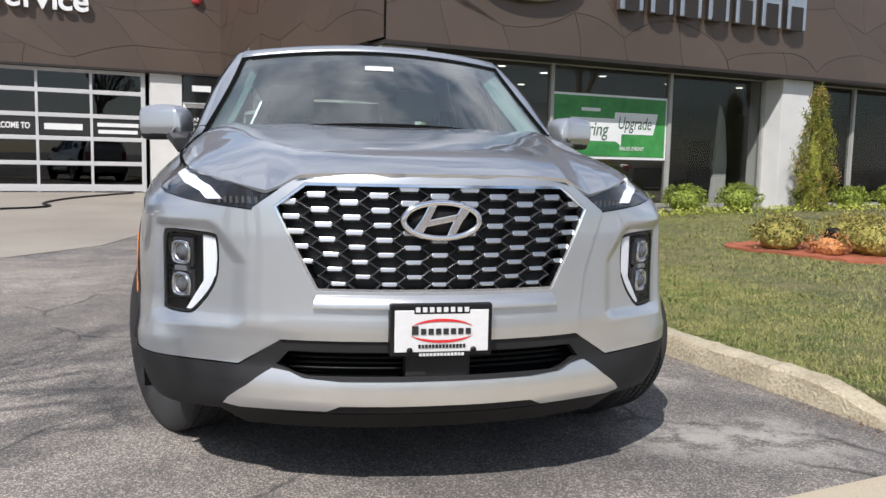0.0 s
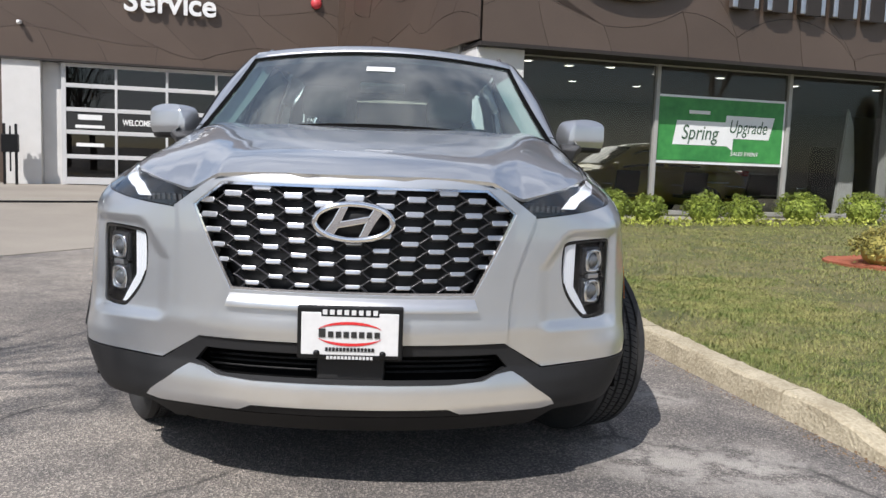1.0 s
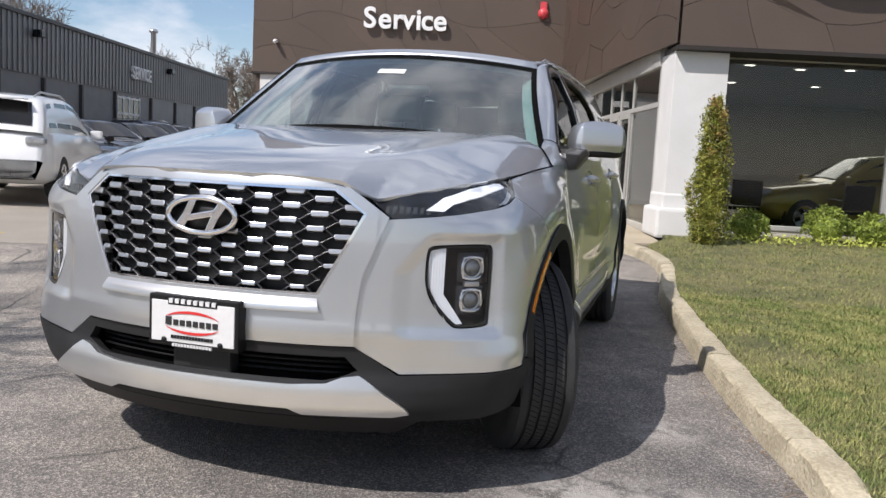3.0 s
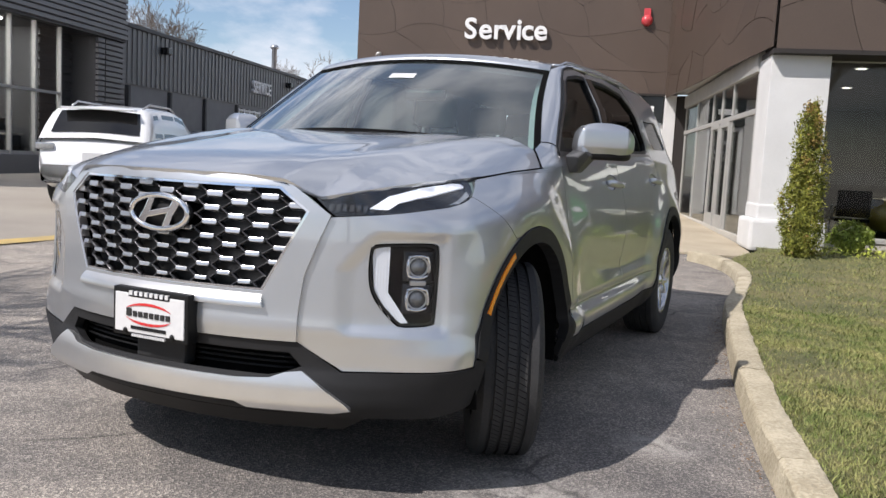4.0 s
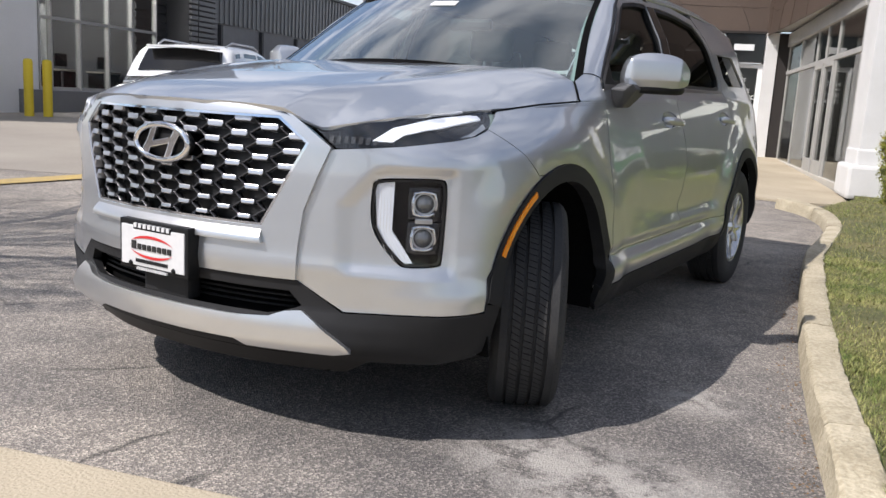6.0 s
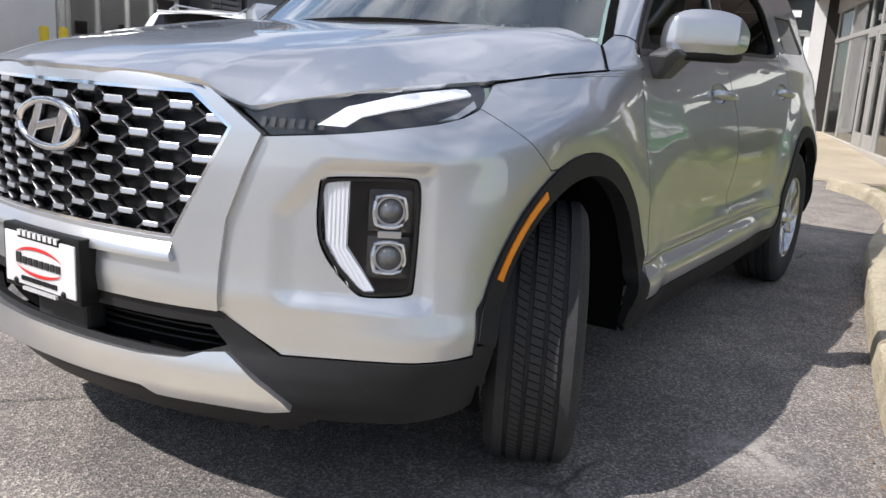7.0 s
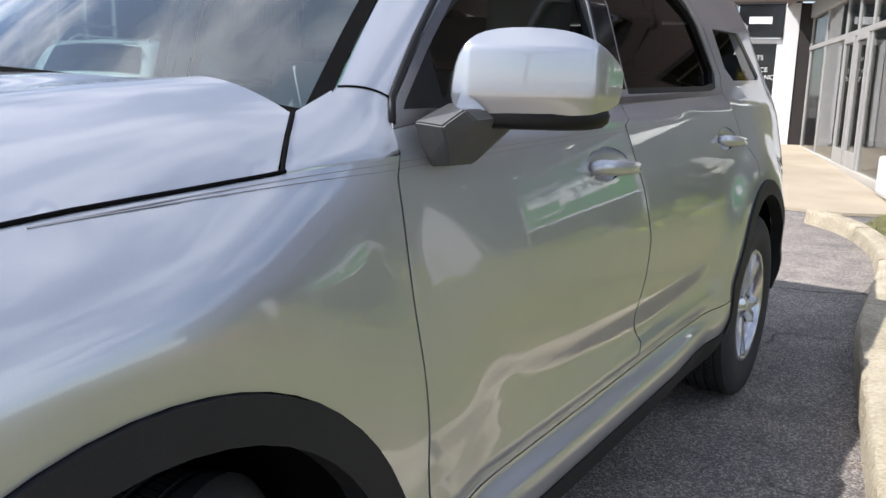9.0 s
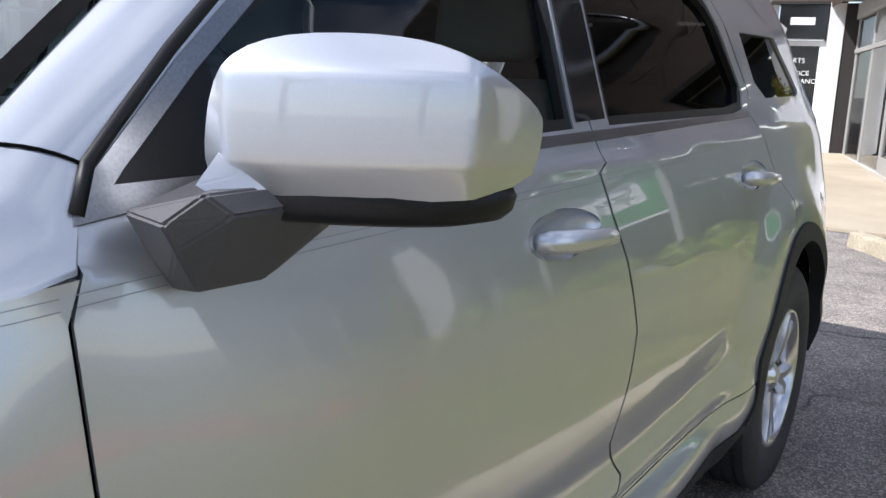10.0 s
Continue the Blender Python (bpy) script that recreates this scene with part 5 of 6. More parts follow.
        # two thin darker strips paint the crease's shadow lines below the belt
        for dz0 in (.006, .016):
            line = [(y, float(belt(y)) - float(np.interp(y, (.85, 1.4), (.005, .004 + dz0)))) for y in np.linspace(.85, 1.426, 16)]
            PL("crease_shade_line", f(yz(line + [(y, z - .0010) for y, z in line[::-1]])), (), M_CREASESHADE, "", .05, .001, .0008)
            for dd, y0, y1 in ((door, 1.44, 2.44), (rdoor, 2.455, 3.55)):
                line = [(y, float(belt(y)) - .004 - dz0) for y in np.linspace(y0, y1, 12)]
                PL("crease_shade_line", f(yz(line + [(y, z - .0010) for y, z in line[::-1]])), (), M_CREASESHADE, "", .05, .001, .0008, dd)
        # mirror
        mm = Matrix.Diagonal((k, 1, 1, 1)) @ pose(1.033, 1.660, 1.252, 0, 0, 34)
        rim = rounded([(-.132, -.058), (-.146, -.026), (-.132, .050), (-.088, .080), (.015, .084), (.082, .070), (.150, .026), (.155, -.002), (.140, -.058)], 2)
        bend = lambda u: .5 * (u + np.sqrt(u * u + 1.6e-5))

        def face(x, z):
            return -.060 + .55 * (x + .03) ** 2 + .7 * z * z + .42 * bend(-.027 - z) + 1.15 * bend(x - .088) + .85 * bend(z - .050) + .7 * bend(-x - .120)

        def head_at(a, z, k=k, mm=mm):
            x = k * a
            p = np.stack([x, face(x, z), z, np.ones_like(x)], -1)
            return (p @ np.array(mm).T)[..., :3]

        low_part = bmesh.new()
        plan_b = [(-.136, -.030), (-.075, -.048), (.075, -.044), (.136, .006), (.128, .058), (-.128, .058)]
        layers = [[low_part.verts.new((x * c, y * c, z)) for x, y in rounded(plan_b, 2)] for z, c in ((-.050, .97), (-.057, 1.0), (-.070, .975), (-.078, .90), (-.082, .72))]
        for r, q in zip(layers, layers[1:]):
            for n in range(len(r)):
                low_part.faces.new((r[n], r[(n + 1) % len(r)], q[(n + 1) % len(r)], q[n]))
        low_part.faces.new(layers[0]), low_part.faces.new(layers[-1][::-1])
        low_part.transform(mm)
        bmesh.ops.recalc_face_normals(low_part, faces=low_part.faces)
        mir = part("door_mirror", mesh_sheet("door_mirror", [(k * x, z) for x, z in rim], (), head_at, .007, 0), M_PAINT, car, "silver door mirror")
        edge_line = dense(rim, .012) + [rim[0]]
        sides = [[mm @ Vector((x * c, float(face(np.float64(x), np.float64(z))) * (1 - g) + .064 * g, z * c)) for x, z in edge_line] for g, c in ((0, 1), (.04, 1.006), (.3, 1.012), (.75, 1.0), (1, .96))]
        part("mirror_shell", loft("mirror_shell", sides), M_PAINT, mir, smooth=True)
        part("mirror_base", low_part, M_BLACK, mir, "black mirror underside", True)
        def hull(points, bevel):
            bm = bmesh.new()
            for x, y, z in points:
                bm.verts.new((k * x, y, z))
            made = bmesh.ops.convex_hull(bm, input=bm.verts)
            bmesh.ops.delete(bm, geom=list(set(v for v in made["geom_interior"] + made["geom_unused"] if isinstance(v, bmesh.types.BMVert))), context="VERTS")
            bmesh.ops.dissolve_limit(bm, angle_limit=radians(6), verts=bm.verts, edges=bm.edges)
            bmesh.ops.bevel(bm, geom=bm.edges[:], offset=bevel, segments=2, affect="EDGES")
            bmesh.ops.recalc_face_normals(bm, faces=bm.faces)
            return bm
        part("mirror_foot", hull([(.90, 1.492, 1.180), (.90, 1.535, 1.105), (.90, 1.615, 1.105), (.90, 1.70, 1.165), (.90, 1.60, 1.210), (.957, 1.487, 1.176), (.957, 1.500, 1.153), (.945, 1.532, 1.110),
                                  (.945, 1.610, 1.108), (.975, 1.690, 1.168), (.985, 1.508, 1.202), (.998, 1.528, 1.184), (1.0, 1.66, 1.186), (.985, 1.66, 1.204)], .0025), M_FOOT, mir, "dark grey mirror foot")
        part("mirror_stem", hull([(.965, 1.512, 1.207), (.980, 1.534, 1.190), (.995, 1.60, 1.190), (.950, 1.556, 1.238), (.966, 1.566, 1.215), (.99, 1.62, 1.225)], .002), M_PAINT, mir, "silver mirror stem")
        part("mirror_glass", box(-.105, .095, .060, .069, -.040, .052, .003), M_CHROME, mir, m=mm)
        # windscreen pillar and the panel below it, from the side skin to the glass
        edge_x, edge_y = np.array((.886, .870, .853, .837, .820)), np.array((1.203, 1.227, 1.251, 1.275, 1.300))
        edge_z = hood_z(edge_x - .003, edge_y - .005) + .001
        first = np.array(on(1.202, 1.1195, k)) + np.array([k * .001, 0, 0])
        rail0 = np.vstack([first, np.stack([k * edge_x, edge_y, edge_z], -1)])
        run = np.linspace(0, 5, 8)
        curve0 = [np.array([np.interp(t, range(6), rail0[:, c]) for c in range(3)]) for t in run]
        last = curve0[-1]
        line = [np.array(on(y, float(np.interp(y, (.563, .620, .9, 1.19), (1.043, 1.068, 1.097, 1.117))) + .0022, k)) + np.array([k * .0008, 0, 0]) for y in np.linspace(.60, 1.175, 24)]
        line += [p + np.array([0, 0, .0015]) for p in curve0]
        part("bonnet_seam", tube([tuple(p) for p in line], [.0012] + [.0032] * (len(line) - 2) + [.0022], 6), M_VOID, car)
        marks = [(1.26, 1.1245), (1.32, 1.1265), (1.395, 1.130), (1.444, 1.140), (1.462, 1.175), (1.486, 1.214), (1.535, 1.259), (1.60, 1.318), (1.70, 1.40), (1.80, 1.477), (1.91, 1.555), (2.02, 1.615), (2.13, 1.64), (2.25, 1.651)]
        corner_pt = screen_edge(.01) * [k, 1, 1]
        inner_pts = [last + (corner_pt - last) * t for t in (.25, .5, .72, .87, .95, 1)]
        inner_pts += [screen_edge(t) * [k, 1, 1] for t in (.16, .30, .46, .62, .80, .96)] + [roof_edge(2.10) * [k, 1, 1], roof_edge(2.25) * [k, 1, 1]]
        curves = [[first + np.array([0, 0, -d]) for d in (.0015, .001, .0005)] + curve0]
        for n, ((y, z), b) in enumerate(zip(marks, inner_pts)):
            foot_pts = [np.array(on(y, z - d * .5 * min(1, .3 + .3 * n), k)) + np.array([k * .0012, 0, .0006]) for d in (.012, .008, .004)]
            rise = (.003, .006, .009, .011, .011, .010)[n] if n < 6 else .010
            curves.append(foot_pts + bulge(np.array(on(y, z, k)) + np.array([k * .0012, 0, 0]), b, 7, rise, (k * .7, 0, .7)))
        pil = part("front_pillar", loft("front_pillar", curves), M_PAINT, car, smooth=True)
        seam = [curves[6][i] + np.array([k * .0006, 0, .0008]) for i in range(3, 11)]
        part("pillar_seam", tube([tuple(p) for p in seam], .0018, 5), M_VOID, pil)
        part("door_seal", tube([tuple(np.array(on(y, z + .002, k)) + np.array([k * .001, 0, 0])) for y, z in marks[4:]], .0075, 6), M_BLACK, pil, smooth=True)
        PL("mirror_sail", f(yz([(1.504, 1.199), (1.66, 1.204), (1.650, 1.322), (1.622, 1.298)])), (), M_BLACK, "black plastic corner of the door window", .03, .004, -.012, door)
        rail = [bulge(on(y, float(np.interp(y, (2.25, 2.9, 3.3, 3.9, 4.3), (1.651, 1.671, 1.674, 1.671, 1.622))), k), roof_edge(y) * [k, 1, 1], 4, .008, (k * .6, 0, .8)) for y in (2.25, 2.5, 2.9, 3.3, 3.6, 3.9, 4.3)]
        solid(part("roof_rail", loft("roof_rail", rail), M_PAINT, car), .006, 0)
        part("roof_bar", tube([tuple(roof_edge(y) * [k, 1, 1] + np.array([-k * .02, 0, .016 if 2.2 < y < 4.2 else .0])) for y in np.linspace(2.05, 4.35, 24)], .011, 8), M_PAINT, car, "silver roof rail", True)

    # bonnet
    edge = [(.43, .062), (.49, .092), (.53, .118), (.617, .168), (.695, .244), (.754, .340), (.794, .458), (.822, .612), (.86, .9), (.889, 1.160), (.889, 1.178), (.883, 1.198), (.850, 1.246), (.816, 1.295), (.7, 1.262), (.4, 1.205), (0, 1.18)]
    bonnet = edge + [(-x, y) for x, y in edge[-2::-1]] + [(-.35, .044), (-.15, .012), (0, .006), (.15, .012), (.35, .044)]
    part("bonnet", mesh_sheet("bonnet", bonnet, (), hood, .02, .012), M_PAINT, car, "silver bonnet with two soft ridges")
    part("bonnet_gap", mesh_sheet("bonnet_gap", [(x * 1.004, y * 1.0 + .004) for x, y in bonnet], (), lambda x, y: hood(x, y) - np.array([0, 0, .016]), .06, 0), M_VOID, car)

    # glass, roof, tail
    ws = part("windscreen", loft("windscreen", [screen_row(t) for t in np.linspace(-.2, .94, 15)]), M_WSGLASS, car, "raked windscreen", True)
    for k in (1, -1):
        strip = [[screen_row(t)[-1 if k > 0 else 0] + np.array([0, -.004, .003]), screen_row(t)[-2 if k > 0 else 1] * .36 + screen_row(t)[-1 if k > 0 else 0] * .64 + np.array([0, -.004, .003])] for t in np.linspace(-.2, .93, 15)]
        part("glass_border", loft("glass_border", strip), M_VOID, ws)
    part("glass_border", loft("glass_border", [[p + np.array([0, -.004, .003]) for p in screen_row(t)] for t in (-.2, -.13, -.085)]), M_VOID, ws)
    part("glass_border", loft("glass_border", [[p + np.array([0, -.004, .003]) for p in screen_row(t)] for t in (.87, .925)]), M_VOID, ws)
    part("window_sticker", loft("window_sticker", [[p + np.array([0, -.003, .002]) for p in screen_row(t)[9:12]] for t in (.60, .67)]), M_PLATE, ws, "pale paper sticker inside the glass")
    rows = [bulge(roof_edge(y) * [-1, 1, 1], roof_edge(y), 20, float(np.interp(y, (1.9, 2.2, 3, 4.2, 4.7), (.062, .066, .062, .055, .05))), (0, 0, 1)) for y in np.linspace(2.03, 4.75, 20)]
    rows = [[p + np.array([0, -.002, .007]) for p in screen_row(.915)], [p + np.array([0, -.001, .010]) for p in screen_row(.95)], [p + np.array([0, .004, .011]) for p in screen_row(1)]] + rows
    solid(part("roof", loft("roof", rows), M_PAINT, car, "silver roof", True), .02)
    spoiler = [bulge(roof_edge(4.72) * [-1, 1, 1], roof_edge(4.72), 10, .05, (0, 0, 1)), bulge((-.62, 4.92, 1.575), (.62, 4.92, 1.575), 10, .05, (0, 0, 1))]
    solid(part("spoiler", loft("spoiler", spoiler), M_PAINT, car, smooth=True), .04)
    tail = [bulge((-.62, 4.78, 1.58), (.62, 4.78, 1.58), 10, .06, (0, 1, 0)), bulge((-.80, 4.82, 1.2), (.80, 4.82, 1.2), 10, .13, (0, 1, 0)), bulge((-.86, 4.80, .8), (.86, 4.80, .8), 10, .16, (0, 1, 0)), bulge((-.86, 4.80, .35), (.86, 4.80, .35), 10, .16, (0, 1, 0))]
    solid(part("tailgate", loft("tailgate", tail), M_PAINT, car, smooth=True), .02)
    part("tailgate_trim", loft("tailgate_trim", [[p * np.array([.97, 1, 1]) - np.array([0, .03, 0]) for p in np.array(row)] for row in tail]), M_BLACK, car, "black inner tailgate lining", True)
    for k in (1, -1):
        part("tail_lamp", box(min(k * .62, k * .76), max(k * .62, k * .76), 4.78, 4.90, .86, 1.16, .02), M_LAMPRED, car, "red tail lamp")
    # cabin
    part("cabin_floor", box(-.80, .80, 1.35, 4.6, .46, .52), M_CABIN, car)
    part("headliner", loft("headliner", [[p + np.array([0, 0, -.05]) for p in r] for r in rows]), M_SEAT, car)
    for k in (1, -1):
        part("door_card", box(min(k * .82, k * .86), max(k * .82, k * .86), 1.5, 3.5, .5, 1.12, .01), M_CABIN, car)
    dash = part("dashboard", box(-.80, .80, 1.42, 1.85, .72, 1.13, .06, segs=3), M_DASH, car, "grey dashboard", True)
    part("screen_hood", box(-.05, .62, 1.68, 1.80, 1.12, 1.18, .03), M_CABIN, dash)
    part("steering_wheel", tube([(.40 + .185 * math.cos(a), 2.0 + .05 * math.sin(a), 1.06 + .175 * math.sin(a)) for a in np.linspace(0, math.tau, 29)[:-1]], .015, 8, True), M_CABIN, car, "dark steering wheel", True)
    for x, y in ((.40, 2.25), (-.40, 2.25), (.40, 3.15), (-.40, 3.15)):
        part("seat_cushion", box(x - .26, x + .26, y - .05, y + .48, .56, .76, .06, segs=3), M_SEAT, car, "grey seat", True)
        part("seat_back", box(-.25, .25, -.07, .07, 0, .62, .06, segs=3), M_SEAT, car, "grey seat back", True, pose(x, y + .46, .70, -12))
        part("headrest", box(-.14, .14, -.05, .05, 0, .20, .045, segs=3), M_SEAT, car, "grey headrest", True, pose(x, y + .60, 1.35, -8))
    for k in (1, -1):
        part("pillar_lining", loft("pillar_lining", [[screen_edge(t) * [k, 1, 1] + np.array([-k * .012, .025, -.012]), screen_edge(t) * [k, 1, 1] + np.array([-k * .085, .075, -.035])] for t in np.linspace(-.05, .95, 10)]), M_SEAT, car, "pale grey pillar lining", True)
    part("mirror_inside", box(-.12, .12, 1.86, 1.90, 1.44, 1.50, .02), M_BLACK, car)

    # wheels
    for wx, wy, steer in ((.855, .935, 27), (-.855, .935, 27), (.86, 3.88, 0), (-.86, 3.88, 0)):
        side = 1 if wx > 0 else -1
        wheel = part("wheel", lathe([(.228, -.09), (.236, -.10), (.236, .104), (.228, .112), (.218, .108), (.212, .07), (.20, .0)], 48), M_ALLOY, car, "silver alloy wheel", True)
        wheel.matrix_basis = pose(wx, wy, .375, 0, 0, steer) @ pose(0, 0, 0, 0, 90 * side, 0)
        R, W = .375, .1225
        prof = [(.235, -.105), (.26, -.118), (.31, -.1225), (.345, -.118), (.364, -.106), (R, -.094)]
        for g in (-.062, -.021, .021, .062):
            prof += [(R + .001, g - .0062), (R - .009, g - .005), (R - .009, g + .005), (R + .001, g + .0062)]
        prof += [(R, .094), (.364, .106), (.345, .118), (.31, .1225), (.26, .118), (.235, .105)]
        tyre_mesh = lathe(prof, 120)
        tyre_mesh.set_sharp_from_angle(angle=radians(28))
        tyre = part("tyre", tyre_mesh, M_RUBBER, wheel, "black tyre with grooved tread")
        sip = bmesh.new()
        for i in range(104):
            a = i * math.tau / 104
            for h0, h1, tw in ((-.104, -.068, .0), (-.056, -.027, .05), (-.015, .015, .03), (.027, .056, .05), (.068, .104, .0)):
                b = a + (0 if h0 < 0 else .5 * math.tau / 104)
                vs = []
                for h, ang in ((h0, b - tw * .4), (h1, b + tw * .4)):
                    for da in (-.0040, .0040):
                        r = R + .0012 if abs(h) < .09 else .3665
                        vs.append(sip.verts.new((r * math.cos(ang + da), r * math.sin(ang + da), h)))
                sip.faces.new((vs[0], vs[1], vs[3], vs[2]))
        part("tread_pattern", sip, M_VOID, tyre)
        part("hub", lathe([(0, .098), (.03, .098), (.036, .090), (.055, .080), (.07, .065), (.07, .02)], 24), M_ALLOY, wheel, smooth=True)
        part("brake_disc", lathe([(.05, .0), (.16, .0), (.16, -.02)], 32), M_DULL, wheel)
        part("wheel_back", lathe([(0, -.03), (.215, -.03)], 32), M_VOID, wheel)
        for i in range(5):
            for d in (-.20, .20):
                a = i * math.tau / 5
                sp = bmesh.new()
                r0, r1 = .05, .228
                pts = []
                for r, wid, hgt in ((r0, .020, .085), (.14, .015, .094), (r1, .018, .100)):
                    aa = a + d * (r - r0) / (r1 - r0)
                    c = Vector((r * math.cos(aa), r * math.sin(aa), 0))
                    t = Vector((-math.sin(aa), math.cos(aa), 0))
                    pts.append([sp.verts.new(c + t * o + Vector((0, 0, h))) for o, h in ((-wid, hgt - .03), (-wid * .7, hgt), (wid * .7, hgt), (wid, hgt - .03))])
                for r, q in zip(pts, pts[1:]):
                    for n in range(3):
                        sp.faces.new((r[n], r[n + 1], q[n + 1], q[n]))
                bmesh.ops.recalc_face_normals(sp, faces=sp.faces)
                part("spoke", sp, M_ALLOY, wheel)
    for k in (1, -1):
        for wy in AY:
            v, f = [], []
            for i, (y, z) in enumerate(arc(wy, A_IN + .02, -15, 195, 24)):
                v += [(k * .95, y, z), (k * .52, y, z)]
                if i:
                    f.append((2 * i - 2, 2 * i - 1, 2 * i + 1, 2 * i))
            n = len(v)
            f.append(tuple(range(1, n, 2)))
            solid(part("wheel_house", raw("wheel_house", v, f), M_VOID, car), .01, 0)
    return car


build_car()
# ---- signs and fittings on the dealership ----
def on_world(name, bm, material, parent, m, label=""):
    bm.transform(m)
    return part(name, bm, material, parent, label)


def build_signs():
    sign = empty("service_sign", "white raised service lettering on the brown wall", "sign")
    u = -2.08
    for ch, w in zip("Service", (.365, .355, .245, .325, .135, .305, .35)):
        ob = lettering(ch, .70, .035, M_WHITE, sign, SITE @ pose(u, 18.30, 4.25, 90), "letter", bold=.014)
        u += w
    big = empty("brand_sign", "large chrome sign blocks and oval on the showroom front", "sign")
    for i in range(7):
        u0 = 7.95 + .665 * i
        b = box(u0, u0 + .50, 9.52, 9.64, 3.76, 4.52, .02)
        blk = on_world("sign_block", b, M_DULL, big, SITE)
        on_world("block_face", box(u0 + .10, u0 + .40, 9.50, 9.53, 3.74, 4.2, .01), M_JOINT, blk, SITE)
    part("sign_oval", tube([tuple(site(6.15 + 1.0 * math.cos(a), 9.58, 4.24 + .46 * math.sin(a))) for a in np.linspace(0, math.tau, 49)[:-1]], .07, 8, True), M_DULL, big, "", True)
    part("oval_face", lathe([(0, .0), (.95, .0), (.95, -.06)], 40, SITE @ pose(6.15, 9.60, 4.24, 90) @ Matrix.Diagonal((1, .46, 1, 1))), M_JOINT, big)
    al = empty("alarm_lamp", "red alarm lamp on the brown wall", "alarm lamp")
    part("lamp_dome", lathe([(0, .13), (.07, .12), (.12, .08), (.135, .03), (.135, 0)], 24, SITE @ pose(2.34, 18.38, 4.78, 90)), M_ALARM, al)
    on_world("lamp_bracket", box(2.26, 2.42, 18.32, 18.41, 4.88, 5.06, .015), M_ALARM, al, SITE)
    sc = empty("security_camera", "small white security camera on the wall", "camera")
    on_world("bracket", box(-4.29, -4.21, 18.25, 18.40, 3.78, 3.84, .01), M_WHITE, sc, SITE)
    part("dome", lathe([(0, .11), (.035, .10), (.048, .05), (.045, 0)], 16, SITE @ pose(-4.25, 18.27, 3.79, 90)), M_WHITE, sc)
    pump = empty("key_drop_post", "black key drop box on two posts by the garage", "post box", m=SITE @ pose(-4.42, 18.0, gz(-8.8, 16.3)))
    part("cabinet", box(-.17, .17, -.1, .1, .72, 1.12, .02), M_BLACK, pump)
    for x in (-.12, .12):
        part("post", box(x - .025, x + .025, -.03, .03, 0, 1.35), M_BLACK, pump)
    part("post", box(-.015, .015, -.02, .02, .3, 1.3), M_BLACK, pump)
    # spring banner behind the glass
    ban = empty("sale_banner", "green sale banner with white ribbons behind the showroom glass", "banner")
    on_world("border", box(7.12, 9.78, 10.325, 10.33, 1.19, 2.37), M_WHITE, ban, SITE)
    on_world("sheet", box(7.16, 9.74, 10.317, 10.324, 1.24, 2.33), M_GREEN, ban, SITE)
    r1 = [(7.48, 1.52), (8.58, 1.52), (8.70, 1.44), (8.72, 1.94), (7.55, 1.94)]
    r2 = [(8.50, 1.66), (9.45, 1.66), (9.55, 2.06), (8.54, 2.06)]
    for r in (r1, r2):
        part("ribbon", raw("ribbon", [tuple(site(u, 10.313 - .002 * (r is r2), z)) for u, z in r], [tuple(range(len(r)))]), M_WHITE, ban)
    for text, size, u, z, mat in (("Spring", .36, 7.64, 1.62, M_BANNERINK), ("Upgrade", .33, 8.60, 1.76, M_BANNERINK), ("SALES EVENT", .10, 8.66, 1.36, M_WHITE)):
        word = lettering(text, size, .002, mat, ban, SITE @ pose(u, 10.307, z, 90))
        word.data.transform(Matrix((({"Spring": .82, "Upgrade": .70}.get(text, 1.0), .16, 0, 0), (0, 1, 0, 0), (0, 0, 1, 0), (0, 0, 0, 1))))
    on_world("print_bar", box(7.78, 8.20, 10.307, 10.313, 2.06, 2.12), M_WHITE, ban, SITE)
    board = empty("display_board", "white framed board beside the banner", "board")
    on_world("panel", box(9.88, 9.98, 10.40, 10.42, .95, 2.35, .004), M_WHITE, board, SITE)


# ---- plants ----
def leaf_cloud(name, points, size, material, parent, rng, flat=.0, aspect=.55):
    """Small leaf quads, one at each point, turned at random."""
    n = len(points)
    a = rng.normal(size=(n, 3))
    a[:, 2] *= 1 - flat
    a /= np.linalg.norm(a, axis=1, keepdims=True)
    b = np.cross(a, rng.normal(size=(n, 3)))
    b /= np.linalg.norm(b, axis=1, keepdims=True)
    s = size * rng.uniform(.6, 1.3, n)[:, None]
    p = np.asarray(points)
    v = np.stack([p - a * s * .5, p + b * s * aspect * .5, p + a * s * .5, p - b * s * aspect * .5], 1).reshape(-1, 3)
    return part(name, quick(name, v, np.arange(4 * n).reshape(-1, 4)), material, parent)


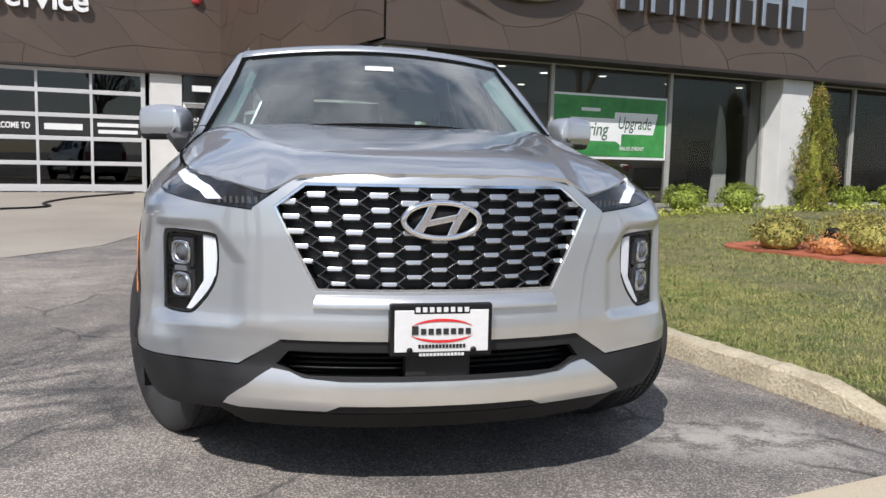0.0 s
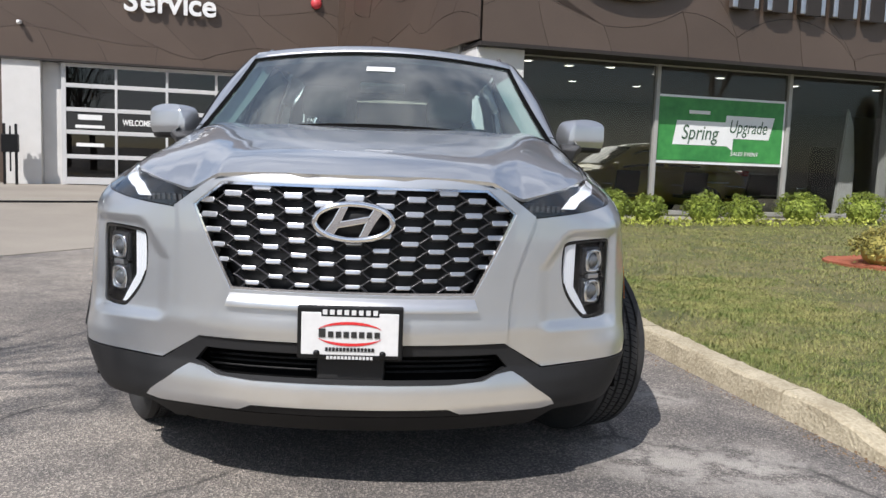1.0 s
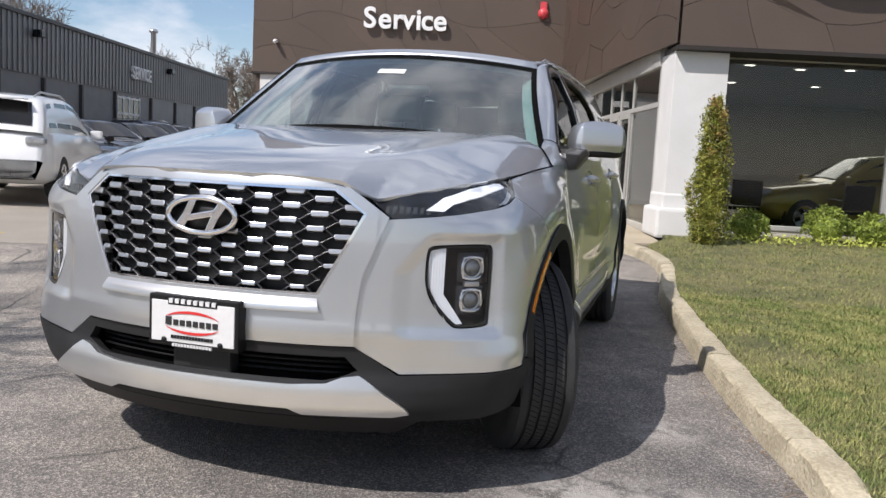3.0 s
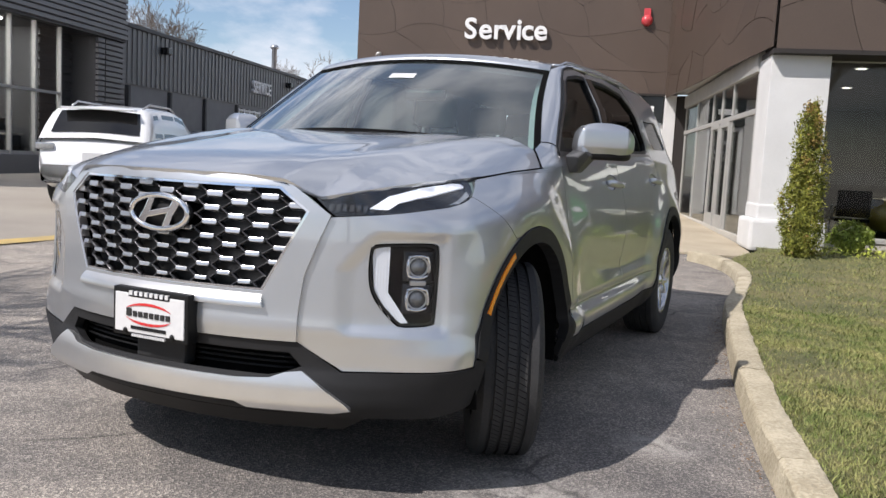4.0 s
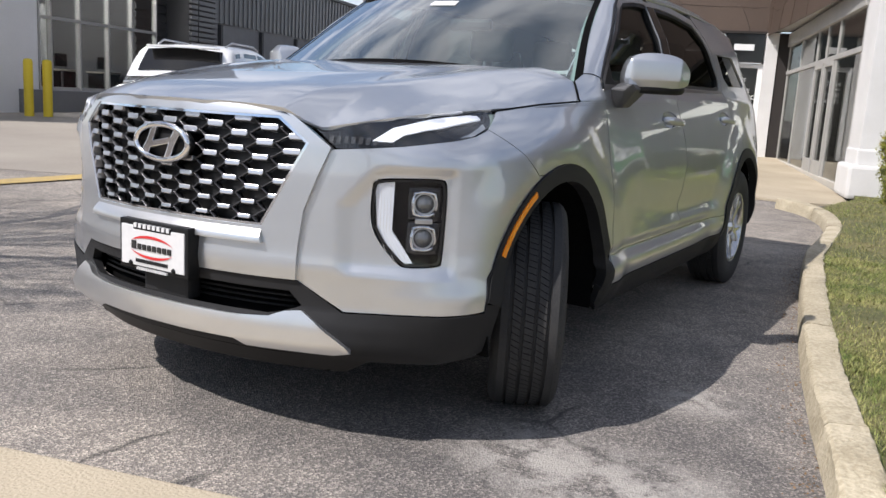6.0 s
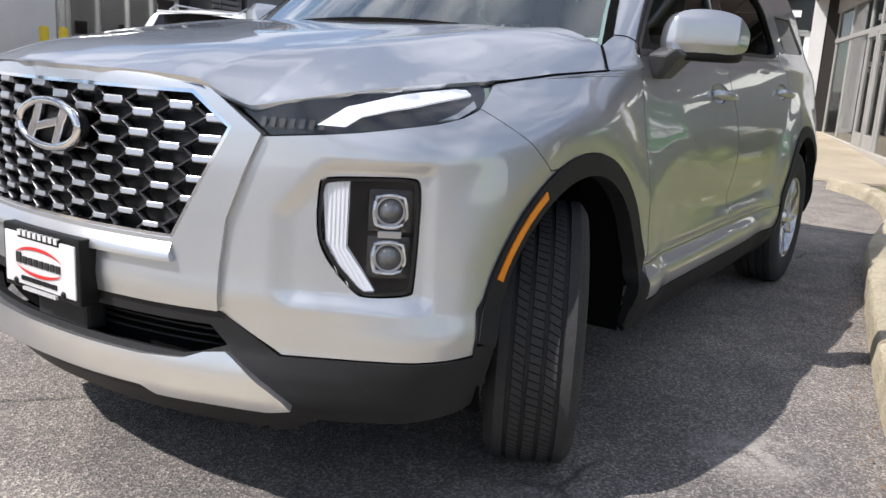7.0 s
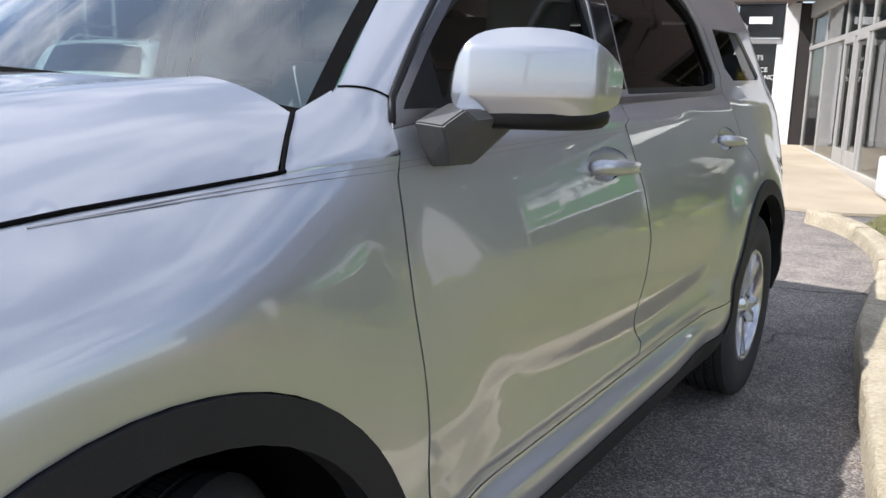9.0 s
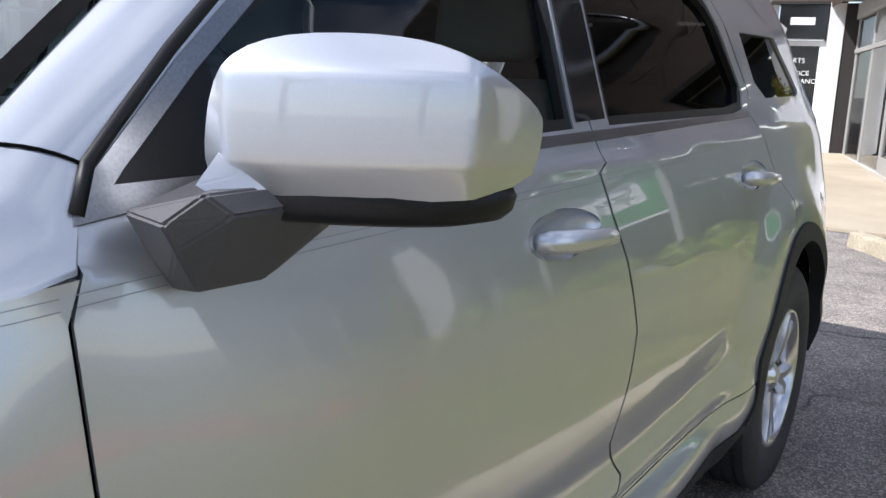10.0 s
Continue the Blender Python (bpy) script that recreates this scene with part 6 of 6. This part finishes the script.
def shrub(name, label, x, y, r, h, mat, seed, leaf=.045, n=1500, group=""):
    rng = np.random.default_rng(seed)
    z0 = lawn_z(x, y) - .01
    ob = empty(name, label, "shrub", group, Matrix.Translation((x, y, z0)))
    d = rng.normal(size=(n, 3))
    d[:, 2] = np.abs(d[:, 2]) * 1.1 - .25
    d /= np.linalg.norm(d, axis=1, keepdims=True)
    lump = np.array([noise.noise((q[0] * 2.3 + seed, q[1] * 2.3, q[2] * 2.3)) for q in d])
    rad = (1 + .28 * lump) * rng.uniform(.62, 1.05, n) ** .5
    p = d * rad[:, None] * np.array([r, r, h * .62]) + np.array([0, 0, h * .42])
    p[:, 2] = np.maximum(p[:, 2], .01)
    leaf_cloud("leaves", p, leaf, mat, ob, rng)
    core = bmesh.new()
    bmesh.ops.create_icosphere(core, subdivisions=2, radius=1, matrix=Matrix.Translation((0, 0, h * .40)) @ Matrix.Diagonal((r * .72, r * .72, h * .42, 1)))
    for v in core.verts:
        v.co *= 1 + .12 * noise.noise(v.co * 4)
    part("inner_growth", core, mat, ob)
    return ob


def cedar(u, v, h, r, seed, label, mat):
    rng = np.random.default_rng(seed)
    p0 = site(u, v)
    ob = empty("cedar", label, "conifer", "", Matrix.Translation((p0.x, p0.y, lawn_z(p0.x, p0.y) - .02)))
    part("trunk", tube([(0, 0, 0), (.01, 0, h * .5), (0, .01, h * .95)], [.035, .025, .006], 8), M_BARK, ob, smooth=True)
    pts, dry = [], []
    for i in range(430):
        z = h * (rng.random() ** 1.15)
        a = rng.uniform(0, math.tau)
        prof = np.interp(z / h, (0, .08, .3, .6, .85, 1), (.70, .95, 1.0, .80, .46, .10))
        rr = r * prof * rng.uniform(.50, 1.12) * (1 + .22 * math.sin(a * 3 + z * 7))
        c = np.array([rr * math.cos(a), rr * math.sin(a), z])
        k = 44
        q = c + rng.normal(size=(k, 3)) * np.array([.028, .028, .05]) + np.array([.5 * math.cos(a), .5 * math.sin(a), 1.1]) * rng.uniform(0, .09, k)[:, None]
        (dry if rng.random() < .07 + .35 * (z / h > .85) else pts).append(q)
    leaf_cloud("foliage", np.vstack(pts), .042, mat, ob, rng, 0, .38)
    if dry:
        leaf_cloud("dry_foliage", np.vstack(dry), .045, M_CEDARDRY, ob, rng, 0, .42)
    core = bmesh.new()
    bmesh.ops.create_cone(core, segments=12, radius1=r * .62, radius2=.02, depth=h * .9, matrix=Matrix.Translation((0, 0, h * .47)))
    part("inner_growth", core, M_CEDAR, ob)
    return ob


def bare_tree(x, y, h, seed, label, spread=.55, depth=5, thin=.011):
    """A leafless tree: tapered limbs that fork down to twigs."""
    rnd = random.Random(seed)
    ob = empty("bare_tree", label, "tree", "bare trees", Matrix.Translation((x, y, gz(x, y) - .05)))
    limbs, twigs = [], []

    def grow(p, d, length, rad, level):
        pts, rads = [p], [rad]
        n = 4 if level < 2 else 3
        for i in range(n):
            d = (d + Vector((rnd.gauss(0, .10), rnd.gauss(0, .10), rnd.gauss(.05, .06)))).normalized()
            p = p + d * length / n
            pts.append(p)
            rads.append(rad * (1 - .42 * (i + 1) / n))
        (limbs if level < 3 else twigs).append((pts, rads))
        if level >= depth:
            return
        kids = (rnd.randint(3, 4) if level < 3 else rnd.randint(4, 5)) if level else rnd.randint(5, 6)
        for i in range(kids):
            k = rnd.randint(1, n) if level else rnd.randint(2, n)
            a = rnd.uniform(0, math.tau)
            side = d.cross(Vector((math.cos(a), math.sin(a), .3))).normalized()
            q = (d * rnd.uniform(.55, .9) + side * spread * rnd.uniform(.7, 1.25) + Vector((0, 0, .12))).normalized()
            grow(pts[k], q, length * rnd.uniform(.52, .72), max(rads[k] * .58, thin * .35), level + 1)

    grow(Vector((0, 0, 0)), Vector((0, 0, 1)), h * .40, h * .021, 0)
    for name, group, mat, sides in (("trunk", limbs, M_BARK, 7), ("twig_growth", twigs, M_TWIG, 3)):
        v, f = [], []
        for pts, rads in group:
            for i, p in enumerate(pts):
                d = (pts[min(i + 1, len(pts) - 1)] - pts[max(i - 1, 0)]).normalized()
                a = d.cross(Vector((.3, .2, 1))).normalized()
                b = d.cross(a)
                k = len(v)
                v += [tuple(p + (a * math.cos(s * math.tau / sides) + b * math.sin(s * math.tau / sides)) * max(rads[i], thin * .5)) for s in range(sides)]
                if i:
                    f += [(k - sides + s, k - sides + (s + 1) % sides, k + (s + 1) % sides, k + s) for s in range(sides)]
        part(name, quick(name, v, f), mat, ob, smooth=True)
    return ob


def build_plants():
    for i, (u, r, h) in enumerate(((4.85, .30, .42), (5.98, .34, .50), (6.62, .32, .46), (7.70, .36, .50), (8.46, .33, .46), (9.62, .42, .52), (10.98, .42, .54), (14.1, .38, .48), (15.4, .4, .5))):
        p = site(u, 9.55)
        shrub("box_bush", "clipped green box bush under the showroom window", p.x, p.y, r, h, M_BOX, 40 + i, .05, 1500, "bushes under the window")
    cover = empty("groundcover", "yellow-green groundcover strip along the bed", "groundcover", kind="stuff")
    rng = np.random.default_rng(8)
    uv = rng.uniform((4.3, 8.85), (14.5, 9.35), (3200, 2))
    uv = uv[rng.random(len(uv)) < np.clip(.75 + .9 * np.array([noise.noise((a * 1.7, b * 3, 2)) for a, b in uv]), 0, 1)]
    pts = []
    for (u, v) in uv:
        p = site(u, v)
        pts.append((p.x, p.y, lawn_z(p.x, p.y) + .02 + .11 * rng.random()))
    leaf_cloud("leaves", np.array(pts), .055, M_COVER, cover, rng)
    cedar(4.0, 8.66, 1.86, .205, 5, "narrow young cedar with browning tips beside the pier", M_CEDAR)
    cedar(12.62, 9.25, 2.35, .33, 6, "narrow green cedar in front of the showroom", M_CEDAR)
    oval = [(6.2 + 1.42 * math.cos(a) * (1 + .10 * math.sin(3 * a)), 5.75 + 1.15 * math.sin(a) * (1 + .10 * math.cos(2 * a)) + .30 * math.cos(a) * -1) for a in np.linspace(0, math.tau, 40)[:-1]]
    f = lambda x, y: np.stack([x, y, np.array([lawn_z(a, b) + .03 + .015 * noise.noise((a * 9, b * 9, 0)) for a, b in zip(x, y)])], -1)
    tagged(part("mulch_bed", mesh_sheet("mulch_bed", oval, (), f, .08, .04), M_MULCH), "bed of red bark mulch in the lawn", "flower bed", "", "structure")
    shrub("olive_shrub", "low olive-green shrub in red mulch", 5.18, 6.0, .33, .42, M_SHRUB, 61, .04, 1500, "shrubs in the mulch")
    shrub("rusty_shrub", "small rust-coloured shrub in red mulch", 5.45, 5.50, .24, .27, M_RUST, 62, .035, 320, "shrubs in the mulch")
    shrub("olive_shrub", "round olive-green shrub in red mulch", 5.98, 5.42, .40, .46, M_SHRUB, 63, .04, 1500, "shrubs in the mulch")
    shrub("olive_shrub", "round olive-green shrub in red mulch", 6.35, 6.25, .42, .44, M_SHRUB, 64, .04, 1300, "shrubs in the mulch")
    lamp = empty("garden_light", "black box light in the mulch bed", "garden light", m=pose(5.9, 6.1, lawn_z(5.9, 6.1) + .02, 20, 0, 30))
    part("housing", box(-.13, .13, -.07, .07, .05, .22, .02), M_BLACK, lamp)
    part("foot", box(-.02, .02, -.02, .02, -.02, .08), M_BLACK, lamp)
    for i, (x, y, h) in enumerate(((-34, 58, 11), (-37.5, 64, 11.5), (-31.5, 62, 11), (-29.5, 66, 11.5), (-35, 70, 12), (-40, 56, 10), (-27.5, 72, 12), (-44, 52, 10), (-47, 58, 11), (-33, 74, 12.5), (-35.5, 45.5, 8.6), (-45, 58.5, 10.8), (-41.5, 40.5, 13), (-40, 43, 11.5), (-39, 72, 12), (-33.5, 47, 8.2))):
        bare_tree(x, y, h, 70 + i, "tall leafless tree behind the grey building", .62, 5, .028)
    for i, (x, y, h) in enumerate(((-4.5, -2.3, 8.0), (-5.3, -5.0, 9.5), (-8.5, -7, 10), (6, -15, 12), (14, -13, 13), (24, -4, 12))):
        bare_tree(x, y, h, 90 + i, "leafless street tree by the pavement", .5, 5, .011)


# ---- other cars ----
def far_woods():
    woods = empty("far_woods", "leafless brown woods behind the parking row", "woods", kind="stuff")
    rng = np.random.default_rng(31)
    n = 17000
    p = rng.uniform((-52, 62, 0), (-22, 72, 1), (n, 3))
    top = 5.2 + 3.2 * np.array([noise.noise((a * .35, b * .2, 5)) for a, b in p[:, :2]])
    p[:, 2] = p[:, 2] ** 1.3 * top
    leaf_cloud("twig_growth", p, .75, M_TWIG, woods, rng, 0, .09)


def other_car(label, paint, m, suv=True, group="parked cars", length=4.7, width=1.86, height=1.7, plate=False):
    """A parked car, its nose at y = 0 and pointing to -y."""
    car = empty("parked_car", label, "car", group, m)
    k, hw = length / 4.7, width / 2
    belt_z = .62 * height if suv else .64 * height
    if suv:
        deck = [(0, .52), (.06, .72), (.30, .86), (1.15, .99), (1.45, 1.03), (3.6, 1.06), (4.45, 1.06), (4.62, .95), (4.7, .62), (4.68, .40)]
        top = [(1.30, 1.02), (2.05, height - .08), (2.6, height), (3.6, height - .02), (4.25, height - .09), (4.62, 1.04)]
    else:
        deck = [(0, .50), (.06, .66), (.4, .76), (1.25, .88), (1.5, .92), (3.5, .95), (4.3, .95), (4.62, .88), (4.7, .60), (4.68, .40)]
        top = [(1.35, .90), (2.15, height - .06), (2.6, height), (3.2, height - .03), (3.75, height - .17), (4.35, .95)]
    ys = np.linspace(0, 4.7, 48)
    rows = []
    for y in ys:
        zt = float(np.interp(y, *zip(*deck)))
        plan = hw * (1 - .22 * max(0, 1 - y / .55) ** 2 - .16 * max(0, 1 - (4.7 - y) / .5) ** 2)
        zb = .26 + .10 * max(0, 1 - y / .4) + .12 * max(0, 1 - (4.7 - y) / .4)
        sec = [(.0, zb), (.82, zb), (.97, zb + .08), (1.0, zb + .25), (.99, zb + (zt - zb) * .72), (.955, zt - .04), (.90, zt), (.5, zt + .025), (0, zt + .03)]
        row = [(plan * a, y * k, z) for a, z in sec]
        rows.append(row + [(-x, yy, z) for x, yy, z in row[-2:0:-1]])
    n = len(rows[0])
    v = [p for r in rows for p in r]
    f = [(i * n + a, i * n + (a + 1) % n, (i + 1) * n + (a + 1) % n, (i + 1) * n + a) for i in range(len(rows) - 1) for a in range(n)]
    f += [tuple(range(n)), tuple((len(rows) - 1) * n + a for a in range(n))]
    me = raw("body", v, f, True)
    bm = bmesh.new()
    bm.from_mesh(me)
    bmesh.ops.recalc_face_normals(bm, faces=bm.faces)
    bm.to_mesh(me), bm.free()
    part("body", me, paint, car)
    # cabin: roof, pillars as a shell, windows set in it
    rows = []
    tys = np.linspace(top[0][0], top[-1][0], 22)
    for y in tys:
        zt = float(np.interp(y, *zip(*top)))
        zb = float(np.interp(y, *zip(*deck))) - .02
        t = (zt - zb) / (height - .95)
        w1 = hw * (.93 - .20 * t)
        rows.append([(hw * .92, y * k, zb), ((hw * .92 + w1) / 2 + .015, y * k, (zb + zt) / 2), (w1, y * k, zt - .05 * t), (w1 * .86, y * k, zt), (0, y * k, zt + .035), (-w1 * .86, y * k, zt), (-w1, y * k, zt - .05 * t), (-(hw * .92 + w1) / 2 - .015, y * k, (zb + zt) / 2), (-hw * .92, y * k, zb)])
    part("cabin", loft("cabin", rows), paint, car, smooth=True)
    def on_cab(y, side, a):
        r = rows[0]
        i = min(max((y - tys[0]) / (tys[-1] - tys[0]) * 21, 0), 20.999)
        p, q = rows[int(i)], rows[int(i) + 1]
        w = i - int(i)
        g = lambda j: Vector(p[j]).lerp(Vector(q[j]), w)
        lo, mid, hi = (g(0), g(1), g(2)) if side > 0 else (g(8), g(7), g(6))
        z = lo.lerp(mid, a * 2) if a < .5 else mid.lerp(hi, a * 2 - 1)
        return z + Vector((side * .006, 0, 0))
    mid_y, end_y = (2.75, 3.72) if suv else (2.75, 3.55)
    for side in (1, -1):
        for y0, y0t, y1 in ((1.62, 2.12, mid_y - .04), (mid_y + .04, mid_y + .04, end_y)) + (((end_y + .08, end_y + .08, 4.25),) if suv else ()):
            b0 = [on_cab(y0 + (y1 - y0) * i / 6, side, .16) for i in range(7)]
            t0 = [on_cab(y0t + (y1 - (.18 if y1 > 3.4 else 0) - y0t) * i / 6, side, .90) for i in range(7)]
            part("side_window", loft("side_window", [b0, t0]), M_GLOSSBLACK, car)
    def across(name, y0, y1, mat):
        out = []
        for y in np.linspace(y0, y1, 4):
            i = min(max((y - tys[0]) / (tys[-1] - tys[0]) * 21, 0), 20.999)
            p, q = rows[int(i)], rows[int(i) + 1]
            w = i - int(i)
            g = [Vector(p[j]).lerp(Vector(q[j]), w) for j in (3, 4, 5)]
            nrm = Vector((0, -1 if y < 3 else 1, .9)).normalized() * .012
            out.append([g[0] * .95 + nrm, g[0].lerp(g[1], .5) + nrm + Vector((0, 0, .012)), g[1] + nrm, g[1].lerp(g[2], .5) + nrm + Vector((0, 0, .012)), g[2] * .95 + nrm])
            out[-1][0].y, out[-1][4].y, out[-1][0].z, out[-1][4].z = out[-1][2].y, out[-1][2].y, out[-1][2].z - .03, out[-1][2].z - .03
        part(name, loft(name, out), mat, car)
    across("windscreen", top[0][0] + .14, top[1][0] - .05, M_GLOSSBLACK)
    across("rear_window", top[-2][0] + (.04 if suv else .0), top[-1][0] - .06, M_GLOSSBLACK)
    # lamps, grille, plate, wheels
    for side in (1, -1):
        part("headlamp", box(min(side * .52, side * .84) * hw / .93, max(side * .52, side * .84) * hw / .93, .10, .34, .66, .78, .03), M_LENS, car)
        part("tail_lamp", box(min(side * .60, side * .88) * hw / .93, max(side * .60, side * .88) * hw / .93, 4.50 * k, 4.655 * k, .86, .97, .03), M_LENS if paint is M_CARWHITE else M_LAMPRED, car)
        part("mirror", box(min(side * (hw - .02), side * (hw + .18)), max(side * (hw - .02), side * (hw + .18)), 1.50, 1.62, belt_z - .02, belt_z + .13, .03), paint, car)
    part("grille", box(-.36, .36, -.012, .06, .50, .68, .02), M_BLACK, car)
    part("bumper_trim", box(-hw * .8, hw * .8, 4.58 * k, 4.70 * k, .34, .50, .03), M_BLACK, car)
    part("number_plate", box(-.15, .15, 4.66 * k, 4.705 * k, .70, .84, .004), M_PLATE, car)
    part("front_plate", box(-.15, .15, -.035, .0, .40, .52, .004), M_PLATE, car)
    if suv:
        part("spoiler", box(-.56, .56, 4.28 * k, 4.50 * k, height - .115, height - .085, .012), paint, car)
        for side in (1, -1):
            part("roof_rail", tube([(side * .60, 2.2, height - .01), (side * .60, 2.5, height + .05), (side * .58, 3.7, height + .04), (side * .56, 4.0, height - .05)], .016, 6), M_DULL, car, smooth=True)
    R = .35 if suv else .32
    for side in (1, -1):
        for y in (.92, 3.70):
            w = part("wheel", lathe([(.0, .03), (.05, .035), (R * .55, .015), (R * .62, .03), (R * .64, 0)], 20), M_ALLOY, car, "", True, pose(side * (hw - .03), y * k, R, 0, 90 * side, 0))
            part("tyre", lathe([(R * .62, .03), (R * .8, .045), (R * .96, .03), (R, -.02), (R, -.16), (R * .9, -.2), (0, -.2)], 28), M_RUBBER, w)
            part("arch", lathe([(R * 1.02, .012), (R * 1.16, .014), (R * 1.16, -.04)], 24), M_BLACK, w)
            for a in range(5):
                part("spoke_gap", box(R * .18, R * .54, -.035, .035, .022, .030), M_BLACK, w, m=Matrix.Rotation(a * math.tau / 5, 4, "Z"))
    return car


def build_cars():
    def put(x, y, turn):
        return pose(x, y, gz(x, y), 0, 0, turn)
    nose = lambda x, y, turn: put(x, y, turn)
    fwd = Vector((-.478, .878))
    rear = Vector((-8.42, 7.35))
    n0 = rear + fwd * 4.7
    other_car("white suv parked with its tailgate towards the street", M_CARWHITE, nose(n0.x, n0.y, 208.6), True, "parked cars", 4.7, 1.86, 1.63)
    for x, y, paint, suv, label in ((-11.4, 14.3, M_CARBLACK, False, "black saloon parked in a row by the grey building"), (-12.5, 17.3, M_CARBLACK, False, "black saloon parked in a row by the grey building"),
                                    (-14.0, 21.2, M_CARBLACK, False, "dark saloon parked in a row by the grey building"), (-16.3, 25.0, M_CARBLUE, True, "dark blue suv parked in a row"),
                                    (-17.7, 28.5, M_CARRED, True, "maroon suv parked in a row"), (-19.3, 32.5, M_CARSILVER, True, "grey suv parked in a row"), (-21, 36.5, M_CARWHITE, True, "white suv parked in a row"),
                                    (-22.5, 40.5, M_CARSILVER, False, "grey saloon parked in a row")):
        other_car(label, paint, nose(x, y, 78), suv, "parked cars", 4.7, 1.84, 1.66 if suv else 1.45)
    other_car("maroon suv parked before the glass front", M_CARRED, nose(-16.2, 16.2, 214), True, "parked cars", 4.6, 1.86, 1.72)
    p = site(5.6, 12.6)
    other_car("gold saloon on display inside the showroom", M_CARGOLD, pose(p.x, p.y, .125, 0, 0, 14.5 - 90) @ pose(0, 0, 0), False, "showroom cars", 4.6, 1.84, 1.43)


# ---- loose things ----
def chair(m):
    ob = empty("visitor_chair", "black visitor chair with chrome sled legs in the showroom", "chair", "showroom chairs", m)
    part("seat", box(-.25, .25, -.25, .22, .42, .48, .02), M_BLACK, ob)
    part("backrest", box(-.24, .24, -.02, .03, .0, .42, .02), M_BLACK, ob, m=pose(0, .25, .50, -10))
    for s in (1, -1):
        part("leg", tube([(s * .27, .27, .66), (s * .27, -.25, .66), (s * .27, -.26, .02), (s * .27, .28, .02)], .011, 6), M_CHROME, ob, smooth=True)
    return ob


def build_loose():
    first = chair(SITE @ pose(7.15, 11.5, .12, 0, 0, 180))
    for u, v, r in ((8.65, 11.55, 175), (9.9, 11.6, 200), (5.35, 11.4, 170), (10.9, 12.2, 160), (11.6, 11.5, 190)):
        copy_thing(first, SITE @ pose(u, v, .12, 0, 0, r))
    table = empty("round_table", "small white round table in the showroom", "table", m=SITE @ pose(9.3, 11.9, .12))
    part("tabletop", lathe([(0, .74), (.42, .74), (.43, .72), (.0, .71)], 28), M_WHITE, table)
    part("stem", lathe([(.03, .02), (.03, .71)], 12), M_CHROME, table)
    part("base", lathe([(0, .03), (.25, .015), (.26, 0)], 24), M_CHROME, table)
    kiosk = empty("display_tower", "grey display tower inside the showroom", "display", m=SITE @ pose(11.75, 10.95, .12))
    part("panel", prism([(-.20, 0), (.20, 0), (.22, 1.1), (.12, 1.9), (-.02, 2.25), (-.12, 1.2)], .06, pose(0, .03, 0, 90), .006), M_PANELWHITE, kiosk)
    part("dark_panel", box(-.75, -.22, .0, .12, 0, 1.5, .01), M_BLACK, kiosk)
    for u, v in ((5.6, 12.5), (6.6, 12.8), (7.4, 12.6), (8.8, 13.2), (10.2, 13.0), (6.2, 15.5), (8.0, 15.6), (9.8, 15.8), (12.5, 13.5), (14.5, 13.2)):
        p = site(u, v)
        lamp = empty("downlight", "lit ceiling downlight in the showroom", "ceiling light", "downlights", Matrix.Translation((p.x, p.y, 3.045)))
        part("lens", lathe([(0, -.012), (.085, -.01), (.09, 0)], 16), M_GLOWLAMP, lamp)
        part("ring", lathe([(.09, -.012), (.115, -.008), (.115, 0)], 16), M_WHITE, lamp)
    for x, y in ((-15.67, 9.48), (-15.47, 9.81)):
        b = empty("bollard", "bright yellow steel bollard", "bollard", "bollards", Matrix.Translation((x, y, gz(x, y))))
        part("post", lathe([(.10, 0), (.10, 1.20), (.085, 1.26), (0, 1.28)], 20), M_YELLOW, b)
    hose = empty("hose", "dark hose lying across the drive to the garage", "hose")
    pts = [(-7.2, 11.3), (-5.6, 12.2), (-4.6, 12.95), (-4.45, 13.4), (-4.7, 13.9), (-4.65, 15.2), (-4.2, 16.6), (-3.7, 17.6)]
    c = spline(pts, 8)
    part("pipe", tube([(x, y, gz(x, y) + .025) for x, y in c], .02, 6), M_BLACK, hose, smooth=True)
    # leaf litter and grit along the kerb foot
    rng = np.random.default_rng(12)
    kc = spline(KERB, 20)
    kd = np.gradient(kc, axis=0)
    kd /= np.linalg.norm(kd, axis=1, keepdims=True)
    idx = rng.integers(0, 120, 520)
    off = -np.abs(rng.normal(0, .035, 520)) - .03
    lit = np.column_stack([kc[idx, 0] + kd[idx, 1] * off + rng.normal(0, .03, 520), kc[idx, 1] - kd[idx, 0] * off + rng.normal(0, .03, 520), np.full(520, .010)])
    litter = empty("leaf_litter", "dry brown leaf litter along the kerb", "leaf litter", kind="stuff")
    leaf_cloud("leaves", lit, .012, M_LITTER, litter, rng, .8)


M_GLOWLAMP = glow("lit_lens", (1, .93, .8), 8)
for u in (7.5, 13.0):
    room = new("showroom_light", bpy.data.lights.new("showroom_light", "AREA"))
    room.data.energy, room.data.color, room.data.shape, room.data.size, room.data.size_y = 130, (1, .95, .86), "RECTANGLE", 4.5, 3
    room.matrix_world = SITE @ pose(u, 17.2, 3.03)
    tagged(room, "", "", "", "structure")
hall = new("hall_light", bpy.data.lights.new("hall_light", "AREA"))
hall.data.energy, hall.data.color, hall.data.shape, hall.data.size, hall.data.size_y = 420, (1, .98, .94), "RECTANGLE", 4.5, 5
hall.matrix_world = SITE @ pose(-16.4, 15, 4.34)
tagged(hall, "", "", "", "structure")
build_signs()
build_plants()
far_woods()
build_cars()
build_loose()
